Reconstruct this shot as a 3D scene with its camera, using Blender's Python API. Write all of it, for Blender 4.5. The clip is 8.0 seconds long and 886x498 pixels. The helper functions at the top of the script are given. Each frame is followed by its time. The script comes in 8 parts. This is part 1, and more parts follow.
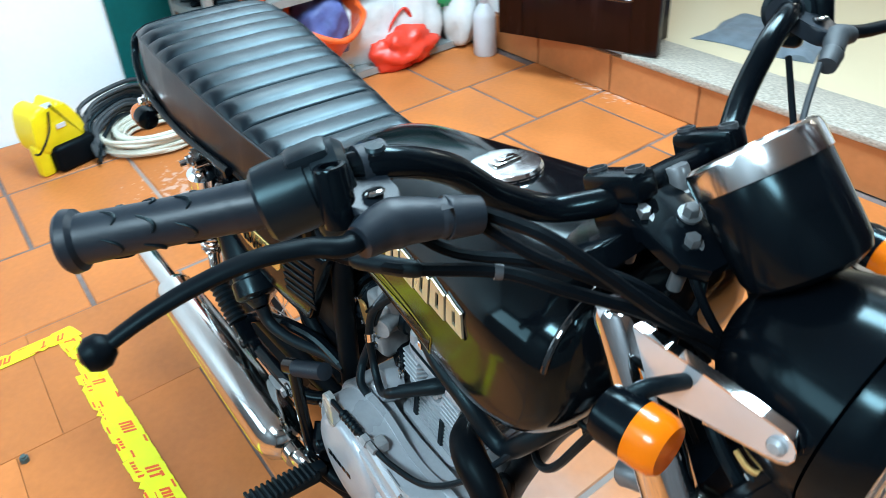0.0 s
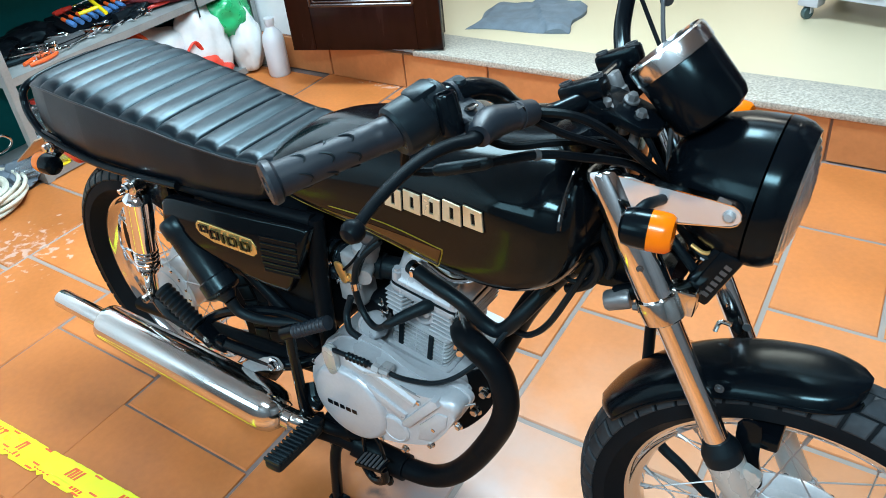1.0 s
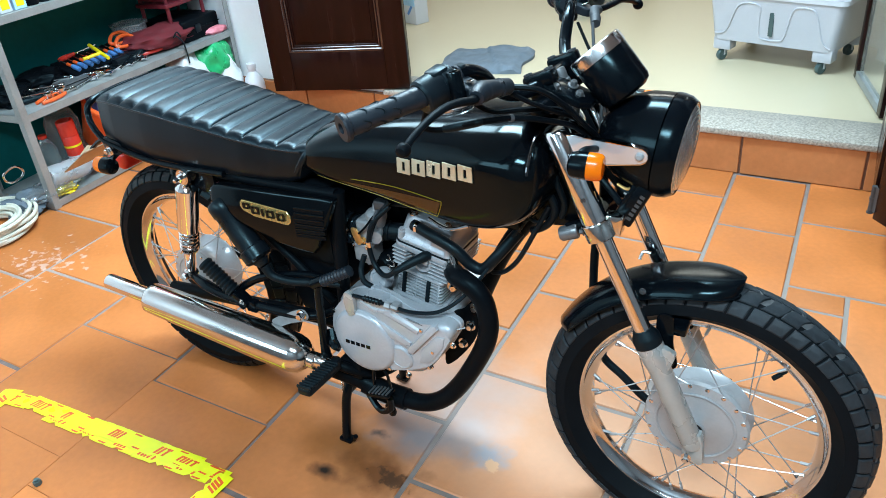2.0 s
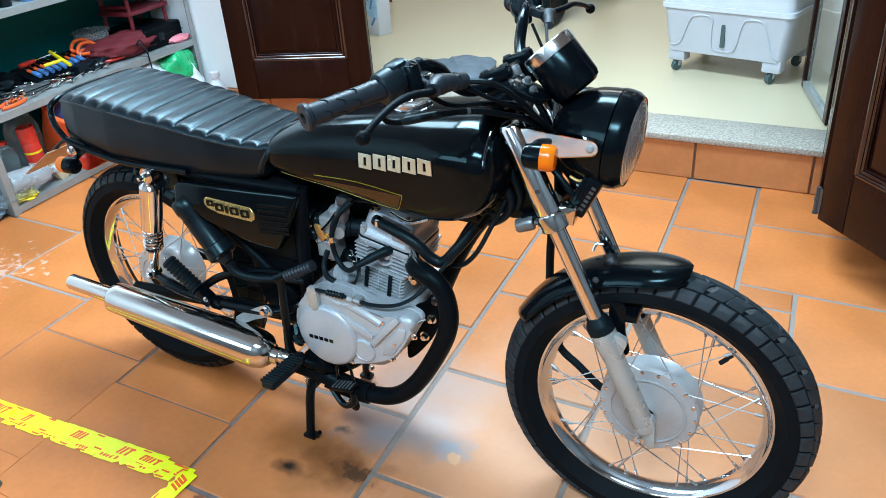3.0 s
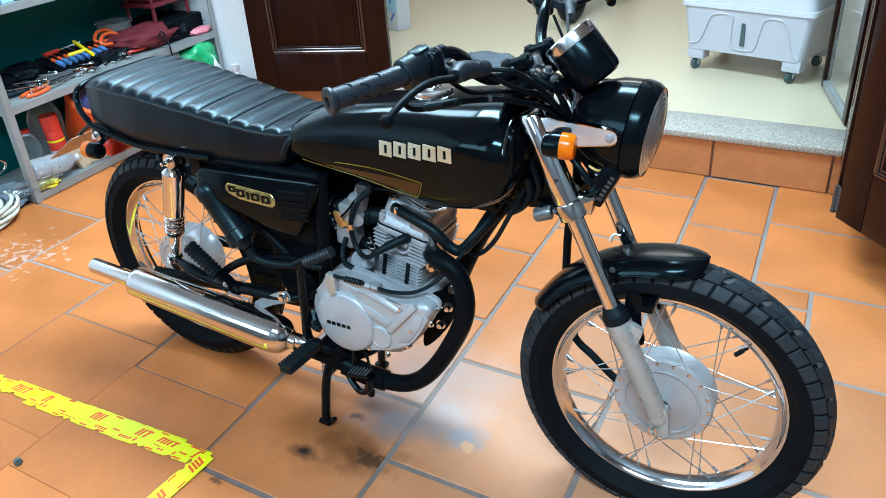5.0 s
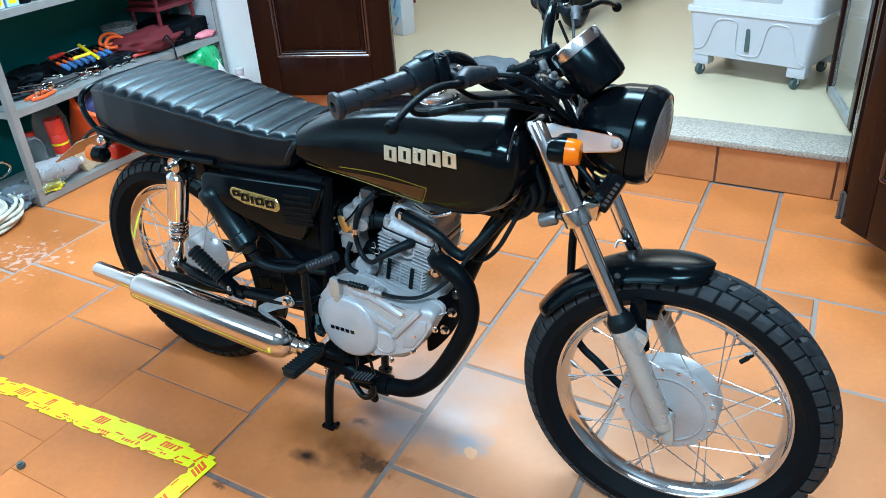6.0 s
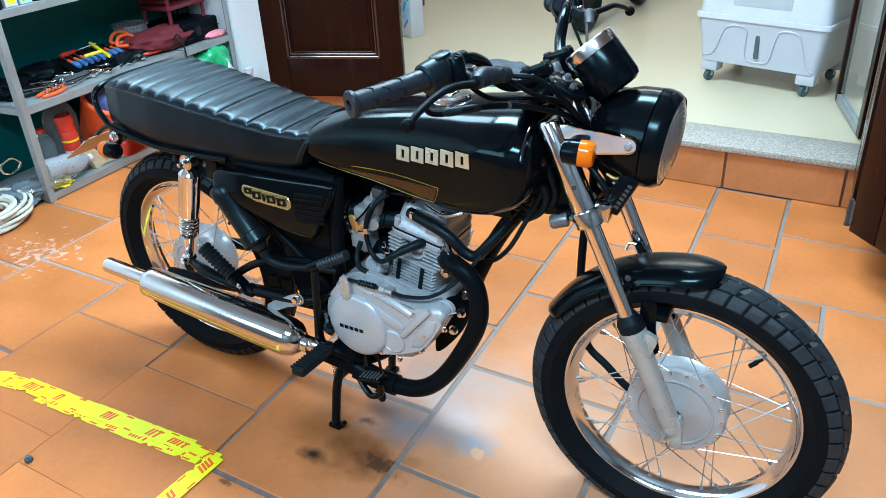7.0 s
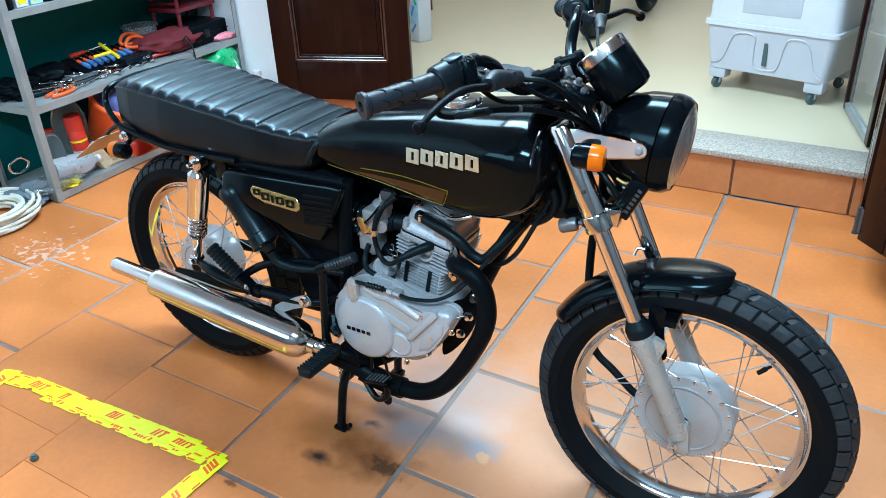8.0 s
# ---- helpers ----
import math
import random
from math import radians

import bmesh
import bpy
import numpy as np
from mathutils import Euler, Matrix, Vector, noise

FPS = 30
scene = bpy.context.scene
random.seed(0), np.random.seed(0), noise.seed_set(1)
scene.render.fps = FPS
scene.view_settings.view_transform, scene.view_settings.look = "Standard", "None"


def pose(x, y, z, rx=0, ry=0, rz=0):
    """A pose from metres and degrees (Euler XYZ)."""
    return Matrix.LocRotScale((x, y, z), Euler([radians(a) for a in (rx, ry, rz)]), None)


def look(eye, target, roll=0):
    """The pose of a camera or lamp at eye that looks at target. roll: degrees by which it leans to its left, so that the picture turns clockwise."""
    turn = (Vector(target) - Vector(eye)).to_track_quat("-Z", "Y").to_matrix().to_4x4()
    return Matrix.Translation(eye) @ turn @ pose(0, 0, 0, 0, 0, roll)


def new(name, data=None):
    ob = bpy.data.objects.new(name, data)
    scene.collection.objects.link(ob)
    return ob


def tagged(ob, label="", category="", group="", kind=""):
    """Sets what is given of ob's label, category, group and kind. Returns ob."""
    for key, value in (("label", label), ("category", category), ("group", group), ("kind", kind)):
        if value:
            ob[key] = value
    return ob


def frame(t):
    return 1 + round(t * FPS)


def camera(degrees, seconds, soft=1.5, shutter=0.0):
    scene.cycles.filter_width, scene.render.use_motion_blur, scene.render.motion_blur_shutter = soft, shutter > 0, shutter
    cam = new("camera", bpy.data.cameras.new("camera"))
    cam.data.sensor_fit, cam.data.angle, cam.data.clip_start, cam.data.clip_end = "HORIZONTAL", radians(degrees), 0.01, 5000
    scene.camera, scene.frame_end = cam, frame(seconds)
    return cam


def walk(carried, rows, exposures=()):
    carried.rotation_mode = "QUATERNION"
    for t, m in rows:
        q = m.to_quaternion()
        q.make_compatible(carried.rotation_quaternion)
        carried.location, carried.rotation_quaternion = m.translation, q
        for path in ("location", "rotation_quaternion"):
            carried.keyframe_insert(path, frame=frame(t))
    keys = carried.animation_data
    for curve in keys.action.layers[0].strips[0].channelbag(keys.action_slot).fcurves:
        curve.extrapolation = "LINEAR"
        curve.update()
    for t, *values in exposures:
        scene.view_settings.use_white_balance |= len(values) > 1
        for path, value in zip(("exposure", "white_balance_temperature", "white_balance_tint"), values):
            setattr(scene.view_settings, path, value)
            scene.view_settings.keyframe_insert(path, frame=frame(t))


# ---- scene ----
cam = camera(59.6, 8.0, soft=0.6, shutter=0.2)
PATH = [
    (0, (1.335, -0.441, 1.252), (-0.063, 0.459, 0.14), -4.1),
    (0.2, (1.337, -0.542, 1.262), (0.052, 0.521, 0.158), -5.2),
    (0.5, (1.351, -0.681, 1.286), (0.213, 0.519, 0.162), -6.6),
    (0.8, (1.339, -0.756, 1.290), (0.284, 0.514, 0.161), -7.3),
    (1, (1.341, -0.806, 1.313), (0.321, 0.506, 0.201), -6.7),
    (1.2, (1.367, -0.886, 1.337), (0.369, 0.454, 0.238), -6.6),
    (2.3, (1.533, -1.23, 1.375), (0.603, 0.248, 0.399), -5.4),
    (2.5, (1.538, -1.23, 1.373), (0.625, 0.262, 0.404), -5.3),
    (3, (1.544, -1.241, 1.358), (0.663, 0.266, 0.381), -4.5),
    (3.5, (1.545, -1.254, 1.347), (0.662, 0.248, 0.366), -3.9),
    (4, (1.545, -1.265, 1.342), (0.652, 0.231, 0.361), -3.9),
    (4.5, (1.547, -1.267, 1.345), (0.644, 0.223, 0.365), -4.0),
    (6, (1.542, -1.265, 1.348), (0.623, 0.225, 0.38), -3.9),
    (6.5, (1.534, -1.274, 1.345), (0.612, 0.216, 0.381), -3.6),
    (7, (1.533, -1.279, 1.345), (0.605, 0.21, 0.386), -3.2),
    (7.5, (1.538, -1.278, 1.341), (0.604, 0.211, 0.388), -2.9),
    (8, (1.526, -1.285, 1.342), (0.586, 0.205, 0.394), -2.7),
]
walk(cam, [(t, look(eye, target, roll)) for t, eye, target, roll in PATH], exposures=[(0, 0.08, 6650, 10), (1.2, 0.09, 6750, 10), (2.5, 0.06, 6450, 10), (4.5, 0.06, 6280, 10), (8, 0.04, 6200, 10)])

# ---------------------------------------------------------------- light
world = bpy.data.worlds.new("world")
scene.world = world
world.use_nodes = True
world.node_tree.nodes["Background"].inputs[0].default_value = (0.8, 0.9, 1.0, 1)
world.node_tree.nodes["Background"].inputs[1].default_value = 0.05
scene.view_settings.exposure = 0.0


def tube_lamp(x, y, z, length, width, watts, turn, colour=(0.55, 0.82, 1.0)):
    """The light of one assumed, unseen ceiling fitting."""
    d = bpy.data.lights.new("assumed_ceiling_lamp", "AREA")
    d.shape, d.size, d.size_y, d.energy, d.color = "RECTANGLE", length, width, watts, colour
    new("assumed_ceiling_lamp", d).matrix_world = pose(x, y, z, 0, 0, turn)


CEILING = 2.85
# unseen panels, added and powered to give the main and fill light
FITTINGS = [(-1.05, 0.85, 0, 40), (0.25, 0.85, 0, 128), (1.75, -1.9, 0, 145)]
INNER = (0.0, 3.5)
for fx, fy, turn, watts in FITTINGS:
    tube_lamp(fx, fy, CEILING - 0.05, 1.16, 0.56, watts, turn)
# added south light, for the broad bright reflection on the tank
sky = bpy.data.lights.new("assumed_window_light", "AREA")
sky.shape, sky.size, sky.size_y, sky.energy, sky.color = "RECTANGLE", 2.3, 1.0, 52, (0.55, 0.82, 1.0)
new("assumed_window_light", sky).matrix_world = pose(-0.6, -3.01, 2.05, 90, 0, 0)
tube_lamp(*INNER, CEILING - 0.05, 1.16, 0.56, 22.5, 0, (1.0, 0.94, 0.80))


# ---------------------------------------------------------------- materials
def mat(name, colour, rough=0.5, metal=0.0, var=0.12, scale=9.0, bump=0.05, grain=120.0, coat=0.0, rvar=0.1, rand=0.0,
        glow=0.0, clear=0.0, stretch=(1, 1, 1), ior=1.5):
    """A surface with colour variation at two scales, uneven gloss and fine relief."""
    m = bpy.data.materials.new(name)
    m.use_nodes = True
    nt = m.node_tree
    n, l = nt.nodes, nt.links
    b = n["Principled BSDF"]
    co = n.new("ShaderNodeTexCoord")
    mp = n.new("ShaderNodeMapping")
    mp.inputs["Scale"].default_value = stretch
    l.new(co.outputs["Object"], mp.inputs[0])
    big, small = n.new("ShaderNodeTexNoise"), n.new("ShaderNodeTexNoise")
    big.inputs["Scale"].default_value, big.inputs["Detail"].default_value = scale, 5
    small.inputs["Scale"].default_value, small.inputs["Detail"].default_value = grain, 3
    l.new(mp.outputs[0], big.inputs["Vector"])
    l.new(mp.outputs[0], small.inputs["Vector"])
    add = n.new("ShaderNodeMath")
    add.operation = "MULTIPLY_ADD"
    add.inputs[1].default_value = 0.35
    l.new(small.outputs[0], add.inputs[0])
    l.new(big.outputs[0], add.inputs[2])
    rng = n.new("ShaderNodeMapRange")
    rng.inputs[1].default_value, rng.inputs[2].default_value = 0.35, 1.0
    rng.inputs[3].default_value, rng.inputs[4].default_value = 1 - var, 1 + var
    l.new(add.outputs[0], rng.inputs[0])
    hsv = n.new("ShaderNodeHueSaturation")
    hsv.inputs["Color"].default_value = (*colour, 1)
    if rand:
        oi = n.new("ShaderNodeObjectInfo")
        r2 = n.new("ShaderNodeMapRange")
        r2.inputs[3].default_value, r2.inputs[4].default_value = 1 - rand, 1 + rand
        l.new(oi.outputs["Random"], r2.inputs[0])
        mul = n.new("ShaderNodeMath")
        mul.operation = "MULTIPLY"
        l.new(rng.outputs[0], mul.inputs[0])
        l.new(r2.outputs[0], mul.inputs[1])
        l.new(mul.outputs[0], hsv.inputs["Value"])
    else:
        l.new(rng.outputs[0], hsv.inputs["Value"])
    l.new(hsv.outputs[0], b.inputs["Base Color"])
    rr = n.new("ShaderNodeMapRange")
    rr.inputs[1].default_value, rr.inputs[2].default_value = 0.3, 0.7
    rr.inputs[3].default_value, rr.inputs[4].default_value = max(0.02, rough - rvar), min(1, rough + rvar)
    l.new(big.outputs[0], rr.inputs[0])
    l.new(rr.outputs[0], b.inputs["Roughness"])
    b.inputs["Metallic"].default_value = metal
    b.inputs["Coat Weight"].default_value = coat
    b.inputs["Coat Roughness"].default_value = 0.06
    b.inputs["IOR"].default_value = ior
    if clear:
        b.inputs["Transmission Weight"].default_value = clear
    if glow:
        b.inputs["Emission Color"].default_value = (*colour, 1)
        b.inputs["Emission Strength"].default_value = glow
    if bump:
        bp = n.new("ShaderNodeBump")
        bp.inputs["Strength"].default_value, bp.inputs["Distance"].default_value = bump, 0.004
        l.new(add.outputs[0], bp.inputs["Height"])
        l.new(bp.outputs[0], b.inputs["Normal"])
    return m


def with_marks(m, marks):
    """Lay marks over a material: (place x, y, size x, y, raggedness, noise scale, inner and outer edge, colour, amount)."""
    nt = m.node_tree
    n, l = nt.nodes, nt.links
    b = n["Principled BSDF"]
    base = b.inputs["Base Color"].links[0].from_socket
    geo = n.new("ShaderNodeNewGeometry")

    def spot(x, y, sx, sy, edge, scale, lo, hi):
        mp = n.new("ShaderNodeMapping")
        mp.vector_type = "TEXTURE"
        mp.inputs["Location"].default_value, mp.inputs["Scale"].default_value = (x, y, 0), (sx, sy, 1)
        l.new(geo.outputs["Position"], mp.inputs[0])
        ln = n.new("ShaderNodeVectorMath")
        ln.operation = "LENGTH"
        l.new(mp.outputs[0], ln.inputs[0])
        nz = n.new("ShaderNodeTexNoise")
        nz.inputs["Scale"].default_value, nz.inputs["Detail"].default_value = scale, 6
        l.new(geo.outputs["Position"], nz.inputs["Vector"])
        ad = n.new("ShaderNodeMath")
        ad.operation = "MULTIPLY_ADD"
        ad.inputs[1].default_value = edge
        l.new(nz.outputs[0], ad.inputs[0])
        l.new(ln.outputs["Value"], ad.inputs[2])
        r = n.new("ShaderNodeMapRange")
        r.inputs[1].default_value, r.inputs[2].default_value = lo, hi
        r.inputs[3].default_value, r.inputs[4].default_value = 1, 0
        l.new(ad.outputs[0], r.inputs[0])
        return r.outputs[0]

    def over(fac, colour, amount):
        nonlocal base
        k = n.new("ShaderNodeMath")
        k.operation = "MULTIPLY"
        k.inputs[1].default_value = amount
        l.new(fac, k.inputs[0])
        mx = n.new("ShaderNodeMix")
        mx.data_type = "RGBA"
        l.new(k.outputs[0], mx.inputs[0])
        l.new(base, mx.inputs[6])
        mx.inputs[7].default_value = (*colour, 1)
        base = mx.outputs[2]

    for *place, colour, amount in marks:
        over(spot(*place), colour, amount)
    l.new(base, b.inputs["Base Color"])
    return m


# scuffs, oil under the engine, dust, pale paint specks and one painted reflection
FLOOR_MARKS = [
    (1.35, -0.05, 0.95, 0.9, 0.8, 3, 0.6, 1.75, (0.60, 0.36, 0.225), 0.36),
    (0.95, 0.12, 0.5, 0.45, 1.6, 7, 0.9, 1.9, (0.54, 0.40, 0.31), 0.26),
    # grey haze under the engine: the floor's reflection painted in as colour
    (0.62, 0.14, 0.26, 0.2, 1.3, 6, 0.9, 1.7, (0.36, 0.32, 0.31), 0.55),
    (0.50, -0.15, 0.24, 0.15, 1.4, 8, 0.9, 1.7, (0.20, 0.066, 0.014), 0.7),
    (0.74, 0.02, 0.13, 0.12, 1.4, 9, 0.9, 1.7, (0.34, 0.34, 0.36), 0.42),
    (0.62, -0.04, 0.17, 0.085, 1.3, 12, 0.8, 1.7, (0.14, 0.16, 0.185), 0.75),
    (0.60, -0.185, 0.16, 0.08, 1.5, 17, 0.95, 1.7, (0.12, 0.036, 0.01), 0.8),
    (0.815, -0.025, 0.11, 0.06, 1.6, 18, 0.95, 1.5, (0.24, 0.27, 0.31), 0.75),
    (0.835, -0.045, 0.05, 0.045, 2.2, 24, 1.3, 1.45, (0.62, 0.33, 0.18), 0.9),
    (0.528, -0.077, 0.04, 0.02, 1.6, 30, 0.9, 1.6, (0.02, 0.02, 0.022), 0.85),
    (0.475, -0.24, 0.05, 0.024, 1.2, 25, 0.75, 1.7, (0.008, 0.007, 0.007), 0.97),
    (0.64, -0.19, 0.10, 0.055, 2.0, 44, 1.25, 1.5, (0.045, 0.022, 0.012), 0.75),
    (0.35, -0.41, 0.06, 0.02, 1.8, 45, 1.0, 1.4, (0.08, 0.03, 0.02), 0.8),
    (-1.15, 0.12, 0.45, 0.4, 2.6, 34, 1.2, 1.45, (0.8, 0.74, 0.7), 0.3),
    (-0.75, 1.75, 0.5, 0.16, 2.6, 40, 1.35, 1.5, (0.75, 0.68, 0.62), 0.35),
]
GROUT_MARKS = [(1.5, 0.75, 1.5, 1.2, 0.8, 3, 0.7, 1.7, (0.29, 0.25, 0.22), 0.8), (-1.1, 0.2, 0.7, 0.6, 1.0, 5, 0.7, 1.6, (0.42, 0.33, 0.28), 0.7)]
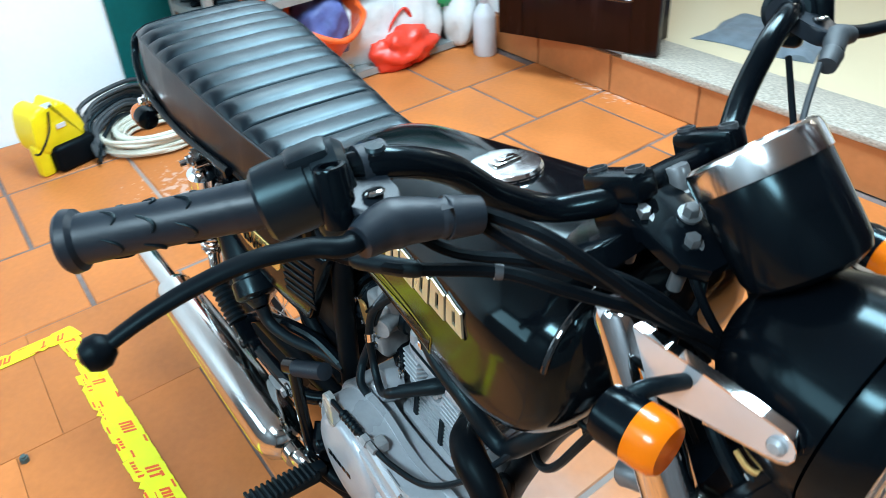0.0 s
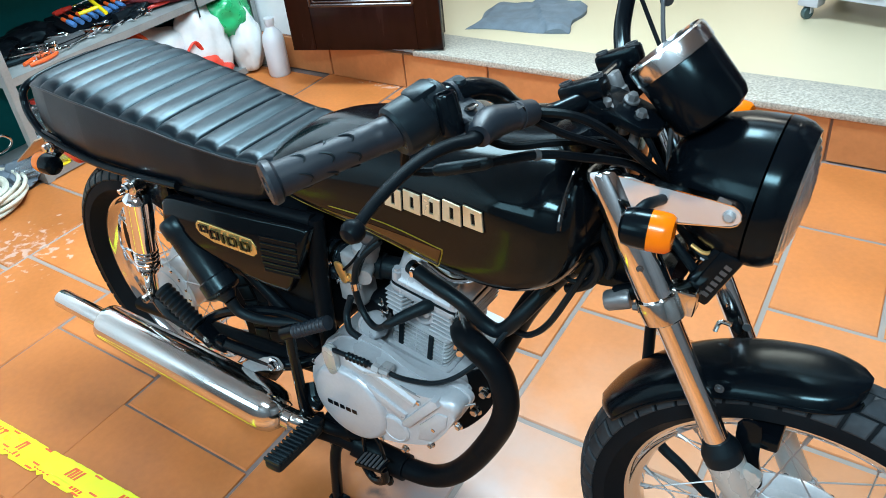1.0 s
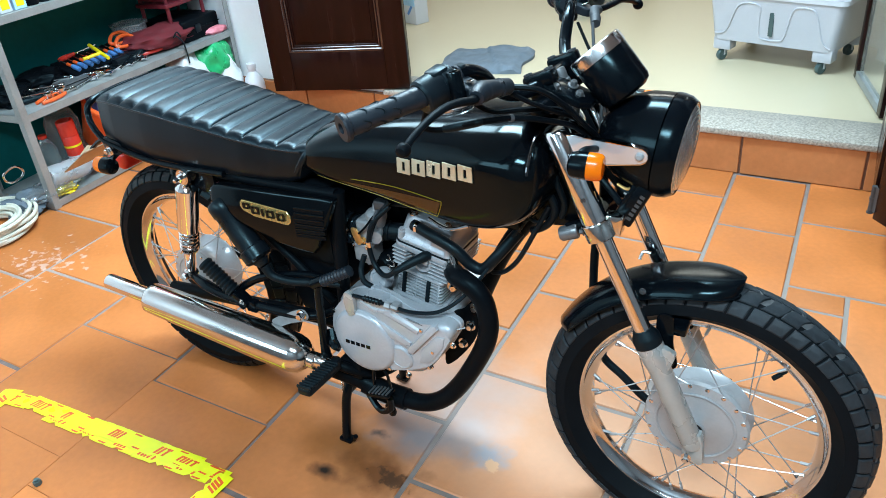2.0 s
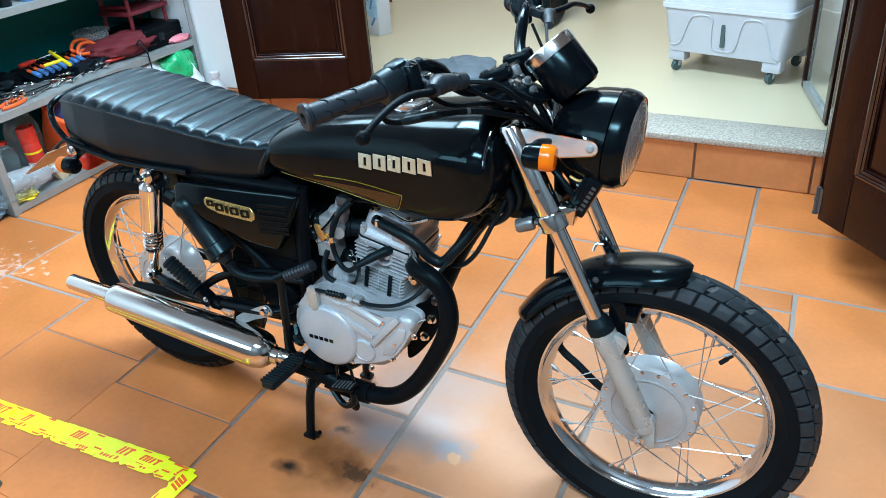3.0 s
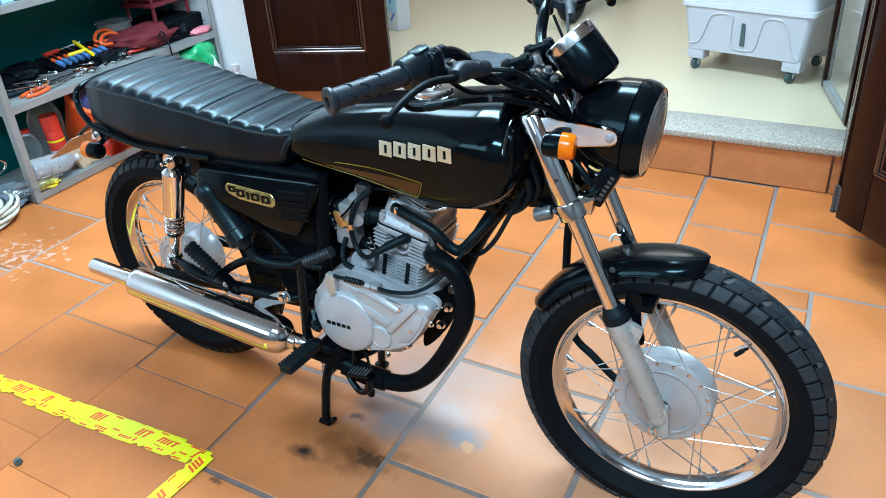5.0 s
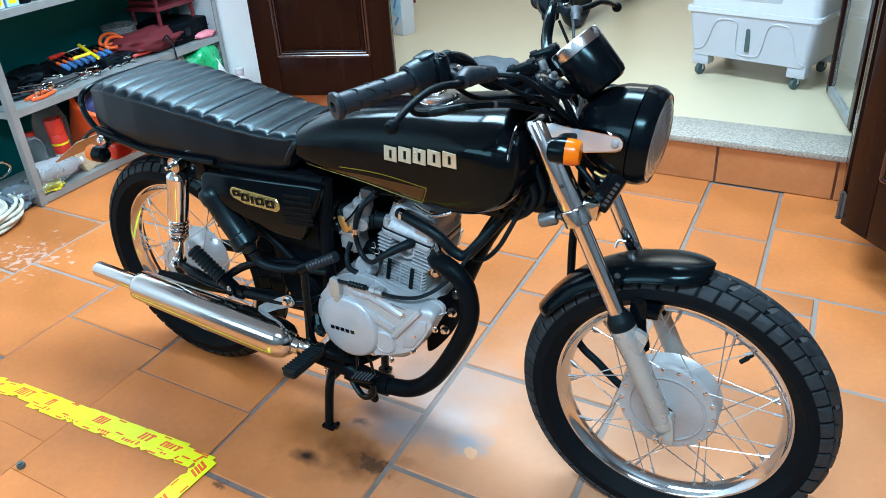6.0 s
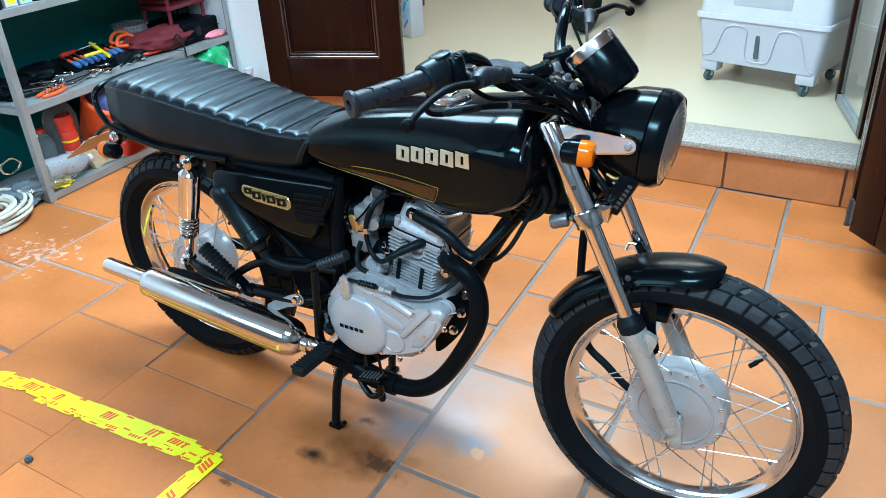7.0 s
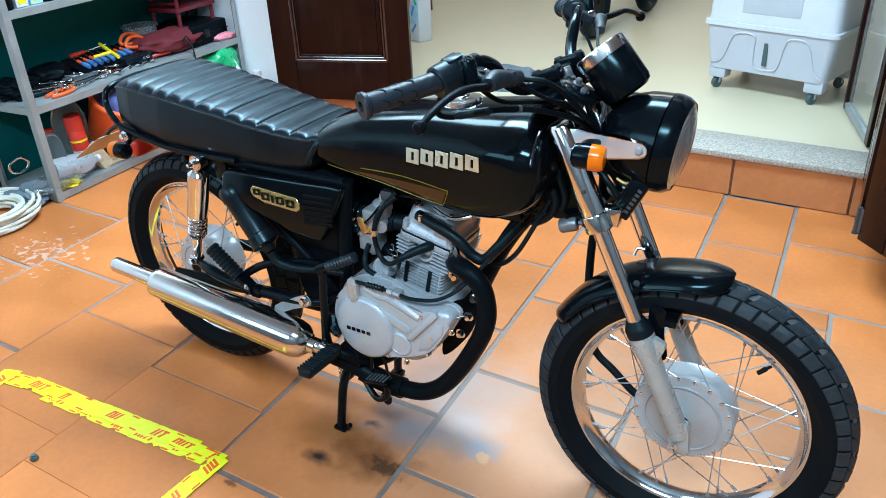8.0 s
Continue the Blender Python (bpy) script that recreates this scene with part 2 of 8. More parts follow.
M = dict(
    tile=with_marks(mat("terracotta_floor", (0.50, 0.155, 0.041), 0.43, var=0.22, scale=4, bump=0.12, grain=60, rand=0.13, rvar=0.14, ior=1.32), FLOOR_MARKS),
    riser=mat("terracotta_riser", (0.47, 0.175, 0.062), 0.42, var=0.24, scale=5, bump=0.15, grain=50, rand=0.12),
    grout=with_marks(mat("stained_grey_grout", (0.135, 0.098, 0.09), 0.8, var=0.75, scale=5, bump=0.4, grain=50), GROUT_MARKS),
    redgrout=mat("reddish_mortar", (0.25, 0.12, 0.075), 0.85, var=0.4, scale=9, bump=0.3, grain=60),
    granite=mat("speckled_granite", (0.37, 0.335, 0.285), 0.4, var=0.75, scale=110, bump=0.02, grain=260),
    cream=mat("cream_floor", (0.56, 0.472, 0.322), 0.34, var=0.03, scale=2.0, bump=0.0, grain=14, rvar=0.015),
    shutter=mat("dark_shutter", (0.10, 0.105, 0.11), 0.5, var=0.2, scale=4, bump=0.1, grain=50),
    wall=mat("white_paint", (0.84, 0.86, 0.88), 0.7, var=0.05, scale=3, bump=0.1, grain=70),
    # unseen ceiling, set dark to keep its reflection in the tank and seat low
    ceiling=mat("darkened_ceiling_paint", (0.30, 0.31, 0.32), 0.8, var=0.12, scale=3, bump=0.1, grain=60),
    green=mat("dark_green_board", (0.0, 0.088, 0.086), 0.65, var=0.25, scale=4, bump=0.06, grain=40, ior=1.25),
    wood=mat("varnished_dark_wood", (0.0135, 0.0036, 0.0026), 0.2, var=0.4, scale=5, bump=0.06, grain=60, stretch=(6, 6, 0.6), ior=1.24),
    woodgloss=mat("polished_wood_moulding", (0.025, 0.008, 0.006), 0.17, var=0.3, scale=8, bump=0.0, coat=0.8),
    gloss=mat("gloss_black_paint", (0.0018, 0.0024, 0.0034), 0.12, var=0.1, bump=0.0, rvar=0.03, ior=1.3),
    trimblack=mat("shiny_black_trim", (0.006, 0.007, 0.008), 0.09, var=0.1, bump=0.0, rvar=0.03, coat=1.0, ior=1.7),
    satin=mat("satin_black_paint", (0.002, 0.003, 0.0045), 0.19, var=0.2, bump=0.02, rvar=0.06, ior=1.26),
    matt=mat("matt_black_metal", (0.003, 0.004, 0.0055), 0.42, var=0.25, scale=20, bump=0.08, ior=1.15),
    grip=mat("worn_grip_rubber", (0.009, 0.014, 0.02), 0.46, var=0.25, scale=16, bump=0.1, grain=240, ior=1.38),
    plastic=mat("black_plastic", (0.005, 0.0075, 0.0105), 0.32, var=0.2, scale=20, bump=0.06, grain=300, ior=1.32),
    rubber=mat("black_rubber", (0.0035, 0.0055, 0.008), 0.46, var=0.25, scale=16, bump=0.12, grain=240, ior=1.3),
    dust=mat("dusty_grooves", (0.08, 0.082, 0.084), 0.85, var=0.4, scale=18, bump=0.2, grain=160),
    tyrewall=mat("tyre_sidewall_rubber", (0.0045, 0.0058, 0.0072), 0.6, var=0.25, scale=16, bump=0.12, grain=240, ior=1.14),
    tread=mat("dusty_tyre_tread", (0.020, 0.0245, 0.0285), 0.6, var=0.55, scale=18, bump=0.25, grain=160, ior=1.3),
    vinyl=mat("black_vinyl", (0.002, 0.0038, 0.0062), 0.34, var=0.2, scale=14, bump=0.12, grain=420, rvar=0.06, ior=1.4),
    piping=mat("dark_piping", (0.006, 0.009, 0.012), 0.35, bump=0.05),
    chrome=mat("chrome", (0.82, 0.82, 0.83), 0.07, 1.0, var=0.04, bump=0.0, rvar=0.03),
    steel=mat("polished_steel", (0.68, 0.67, 0.65), 0.13, 1.0, var=0.08, scale=6, bump=0.006, rvar=0.04, stretch=(1, 8, 8)),
    brushed=mat("brushed_aluminium", (0.41, 0.425, 0.415), 0.3, 0.4, var=0.12, scale=12, bump=0.05, grain=200),
    cast=mat("painted_cast_aluminium", (0.385, 0.405, 0.43), 0.33, 0.2, var=0.16, scale=10, bump=0.12, grain=180),
    fin=mat("bare_cast_aluminium", (0.37, 0.39, 0.41), 0.38, 0.25, var=0.25, scale=24, bump=0.2, grain=160),
    worn=mat("worn_grey_metal", (0.05, 0.055, 0.06), 0.4, 0.15, var=0.25, scale=20, bump=0.1),
    worngrey=mat("worn_zinc_cap", (0.15, 0.155, 0.16), 0.4, 0.5, var=0.25, scale=30, bump=0.15),
    dullalu=mat("dull_oxidised_alloy", (0.30, 0.305, 0.31), 0.45, 0.2, var=0.3, scale=30, bump=0.25, grain=160),
    alloy=mat("polished_rim", (0.74, 0.74, 0.75), 0.09, 1.0, var=0.06, bump=0.0, rvar=0.05),
    # brown stands in for the floor's reflection in the plate's metal back
    bronze=mat("floor_tinted_plate", (0.30, 0.165, 0.085), 0.4, 0.0, var=0.2, bump=0.05),
    gold=mat("gold_pinstripe", (0.24, 0.18, 0.012), 0.25, 0.3, var=0.1, bump=0.0),
    brown=mat("dark_brown_decal", (0.03, 0.013, 0.004), 0.12, coat=0.2, bump=0.0, rvar=0.02),
    badge=mat("gold_badge", (0.70, 0.50, 0.18), 0.25, 0.8, bump=0.02),
    letter=mat("pale_gold_emblem", (0.64, 0.585, 0.42), 0.28, 0.6, bump=0.0),
    spoke=mat("bright_spoke", (0.44, 0.44, 0.45), 0.3, 0.75, var=0.05, bump=0.0),
    bezel=mat("brushed_bezel", (0.88, 0.88, 0.88), 0.16, 1.0, var=0.05, bump=0.01, rvar=0.05),
    oldrubber=mat("faded_grey_rubber", (0.03, 0.035, 0.04), 0.6, var=0.2, bump=0.08),
    orange=mat("amber_lens", (0.90, 0.19, 0.004), 0.22, var=0.06, bump=0.0, clear=0.25, ior=1.4),
    red=mat("red_plastic", (0.62, 0.035, 0.02), 0.3, var=0.12, bump=0.03),
    brass=mat("brass", (0.75, 0.45, 0.16), 0.3, 0.8, bump=0.03),
    glass=mat("headlight_glass", (0.93, 0.95, 0.95), 0.04, var=0.0, bump=0.0, clear=1.0, rvar=0.01, ior=1.45),
    reflector=mat("lamp_reflector", (0.72, 0.74, 0.76), 0.16, 0.9, var=0.02, bump=0.0, rvar=0.02),
    lensglass=mat("ribbed_lens_glass", (0.90, 0.93, 0.94), 0.06, var=0.03, bump=0.0, clear=0.93, rvar=0.02, ior=1.4),
    hubpaint=mat("silver_painted_drum", (0.40, 0.395, 0.40), 0.36, 0.25, var=0.14, scale=14, bump=0.08, grain=180),
    dullchrome=mat("dulled_chrome", (0.68, 0.70, 0.73), 0.17, 0.6, var=0.06, bump=0.0, rvar=0.05),
    tape=mat("yellow_tape", (0.82, 0.80, 0.004), 0.35, var=0.1, scale=14, bump=0.15, grain=40),
    tape_red=mat("red_print", (0.80, 0.09, 0.01), 0.4, var=0.15, scale=40, bump=0.0),
    whiteplastic=mat("white_grey_plastic", (0.56, 0.57, 0.60), 0.4, var=0.04, bump=0.03),
    coolerpl=mat("pale_grey_plastic", (0.43, 0.425, 0.455), 0.42, var=0.05, bump=0.03),
    coolertop=mat("whitish_grey_plastic", (0.52, 0.52, 0.545), 0.4, var=0.05, bump=0.03),
    greyplastic=mat("grey_plastic", (0.42, 0.43, 0.46), 0.4, var=0.06, bump=0.03),
    castor=mat("dark_castor", (0.05, 0.085, 0.085), 0.4, var=0.2, bump=0.05),
    galv=mat("grey_painted_steel", (0.30, 0.315, 0.31), 0.45, 0.3, var=0.2, scale=12, bump=0.06),
    yellow=mat("yellow_plastic", (0.85, 0.66, 0.01), 0.35, var=0.08, bump=0.04),
    palesky=mat("pale_blue_print", (0.36, 0.60, 0.78), 0.4, var=0.25, scale=16, bump=0.0),
    hose=mat("cream_hose", (0.62, 0.60, 0.50), 0.5, var=0.15, scale=20, bump=0.05),
    cloth=mat("blue_grey_cloth", (0.12, 0.15, 0.18), 0.9, var=0.3, scale=20, bump=0.5, grain=300),
    redcloth=mat("dark_red_cloth", (0.125, 0.007, 0.012), 0.8, var=0.3, scale=18, bump=0.4, grain=220),
    pink=mat("pink_plastic", (0.72, 0.22, 0.26), 0.4, var=0.15, scale=18, bump=0.3, grain=40),
    maroon=mat("maroon_metal", (0.13, 0.012, 0.02), 0.4, var=0.2, bump=0.05),
    redbag=mat("red_plastic_bag", (0.75, 0.045, 0.02), 0.35, var=0.2, scale=14, bump=0.5, grain=30),
    greenbag=mat("green_plastic_bag", (0.02, 0.50, 0.18), 0.28, var=0.3, scale=16, bump=0.5, grain=40, clear=0.3),
    whitebag=mat("white_plastic_bag", (0.70, 0.72, 0.72), 0.35, var=0.12, scale=14, bump=0.5, grain=40),
    bluebag=mat("blue_printed_bag", (0.10, 0.13, 0.34), 0.5, var=0.4, scale=22, bump=0.3, grain=60),
    clearpl=mat("clear_plastic", (0.86, 0.90, 0.92), 0.12, var=0.05, bump=0.12, clear=0.9, ior=1.35),
    frosted=mat("frosted_plastic", (0.80, 0.83, 0.86), 0.3, var=0.08, bump=0.3, clear=0.7, ior=1.35),
    orangepl=mat("orange_plastic", (0.82, 0.11, 0.02), 0.35, var=0.1, bump=0.04),
    bluepl=mat("blue_handle", (0.08, 0.22, 0.50), 0.35, var=0.1, bump=0.03),
    pine=mat("bare_wood", (0.50, 0.38, 0.24), 0.65, var=0.3, scale=6, bump=0.2, grain=60, stretch=(1, 8, 8)),
    lamp=mat("lit_tube", (0.95, 0.98, 1.0), 0.4, var=0.0, bump=0.0, glow=6.0),
    mirrorglass=mat("tinted_glass", (0.75, 0.74, 0.68), 0.03, var=0.0, bump=0.0, clear=0.9, rvar=0.01, ior=1.9),
)
# reflections on the black finishes tinted blue-green to offset the floor's orange bounce
for finish in ("gloss", "satin", "matt", "plastic", "rubber"):
    M[finish].node_tree.nodes["Principled BSDF"].inputs["Specular Tint"].default_value = (0.62, 0.95, 1.0, 1)
M["vinyl"].node_tree.nodes["Principled BSDF"].inputs["Specular Tint"].default_value = (0.62, 0.9, 1.0, 1)


# ---------------------------------------------------------------- mesh helpers
def finish(name, bm, material, angle=35):
    me = bpy.data.meshes.new(name)
    bmesh.ops.recalc_face_normals(bm, faces=bm.faces)
    bm.to_mesh(me)
    bm.free()
    me.materials.append(M[material])
    me.polygons.foreach_set("use_smooth", [True] * len(me.polygons))
    me.set_sharp_from_angle(angle=radians(angle))
    return new(name, me)


def part(name, bm, material, parent, label="", angle=35):
    """Links a bmesh as one mesh object under a thing or a part (all built in world space)."""
    ob = finish(name, bm, material, angle)
    ob.parent = parent
    if parent.matrix_basis != Matrix.Identity(4):
        ob.matrix_parent_inverse = parent.matrix_basis.inverted()
    return tagged(ob, label)


def thing(name, label, category, at=(0, 0, 0), group="", kind=""):
    ob = new(name)
    ob.empty_display_size = 0.05
    ob.matrix_basis = Matrix.Translation(at)
    return tagged(ob, label, category, group, kind)


def solo(name, bm, material, label, category, group="", kind="", angle=35):
    return tagged(finish(name, bm, material, angle), label, category, group, kind)


def curve_points(pts, sub=6, closed=False):
    """Catmull-Rom through the points."""
    p = [Vector(q) for q in pts]
    if sub <= 1 or len(p) < 3:
        return p
    out, n = [], len(p)
    for i in range(n if closed else n - 1):
        a, b, c, d = (p[(i - 1) % n], p[i], p[(i + 1) % n], p[(i + 2) % n]) if closed else (
            p[max(i - 1, 0)], p[i], p[i + 1], p[min(i + 2, n - 1)])
        for k in range(sub):
            t = k / sub
            out.append(0.5 * (2 * b + (c - a) * t + (2 * a - 5 * b + 4 * c - d) * t * t + (3 * b - a - 3 * c + d) * t ** 3))
    if not closed:
        out.append(p[-1])
    return out


def rings_to_bm(rings, closed=False, caps=True):
    bm = bmesh.new()
    vs = [[bm.verts.new(v) for v in r] for r in rings]
    n = len(vs[0])
    for i in range(len(vs) if closed else len(vs) - 1):
        a, b = vs[i], vs[(i + 1) % len(vs)]
        for j in range(n):
            bm.faces.new((a[j], a[(j + 1) % n], b[(j + 1) % n], b[j]))
    if caps and not closed:
        bm.faces.new(vs[0][::-1])
        bm.faces.new(vs[-1])
    return bm


def tube(pts, r, n=10, sub=6, closed=False, flat=1.0):
    """A round bar along the points. r: one radius or one for each point."""
    p = curve_points(pts, sub, closed)
    m = len(p)
    if isinstance(r, (int, float)):
        rs = [r] * m
    else:
        k = len(r) - 1
        rs = [r[min(int(i * k / (m - 1)), k - 1)] * (1 - (i * k / (m - 1) - min(int(i * k / (m - 1)), k - 1)))
              + r[min(int(i * k / (m - 1)), k - 1) + 1] * (i * k / (m - 1) - min(int(i * k / (m - 1)), k - 1)) for i in range(m)]
    rings, up = [], None
    for i in range(m):
        a, b = (p[(i - 1) % m], p[(i + 1) % m]) if closed else (p[max(i - 1, 0)], p[min(i + 1, m - 1)])
        d = (b - a).normalized()
        if up is None:
            up = d.orthogonal().normalized() if flat == 1.0 else (Vector((0, 0, 1)) - d * d.z).normalized()
        up = (up - d * up.dot(d)).normalized()
        s = d.cross(up)
        rings.append([p[i] + rs[i] * (math.cos(t) * up * flat + math.sin(t) * s) for t in (2 * math.pi * j / n for j in range(n))])
    return rings_to_bm(rings, closed)


def along(p, d, up=(0, 0, 1)):
    """A pose at p whose local z runs along d and whose local x is level."""
    d = Vector(d).normalized()
    x = Vector(up).cross(d)
    x = x.normalized() if x.length > 1e-4 else Vector((1, 0, 0))
    return Matrix.Translation(p) @ Matrix((x, d.cross(x), d)).transposed().to_4x4()


def lathe(profile, m=Matrix(), n=32):
    """Turns (radius, height) pairs about local z."""
    rings = [[m @ Vector((max(r, 1e-4) * math.cos(2 * math.pi * j / n), max(r, 1e-4) * math.sin(2 * math.pi * j / n), h)) for j in range(n)]
             for r, h in profile]
    return rings_to_bm(rings)


def ring(profile, m=Matrix(), n=48):
    """Turns a closed (radius, height) outline about local z."""
    k = len(profile)
    rings = [[m @ Vector((r * math.cos(2 * math.pi * j / n), r * math.sin(2 * math.pi * j / n), h)) for r, h in profile] for j in range(n)]
    return rings_to_bm(rings, closed=True)


def box(size, m=Matrix(), bev=0.0, seg=2):
    bm = bmesh.new()
    bmesh.ops.create_cube(bm, size=1, matrix=Matrix.Diagonal((*size, 1)))
    if bev:
        bmesh.ops.bevel(bm, geom=bm.edges[:], offset=bev, segments=seg, affect="EDGES", profile=0.5)
    bm.transform(m)
    return bm


def span(lo, hi, bev=0.0, seg=2):
    """A box between two corners."""
    lo, hi = Vector(lo), Vector(hi)
    return box(hi - lo, Matrix.Translation((lo + hi) / 2), bev, seg)


def prism(poly, h0, h1, m=Matrix(), bev=0.0, seg=2):
    """Extrudes a flat outline from h0 to h1."""
    bm = bmesh.new()
    a = [bm.verts.new((x, y, h0)) for x, y in poly]
    b = [bm.verts.new((x, y, h1)) for x, y in poly]
    n = len(a)
    bm.faces.new(a[::-1])
    top = bm.faces.new(b)
    for i in range(n):
        bm.faces.new((a[i], a[(i + 1) % n], b[(i + 1) % n], b[i]))
    if bev:
        bmesh.ops.bevel(bm, geom=list(top.edges), offset=bev, segments=seg, affect="EDGES", profile=0.5)
    bm.transform(m)
    return bm


def join(*bms):
    out = bms[0]
    for b in bms[1:]:
        me = bpy.data.meshes.new("joined")
        b.to_mesh(me)
        b.free()
        out.from_mesh(me)
        bpy.data.meshes.remove(me)
    return out


def smooth_poly(pts, sub=4):
    return [(v.x, v.y) for v in curve_points([(x, y, 0) for x, y in pts], sub, True)]


def side(y):
    """Local x, y, z to bike's ahead, up and outwards on its right side."""
    return Matrix(((1, 0, 0, 0), (0, 0, -1, y), (0, 1, 0, 0), (0, 0, 0, 1)))


def lump(at, size, seed, crease=0.25, scale=3.0, sub=4):
    """A soft bag-like body of uneven outline."""
    bm = bmesh.new()
    bmesh.ops.create_icosphere(bm, subdivisions=sub, radius=1)
    for v in bm.verts:
        k = 1 + crease * noise.noise(v.co * scale + Vector((seed, 0, 0))) + 0.5 * crease * abs(noise.noise(v.co * scale * 2.7 + Vector((0, seed, 0))))
        v.co = Vector(v.co) * k
        v.co.z = max(v.co.z, -0.8)
    bm.transform(Matrix.Translation(at) @ Matrix.Diagonal((*size, 1)))
    return bm


def bolt(p, d, r=0.006, h=0.006, washer=True):
    """A six-sided bolt head on a washer, facing along d."""
    m = along(p, d)
    b = lathe([(0, 0), (r, 0), (r, h * 0.8), (r * 0.8, h), (0, h)], m, 6)
    return join(lathe([(0, -0.0015), (r * 1.5, -0.0015), (r * 1.5, 0.0008), (0, 0.0008)], m, 16), b) if washer else b


def rounded(w, d, r, n=6):
    out = []
    for cx, cy, a in ((w - r, d - r, 0), (-w + r, d - r, 90), (-w + r, -d + r, 180), (w - r, -d + r, 270)):
        out += [(cx + r * math.cos(radians(a + 90 * k / n)), cy + r * math.sin(radians(a + 90 * k / n))) for k in range(n + 1)]
    return out


# ---------------------------------------------------------------- the room
def structure(name, bm, material, label, category):
    return solo(name, bm, material, label, category, kind="structure")


STEP_Y, STEP_Z = 1.739, 0.170
XL, XR, YB, YF = -1.95, 3.6, -3.0, 5.2
floor = structure("floor", span((XL - 0.1, YB - 0.1, -0.15), (XR + 0.1, STEP_Y + 0.1, -0.004)), "grout", "terracotta tiled floor with grey grout joints", "floor")
step = structure("step", span((XL - 0.1, STEP_Y + 0.012, -0.15), (XR + 0.1, STEP_Y + 0.3, STEP_Z - 0.012)), "redgrout", "raised threshold faced with terracotta tiles", "step")
inner = structure("floor_inner_room", span((-2.5, 1.955, -0.1), (XR + 0.1, YF, STEP_Z + 0.012)), "cream", "smooth cream floor of the inner room", "floor")
structure("threshold", span((-0.67, STEP_Y - 0.012, STEP_Z - 0.012), (1.52, 1.955, STEP_Z + 0.014), 0.004), "granite", "speckled granite door sill on the step", "sill")
structure("wall_north", join(span((XL - 0.1, 1.765, STEP_Z - 0.012), (-0.67, 1.955, CEILING)), span((1.52, 1.765, STEP_Z - 0.012), (XR + 0.1, 1.955, CEILING)), span((-0.67, 1.765, 2.35), (1.52, 1.955, CEILING))), "wall", "white painted wall with a wide doorway", "wall")
structure("wall_west", span((XL - 0.6, YB - 0.1, -0.1), (XL, 1.765, CEILING)), "wall", "plain white painted wall", "wall")
structure("wall_east", join(*[span((XR, YB - 0.1 + 0.12 * k, -0.1), (XR + 0.45 - 0.02 * (k % 2), YB + 0.02 + 0.12 * k, CEILING)) for k in range(39)], span((XR, 1.68, -0.1), (XR + 0.45, YF, CEILING))), "shutter", "dark folding metal shutter", "wall")
# unseen south side, kept dark so the black paint reflects little
structure("wall_south", join(span((XL - 0.1, YB - 0.2, 1.4), (-1.8, YB, CEILING)), span((0.6, YB - 0.2, 1.4), (XR + 0.1, YB, CEILING)), span((-1.8, YB - 0.2, 1.4), (0.6, YB, 1.5)), span((-1.8, YB - 0.2, 2.6), (0.6, YB, CEILING))), "shutter", "dark metal panelled wall above a gate, assumed out of view", "wall")
# unseen window, added to house the south light
window = tagged(new("window_1"), "wide white-framed window above the gate, assumed out of view", "window", kind="structure")
part("window_frame", join(span((-1.8, YB - 0.12, 1.5), (0.6, YB - 0.06, 1.54)), span((-1.8, YB - 0.12, 2.56), (0.6, YB - 0.06, 2.6)), *[span((x, YB - 0.12, 1.54), (x + 0.04, YB - 0.06, 2.56)) for x in (-1.8, -1.01, -0.22, 0.56)]), "whiteplastic", window)
for x in (-1.76, -0.97, -0.18):
    part("pane", span((x, YB - 0.095, 1.54), (x + (0.75 if x < -0.5 else 0.74), YB - 0.089, 2.56)), "mirrorglass", window).visible_shadow = False
# assumed gate closes the unseen south side, dark for the same reflections
structure("gate", join(*[span((XL - 0.6, YB - 0.45 + 0.02 * (k % 2), -0.1 + 0.1 * k), (XR + 0.45, YB, 0.0 + 0.1 * k)) for k in range(15)]), "shutter", "dark ribbed metal gate, assumed out of view", "gate")
structure("wall_inner_west", span((-2.7, 1.955, -0.1), (-2.5, YF, CEILING)), "wall", "plain painted wall of the inner room", "wall")
structure("wall_inner_north", span((-2.7, YF, -0.1), (XR + 0.2, YF + 0.2, CEILING)), "wall", "plain painted wall of the inner room", "wall")
# assumed ceiling, darkened to shape the reflections
structure("ceiling", span((-2.7, YB - 0.2, CEILING), (XR + 0.2, YF + 0.2, CEILING + 0.15)), "ceiling", "plain grey ceiling, assumed out of view", "ceiling")

# bodies for the assumed lamps, out of view
for fx, fy, turn, watts in FITTINGS + [(*INNER, 0, 0)]:
    m = pose(fx, fy, CEILING, 0, 0, turn)
    lampfit = thing("assumed_ceiling_light", "flat white ceiling light panel, lit, assumed out of view", "ceiling light", (fx, fy, CEILING), "ceiling lights")
    part("light_frame", join(*[box(sz, m @ Matrix.Translation(at_), 0.004) for sz, at_ in (((1.24, 0.04, 0.045), (0, 0.3, -0.0225)), ((1.24, 0.04, 0.045), (0, -0.3, -0.0225)), ((0.04, 0.56, 0.045), (0.6, 0, -0.0225)), ((0.04, 0.56, 0.045), (-0.6, 0, -0.0225)))]), "whiteplastic", lampfit)
    part("diffuser", box((1.16, 0.56, 0.008), m @ Matrix.Translation((0, 0, -0.034)), 0.0), "lamp", lampfit)

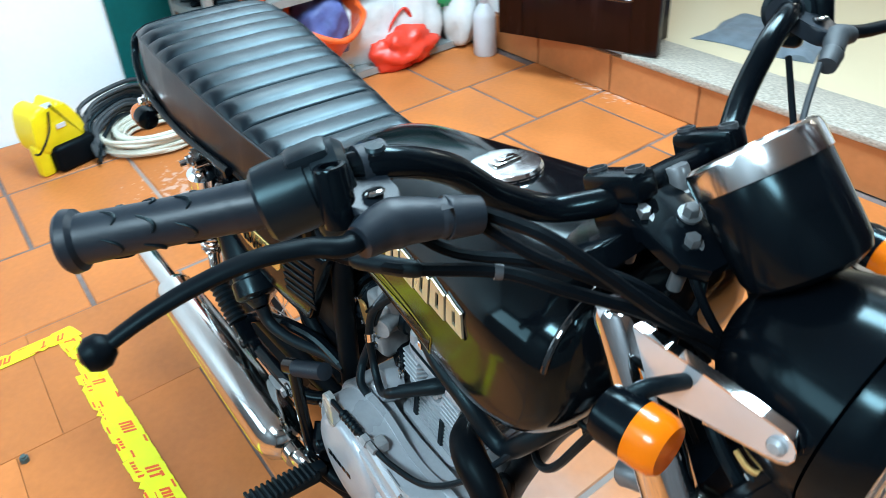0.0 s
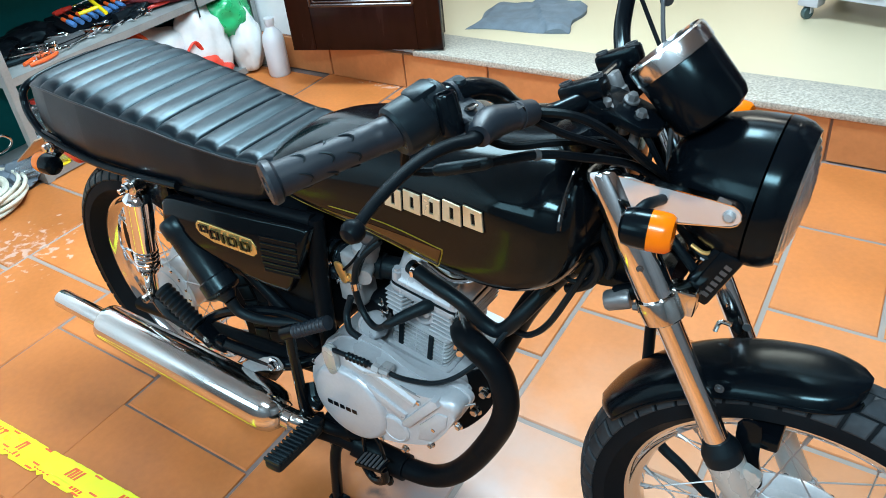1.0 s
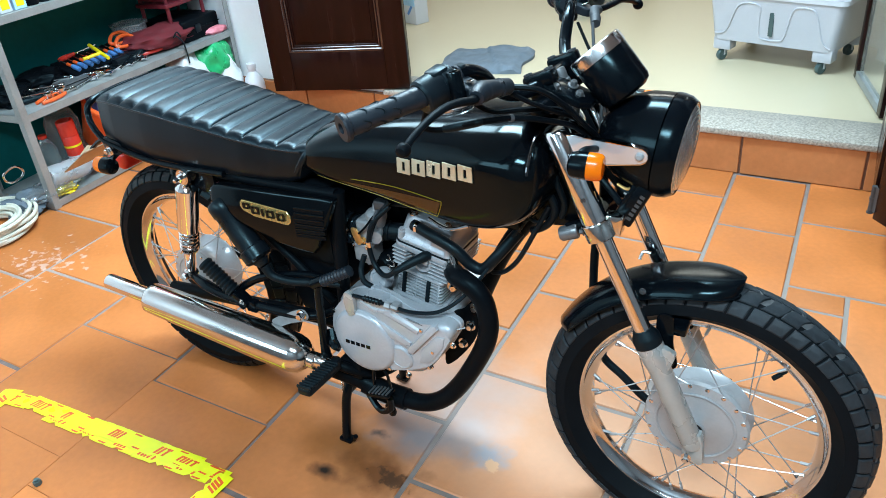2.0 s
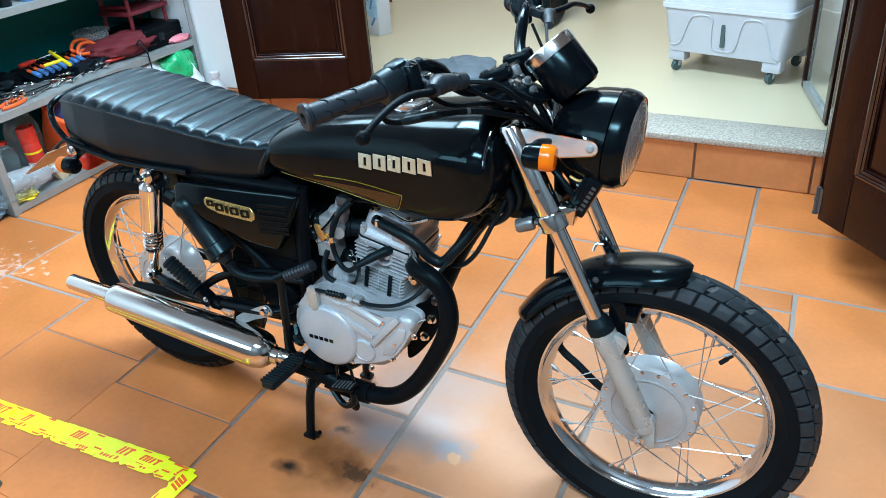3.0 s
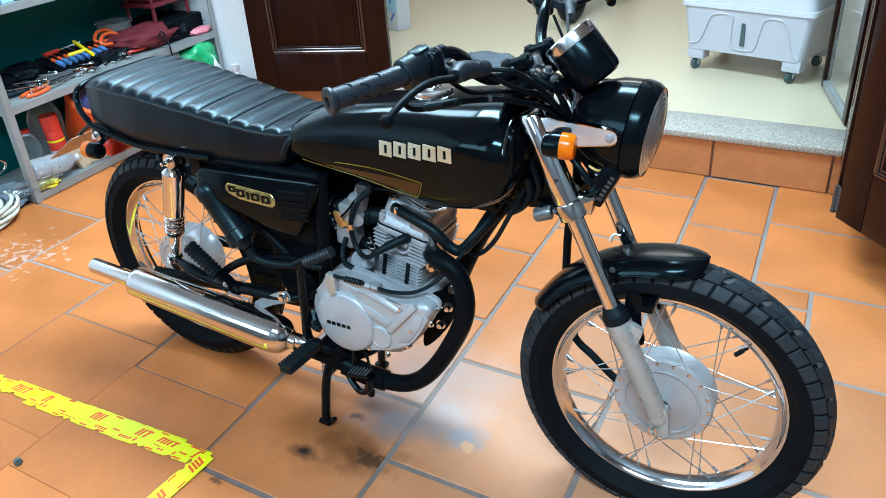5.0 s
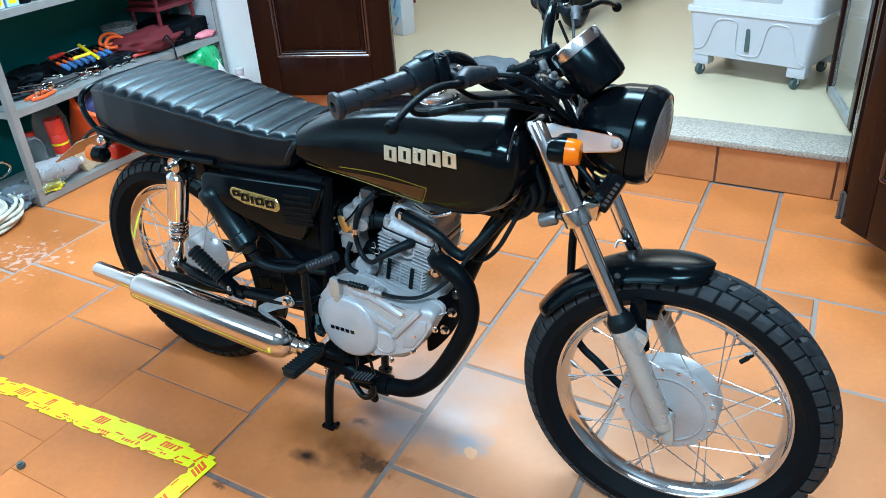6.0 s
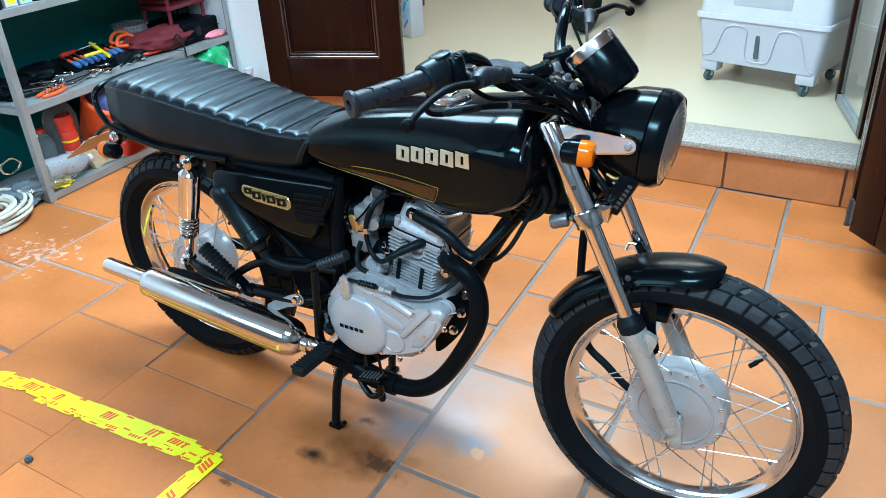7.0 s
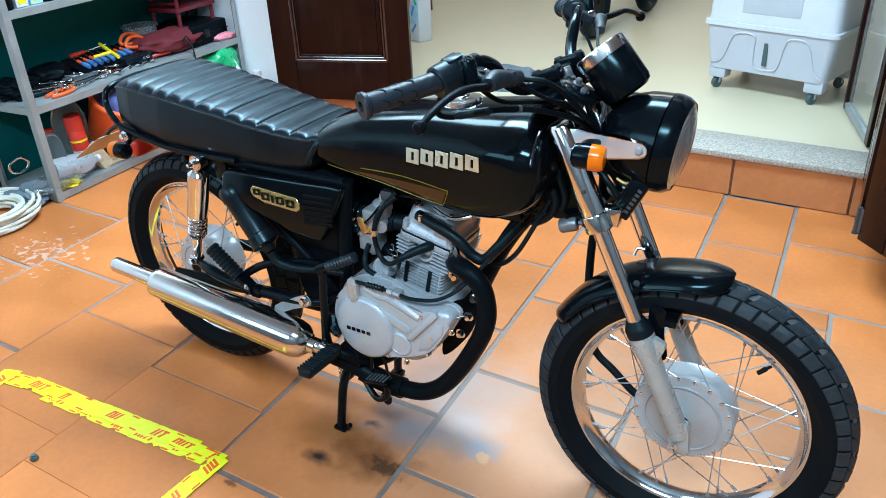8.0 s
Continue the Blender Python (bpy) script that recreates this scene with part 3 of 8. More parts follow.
# double doors ------------------------------------------------------------------


def door_leaf(name, a, b, z0, z1, label):
    """A panelled leaf from hinge point a to its free edge b."""
    a, b = Vector((*a, 0)), Vector((*b, 0))
    d = (b - a).normalized()
    w = (b - a).length
    n = Vector((-d.y, d.x, 0))
    m = Matrix.Translation(a) @ Matrix((d, n, Vector((0, 0, 1)))).transposed().to_4x4()
    leaf = tagged(new(name), label, "door", kind="structure")
    leaf.matrix_basis = Matrix.Translation((a.x, a.y, z0))
    t = 0.038
    def piece(nm, x0, x1, h0, h1, y0, y1, bev, material="wood"):
        bm = span((x0, y0, h0), (x1, y1, h1), bev)
        bm.transform(m)
        return part(nm, bm, material, leaf)
    st = 0.11
    piece("stile", 0, st, z0, z1, -t / 2, t / 2, 0.003)
    piece("stile", w - st, w, z0, z1, -t / 2, t / 2, 0.003)
    piece("rail", st, w - st, z0, z0 + 0.19, -t / 2 + 0.001, t / 2 - 0.001, 0.003)
    piece("rail", st, w - st, z1 - 0.15, z1, -t / 2 + 0.001, t / 2 - 0.001, 0.003)
    mid = z0 + 0.85
    piece("rail", st, w - st, mid, mid + 0.14, -t / 2 + 0.001, t / 2 - 0.001, 0.003)
    for h0, h1 in ((z0 + 0.19, mid), (mid + 0.14, z1 - 0.15)):
        piece("panel", st, w - st, h0, h1, -0.009, 0.009, 0.002)
        piece("raised_field", st + 0.045, w - st - 0.045, h0 + 0.045, h1 - 0.045, -0.015, 0.015, 0.006)
        for s in (-1, 1):
            for k, (off, r) in enumerate(((0.004, 0.008), (0.019, 0.0045), (0.03, 0.003))):
                pts = [(st + off, s * 0.012, h0 + off), (w - st - off, s * 0.012, h0 + off), (w - st - off, s * 0.012, h1 - off), (st + off, s * 0.012, h1 - off)]
                q = [m @ Vector(p) for p in pts]
                part("moulding", join(*[tube([q[i], q[(i + 1) % 4]], r, 10, 1) for i in range(4)]), "woodgloss" if k < 2 else "wood", leaf)
    return leaf


ZD = STEP_Z + 0.02
door_leaf("door_1", (-0.54, 1.785), (-1.19, 1.553), ZD, 2.33, "dark varnished panelled wooden door leaf, standing open")
door_leaf("door_2", (1.475, 1.74), (1.50, 1.19), ZD, 2.33, "dark varnished panelled wooden folding door leaf, standing open")
leaf = door_leaf("door_3", (1.505, 1.165), (1.89, 0.755), ZD, 2.33, "dark varnished panelled wooden folding door leaf, standing open")
for z in (0.25, 1.1, 2.1):
    part("hinge", join(tube([(1.482, 1.165, z - 0.04), (1.482, 1.165, z + 0.04)], 0.0075, 10, 1), tube([(1.482, 1.165, z - 0.048), (1.482, 1.165, z - 0.042)], 0.0095, 10, 1), tube([(1.482, 1.165, z - 0.004), (1.482, 1.165, z + 0.004)], 0.0092, 10, 1),
                       box((0.03, 0.003, 0.08), Matrix.Translation((1.497, 1.148, z)) @ Matrix.Rotation(radians(-46), 4, "Z"), 0.001, 1)), "worn", leaf)
structure("door_frame", join(span((-0.67, 1.76, ZD), (-0.65, 1.96, 2.35), 0.004), span((1.475, 1.765, ZD), (1.52, 1.96, 2.35), 0.004), span((-0.65, 1.76, 2.30), (1.475, 1.96, 2.35), 0.004)), "wood", "dark varnished wooden door frame", "door frame")
glassdoor = tagged(new("door_4"), "inner glazed door leaf in a dark frame with a metal bottom rail, standing open", "door", kind="structure")
ga, gb = Vector((1.455, 1.99, 0)), Vector((1.315, 2.47, 0))
gd = (gb - ga).normalized()
glassdoor.matrix_basis = Matrix.Translation(ga)
gM = Matrix.Translation(ga) @ Matrix((gd, Vector((-gd.y, gd.x, 0)), Vector((0, 0, 1)))).transposed().to_4x4()
gw = (gb - ga).length
for nm, lo, hi, mt in (("stile", (0, -0.018, ZD), (0.05, 0.018, 2.2), "wood"), ("stile", (gw - 0.035, -0.018, ZD), (gw, 0.018, 2.2), "wood"), ("top_rail", (0.05, -0.018, 2.14), (gw - 0.035, 0.018, 2.2), "wood"),
                       ("bottom_rail", (0.05, -0.018, ZD), (gw - 0.035, 0.018, ZD + 0.035), "galv"), ("pane", (0.05, -0.004, ZD + 0.035), (gw - 0.035, 0.004, 2.14), "mirrorglass")):
    bm = span(lo, hi, 0.002 if nm != "pane" else 0)
    bm.transform(gM)
    ob = part(nm, bm, mt, glassdoor)
    if nm == "pane":
        ob.visible_shadow = False

# shelf unit ------------------------------------------------------------------
SH = Matrix.Translation((-1.515, 0.44, 0)) @ Matrix.Rotation(radians(4.5), 4, "Z")  # local x: towards the room, y: along the front
shelf = thing("shelf_unit", "grey steel angle shelf unit full of tools and clutter", "shelf", (-1.5, 0.425, 0))


def sh(bm):
    bm.transform(SH)
    return bm


W, D = 1.315, 0.36
LEVELS = [0.035, 0.418, 0.80, 1.18]
for x, y in ((0, 0), (-D, 0), (0, W), (-D, W)):
    part("leg", sh(join(span((x - (0.03 if x == 0 else 0), y - 0.0015 * 1, 0), (x + (0 if x == 0 else 0.03), y + 0.0015, 1.3)), span((x - 0.0015, y if y == 0 else y - 0.03, 0), (x + 0.0015, y + 0.03 if y == 0 else y, 1.3)))), "galv", shelf, "grey angle steel leg")
for z in LEVELS:
    part("shelf_board", sh(join(span((-D, 0.002, z - 0.003), (0, W - 0.002, z)), span((-0.002, 0.002, z - 0.03), (0.001, W - 0.002, z)), span((-D, 0.002, z - 0.03), (-D + 0.002, W - 0.002, z)),
                                span((-D, 0.001, z - 0.03), (0, 0.003, z)), span((-D, W - 0.003, z - 0.03), (0, W - 0.001, z)))), "galv", shelf, "grey steel shelf board")
structure("back_board", span((XL, 0.18, 0.0), (XL + 0.02, 1.76, 1.4)), "green", "dark green board on the wall behind the shelf", "board")


def at(x, y, z=0.0):
    """A place on the shelf unit: from its front edge inwards, along, and above the floor."""
    return SH @ Vector((-x, y, z))


Z1 = LEVELS[1] + 0.001
Z0 = LEVELS[0] + 0.001


def lying_tool(name, a, b, r, material, label, handle="", hl=0.4):
    """A slim tool from a to b with a gripped end."""
    a, b = Vector(a), Vector(b)
    t = thing(name, label, name.replace("_", " "), a, "tools on the shelf")
    part("shaft", tube([a, b], r * 0.45, 8, 1), "chrome", t)
    part("handle", tube([a, a.lerp(b, hl * 0.3), a.lerp(b, hl * 0.7), a.lerp(b, hl)], [r * 0.8, r, r * 0.85, r * 0.7], 10, 4), handle or material, t)
    return t


def spanner(a, b, wdt=0.02):
    a, b = Vector(a), Vector(b)
    d = (b - a).normalized()
    s = Vector((-d.y, d.x, 0))
    t = thing("spanner", "chrome open-end spanner lying on the shelf", "spanner", a, "tools on the shelf")
    m = Matrix.Translation(a) @ Matrix((d, s, d.cross(s))).transposed().to_4x4()
    L = (b - a).length
    part("spanner_body", join(box((L, wdt * 0.45, 0.006), m @ Matrix.Translation((L / 2, 0, 0)), 0.002), prism(smooth_poly([(-wdt * 0.9, wdt * 0.7), (0.0, wdt * 0.75), (wdt * 0.6, 0), (0.0, -wdt * 0.75), (-wdt * 0.9, -wdt * 0.7), (-wdt * 0.3, 0)], 3), -0.004, 0.004, m, 0.001)), "chrome", t)
    part("spanner_ring", ring([(wdt * 0.55 + wdt * 0.22 * math.cos(q), 0.005 * math.sin(q)) for q in [k * math.pi / 4 for k in range(8)]], m @ Matrix.Translation((L, 0, 0)), 20), "chrome", t)


def pliers(p, turn, material, label, L=0.2):
    m = Matrix.Translation(p) @ Matrix.Rotation(turn, 4, "Z")
    t = thing("pliers", label, "pliers", p, "tools on the shelf")
    for s in (-1, 1):
        part("handle", tube([m @ Vector((0.0, s * 0.006, 0.008)), m @ Vector((-0.03, s * 0.022, 0.008)), m @ Vector((-0.09, s * 0.028, 0.008)), m @ Vector((-0.14, s * 0.016, 0.008))], [0.005, 0.008, 0.0085, 0.007], 10, 5), material, t)
    part("jaw", join(lathe([(0, -0.006), (0.014, -0.006), (0.014, 0.006), (0, 0.006)], m @ Matrix.Translation((0.006, 0, 0.008)), 16), prism([(0.01, 0.013), (0.06, 0.004), (0.06, -0.004), (0.01, -0.013)], -0.006, 0.006, m @ Matrix.Translation((0, 0, 0.008)), 0.001)), "steel", t)


# tool roll with a row of drivers
roll = thing("tool_tray", "black tray with a row of orange and blue handled drivers", "tool tray", at(0.2, 0.4, Z1))
tray = box((0.16, 0.34, 0.012), SH @ Matrix.Translation((-0.2, 0.57, Z1 + 0.05)) @ Matrix.Rotation(radians(17), 4, "Y"), 0.004)
part("tray", tray, "matt", roll)
part("tray_rest", sh(span((-0.28, 0.42, Z1), (-0.2, 0.73, Z1 + 0.046), 0.01)), "matt", roll)
for k in range(8):
    m = SH @ Matrix.Translation((-0.2, 0.44 + 0.036 * k, Z1 + 0.05)) @ Matrix.Rotation(radians(17), 4, "Y")
    part("driver_handle", tube([m @ Vector((0.012, 0, 0.016)), m @ Vector((0.03, 0, 0.017)), m @ Vector((0.058, 0, 0.016))], [0.008, 0.0115, 0.010], 10, 4), "bluepl", roll)
    part("driver_collar", tube([m @ Vector((-0.016, 0, 0.016)), m @ Vector((0.012, 0, 0.016))], 0.0075, 10, 1), "orangepl", roll)
    part("driver_shaft", tube([m @ Vector((-0.075, 0, 0.014)), m @ Vector((-0.02, 0, 0.015))], 0.003, 8, 1), "steel", roll)
lying_tool("screwdriver", at(0.255, 0.44, Z1 + 0.085), at(0.27, 0.66, Z1 + 0.09), 0.012, "red", "red handled screwdriver lying on the tool tray", "red", 0.4)
tk = thing("t_handle_wrench", "yellow T-handle wrench lying over the tools", "wrench", at(0.12, 0.52, Z1))
part("wrench_bar", tube([at(0.22, 0.59, Z1 + 0.112), at(0.03, 0.518, Z1 + 0.083)], 0.008, 10, 1), "yellow", tk)
part("wrench_stem", tube([at(0.098, 0.54, Z1 + 0.096), at(0.112, 0.505, Z1 + 0.092), at(0.128, 0.465, Z1 + 0.088)], 0.0075, 10, 3), "yellow", tk)
clp = thing("spring_clamp", "orange looped plastic handled snips", "snips", at(0.22, 0.66, Z1))
for off, rise in ((0.0, 0.0), (0.035, 0.012)):
    part("clamp_loop", tube([at(0.17 + off, 0.70, Z1 + 0.075 + rise), at(0.19 + off, 0.735, Z1 + 0.105 + rise), at(0.185 + off, 0.79, Z1 + 0.105 + rise), at(0.165 + off, 0.815, Z1 + 0.08 + rise), at(0.15 + off, 0.775, Z1 + 0.065 + rise)], 0.0085, 10, 6, True), "orangepl", clp)
part("clamp_blade", tube([at(0.17, 0.71, Z1 + 0.08), at(0.14, 0.66, Z1 + 0.01)], 0.006, 8, 1), "steel", clp)
torch = thing("torch", "long black torch lying on the shelf", "torch", at(0.1, 0.55, Z1))
part("torch_body", lathe([(0, 0), (0.017, 0), (0.018, 0.01), (0.018, 0.17), (0.024, 0.2), (0.026, 0.24), (0.022, 0.245), (0, 0.245)], along(at(0.1, 0.60, Z1 + 0.03), SH.to_3x3() @ Vector((-0.1, 1, 0))), 24), "plastic", torch)
part("torch_lens", lathe([(0, 0), (0.021, 0), (0, 0.004)], along(at(0.1 + 0.0245, 0.60 + 0.245, Z1 + 0.03), SH.to_3x3() @ Vector((-0.1, 1, 0))), 24), "steel", torch)
pliers(at(0.06, 0.27, Z1), radians(100), "orangepl", "orange handled pliers near the shelf edge")
pliers(at(0.09, 0.90, Z1 + 0.01), radians(75), "red", "red handled pliers lying on the shelf")
pliers(at(0.24, 0.15, Z1), radians(60), "plastic", "black handled pliers lying on the shelf")
for k in range(9):
    y0 = 0.16 + 0.075 * k + random.uniform(-0.02, 0.02)
    x0 = random.uniform(0.03, 0.09)
    spanner(at(x0, y0, Z1 + 0.004 + 0.004 * (k % 3)), at(x0 + random.uniform(0.01, 0.1), y0 + random.uniform(0.12, 0.2), Z1 + 0.006 + 0.004 * (k % 3)), random.uniform(0.014, 0.024))
for k in range(5):
    y0 = 0.1 + 0.07 * k
    lying_tool("screwdriver", at(0.13 + 0.02 * k, y0, Z1 + 0.014), at(0.07 + 0.03 * k, y0 + 0.2, Z1 + 0.012), 0.013, "plastic", "black handled screwdriver lying on the shelf", "plastic", 0.45)
sockets = thing("ratchet", "chrome ratchet and sockets lying on the shelf", "ratchet", at(0.13, 0.25, Z1))
part("ratchet_head", lathe([(0, 0), (0.024, 0), (0.024, 0.02), (0.018, 0.026), (0, 0.026)], Matrix.Translation(at(0.13, 0.25, Z1)), 24), "chrome", sockets)
part("ratchet_arm", tube([at(0.13, 0.25, Z1 + 0.014), at(0.2, 0.36, Z1 + 0.016)], 0.008, 10, 1), "chrome", sockets)
for k in range(4):
    solo("socket", lathe([(0, 0), (0.013, 0), (0.013, 0.03), (0.008, 0.03), (0.008, 0.02), (0, 0.02)], Matrix.Translation(at(0.06 + 0.03 * (k % 2), 0.19 + 0.033 * k, Z1)), 14), "chrome", "small chrome wrench socket on the shelf", "socket", "sockets")
box1 = thing("socket_case", "worn grey socket case on the shelf", "case", at(0.15, 0.30, Z1))
part("case_body", sh(span((-0.17, 0.30, Z1), (-0.09, 0.44, Z1 + 0.03), 0.006)), "worngrey", box1)
part("case_lid_line", sh(span((-0.172, 0.298, Z1 + 0.018), (-0.088, 0.442, Z1 + 0.021))), "matt", box1)

solo("tool_pouch", lump(at(0.22, 0.12, Z1 + 0.03), (0.1, 0.09, 0.045), 13.0, 0.35, 2.4), "matt", "black cloth tool pouch on the shelf", "pouch")
solo("tool_pouch", lump(at(0.26, 0.30, Z1 + 0.03), (0.08, 0.12, 0.05), 17.0, 0.35, 2.4), "matt", "black cloth tool pouch on the shelf", "pouch")
solo("work_glove", lump(at(0.14, 0.70, Z1 + 0.02), (0.06, 0.1, 0.03), 19.0, 0.4, 2.6), "plastic", "black work glove lying on the shelf", "glove")
for k in range(10):
    y0 = 0.08 + 0.085 * k
    spanner(at(0.16 + 0.03 * (k % 4), y0, Z1 + 0.03 + 0.006 * (k % 3)), at(0.08 + 0.03 * (k % 3), y0 + 0.14, Z1 + 0.028), 0.016 + 0.002 * (k % 3))

# soft red bag, black case, clear tub, folding stool on the middle board
solo("cloth_bag", lump(at(0.15, 0.96, Z1 + 0.05), (0.105, 0.235, 0.058), 3.1, 0.3, 2.2), "redcloth", "crumpled dark red cloth bag on the shelf", "bag", angle=80)
case = thing("tool_case", "black hard plastic case on the shelf", "case", at(0.16, 1.13, Z1))
part("case_body", sh(span((-0.33, 1.02, Z1), (-0.05, 1.285, Z1 + 0.105), 0.012, 3)), "matt", case)
part("case_seam", sh(span((-0.332, 1.018, Z1 + 0.055), (-0.048, 1.287, Z1 + 0.059))), "satin", case)
part("case_latch", sh(span((-0.05, 1.1, Z1 + 0.035), (-0.044, 1.14, Z1 + 0.075), 0.002)), "plastic", case)
solo("pink_pouch", lump(at(0.045, 1.24, Z1 + 0.014), (0.035, 0.07, 0.02), 8.0, 0.25), "pink", "pink plastic pouch beside the case", "pouch", angle=80)
tub = thing("clear_tub", "clear plastic tub on the shelf", "tub", at(0.27, 0.86, Z1))
part("tub_body", lathe([(0.07, 0), (0.085, 0.13), (0.092, 0.132), (0.092, 0.138), (0.082, 0.138), (0.067, 0.003), (0, 0.003), (0, 0)], Matrix.Translation(at(0.26, 0.88, Z1)), 28), "clearpl", tub)
stool = thing("folding_rack", "maroon metal rack standing on the case", "rack", at(0.15, 1.08, Z1 + 0.106))
for y in (1.0, 1.24):
    for x in (0.1, 0.27):
        part("rack_leg", tube([at(x, y, Z1 + 0.106), at(x + 0.01, y + 0.01, Z1 + 0.36)], 0.01, 8, 1), "maroon", stool)
    part("rack_side", tube([at(0.1, y, Z1 + 0.22), at(0.27, y, Z1 + 0.22)], 0.009, 8, 1), "maroon", stool)
part("rack_top", sh(span((-0.29, 0.98, Z1 + 0.18), (-0.085, 1.26, Z1 + 0.2), 0.004)), "maroon", stool)
solo("strap_hook", join(tube([at(0.02, 0.93, Z1 + 0.07), at(-0.008, 0.945, Z1 + 0.03), at(-0.01, 0.95, Z1 - 0.07)], 0.008, 8, 4, flat=0.4), tube([at(0.03, 0.925, Z1 + 0.06), at(0.01, 0.935, Z1 + 0.085), at(0.0, 0.945, Z1 + 0.06)], 0.004, 8, 4)), "plastic", "black strap with a metal hook over the shelf edge", "strap")

# lower board
spray = thing("spray_can", "red and white spray can with a red cap", "spray can", at(0.07, 0.20, Z0))
sm = Matrix.Translation(at(0.12, 0.275, Z0)) @ Matrix.Rotation(radians(3), 4, "X") @ Matrix.Scale(1.13, 4)
part("can_body", lathe([(0, 0), (0.031, 0), (0.033, 0.004), (0.033, 0.09), (0.0, 0.09)], sm, 28), "whiteplastic", spray)
part("can_label", lathe([(0, 0.09), (0.0332, 0.09), (0.0332, 0.165), (0.03, 0.17), (0, 0.17)], sm, 28), "red", spray)
part("can_cap", lathe([(0, 0.17), (0.0335, 0.17), (0.0335, 0.225), (0.031, 0.23), (0, 0.23)], sm, 28), "red", spray)
for k in range(5):
    part("label_bar", lathe([(0.0331, 0.012 + 0.014 * k), (0.0337, 0.012 + 0.014 * k), (0.0337, 0.018 + 0.014 * k), (0.0331, 0.018 + 0.014 * k)], sm, 28), ("matt", "matt", "matt", "bluepl", "red", "bluepl", "red")[k], spray)
part("label_bar", lathe([(0.0334, 0.125), (0.0338, 0.125), (0.0338, 0.133), (0.0334, 0.133)], sm, 28), "yellow", spray)


def bottle(p, r, h, material, label, lean=0.0, cap="whiteplastic", turn=0.0):
    m = Matrix.Translation(p) @ Matrix.Rotation(turn, 4, "Z") @ Matrix.Rotation(lean, 4, "X") @ (Matrix.Translation((0, 0, 0)) if lean < 1 else Matrix.Translation((0, r, 0)))
    t = thing("bottle", label, "bottle", p, "bottles")
    part("bottle_body", lathe([(0, 0), (r * 0.85, 0), (r, h * 0.04), (r, h * 0.3), (r * 0.93, h * 0.36), (r, h * 0.42), (r, h * 0.65), (r * 0.75, h * 0.8), (r * 0.36, h * 0.9), (r * 0.36, h * 0.93), (0, h * 0.93)], m, 28), material, t)
    part("bottle_cap", lathe([(0, h * 0.93), (r * 0.42, h * 0.93), (r * 0.42, h), (0, h)], m, 20), cap, t)


bottle(at(0.24, 0.33, Z0), 0.075, 0.34, "clearpl", "clear ribbed plastic bottle standing on the lower board")
bottle(at(0.2, 0.19, Z0), 0.045, 0.21, "clearpl", "small clear bottle with a red cap", 0, "red")
bottle(at(0.035, 0.03, Z0 + 0.045), 0.047, 0.25, "frosted", "crushed pale plastic bottle lying on the lower board", radians(97), "whiteplastic", radians(186))
solo("plastic_bag", lump(at(0.05, 0.05, Z0 + 0.035), (0.055, 0.11, 0.036), 11.0, 0.4, 2.5), "clearpl", "crumpled clear plastic wrap on the lower board", "plastic bag", angle=80)
for k in range(4):
    solo("wood_offcut", box((0.022, 0.3, 0.012), SH @ Matrix.Translation((-0.04 - 0.028 * k, 0.46 + 0.02 * k, Z0 + 0.008 + 0.006 * (k % 2))) @ Matrix.Rotation(radians(4 * k - 6), 4, "Z"), 0.002, 1), "pine", "bare wooden offcut lying on the lower board", "wood offcut", "offcuts")
solo("wood_block", box((0.03, 0.06, 0.14), SH @ Matrix.Translation((-0.05, 0.30, Z0 + 0.062)) @ Matrix.Rotation(radians(28), 4, "X"), 0.003, 1), "pine", "pale wooden block leaning on the lower board", "wood block")
solo("yellow_rag", lump(at(0.04, 0.10, Z0 + 0.012), (0.04, 0.05, 0.016), 5.0, 0.5), "yellow", "small yellow scrap on the lower board", "rag")
basket = thing("basket", "orange plastic basket with a printed blue bag inside", "basket", at(0.12, 0.56, Z0))
bm_b = Matrix.Translation(at(0.20, 0.52, Z0 + 0.075)) @ Matrix.Rotation(radians(38), 4, "Y") @ Matrix.Scale(1.25, 4)
part("basket_body", lathe([(0.09, 0), (0.125, 0.21), (0.134, 0.213), (0.134, 0.222), (0.12, 0.222), (0.086, 0.005), (0, 0.005), (0, 0)], bm_b, 32), "orangepl", basket)
part("basket_handle", tube([bm_b @ Vector((0, -0.125, 0.21)), bm_b @ Vector((0.07, -0.11, 0.235)), bm_b @ Vector((0.145, 0, 0.24)), bm_b @ Vector((0.07, 0.11, 0.235)), bm_b @ Vector((0, 0.125, 0.21))], 0.012, 10, 6), "orangepl", basket)
solo("printed_bag", lump(at(0.10, 0.52, Z0 + 0.20), (0.11, 0.125, 0.14), 21.0, 0.3, 2.0), "bluebag", "blue printed bag stuffed in the basket", "bag", angle=80)
solo("red_bag", join(lump((-1.60, 1.30, 0.075), (0.10, 0.15, 0.09), 31.0, 0.45, 1.8), tube([(-1.62, 1.24, 0.12), (-1.60, 1.27, 0.2), (-1.59, 1.33, 0.25), (-1.59, 1.37, 0.17), (-1.58, 1.40, 0.08)], 0.012, 8, 6, flat=0.5)), "redbag", "knotted red plastic carrier bag on the floor", "carrier bag", angle=80)
solo("white_bag", lump((-1.72, 1.18, 0.17), (0.13, 0.24, 0.19), 41.0, 0.24, 1.3), "whitebag", "large crumpled white plastic bag under the shelf", "carrier bag", angle=80)
solo("white_bag", lump((-1.655, 1.42, 0.20), (0.09, 0.12, 0.2), 45.0, 0.26, 1.4), "whitebag", "crumpled white plastic bag by the wall", "carrier bag", angle=80)
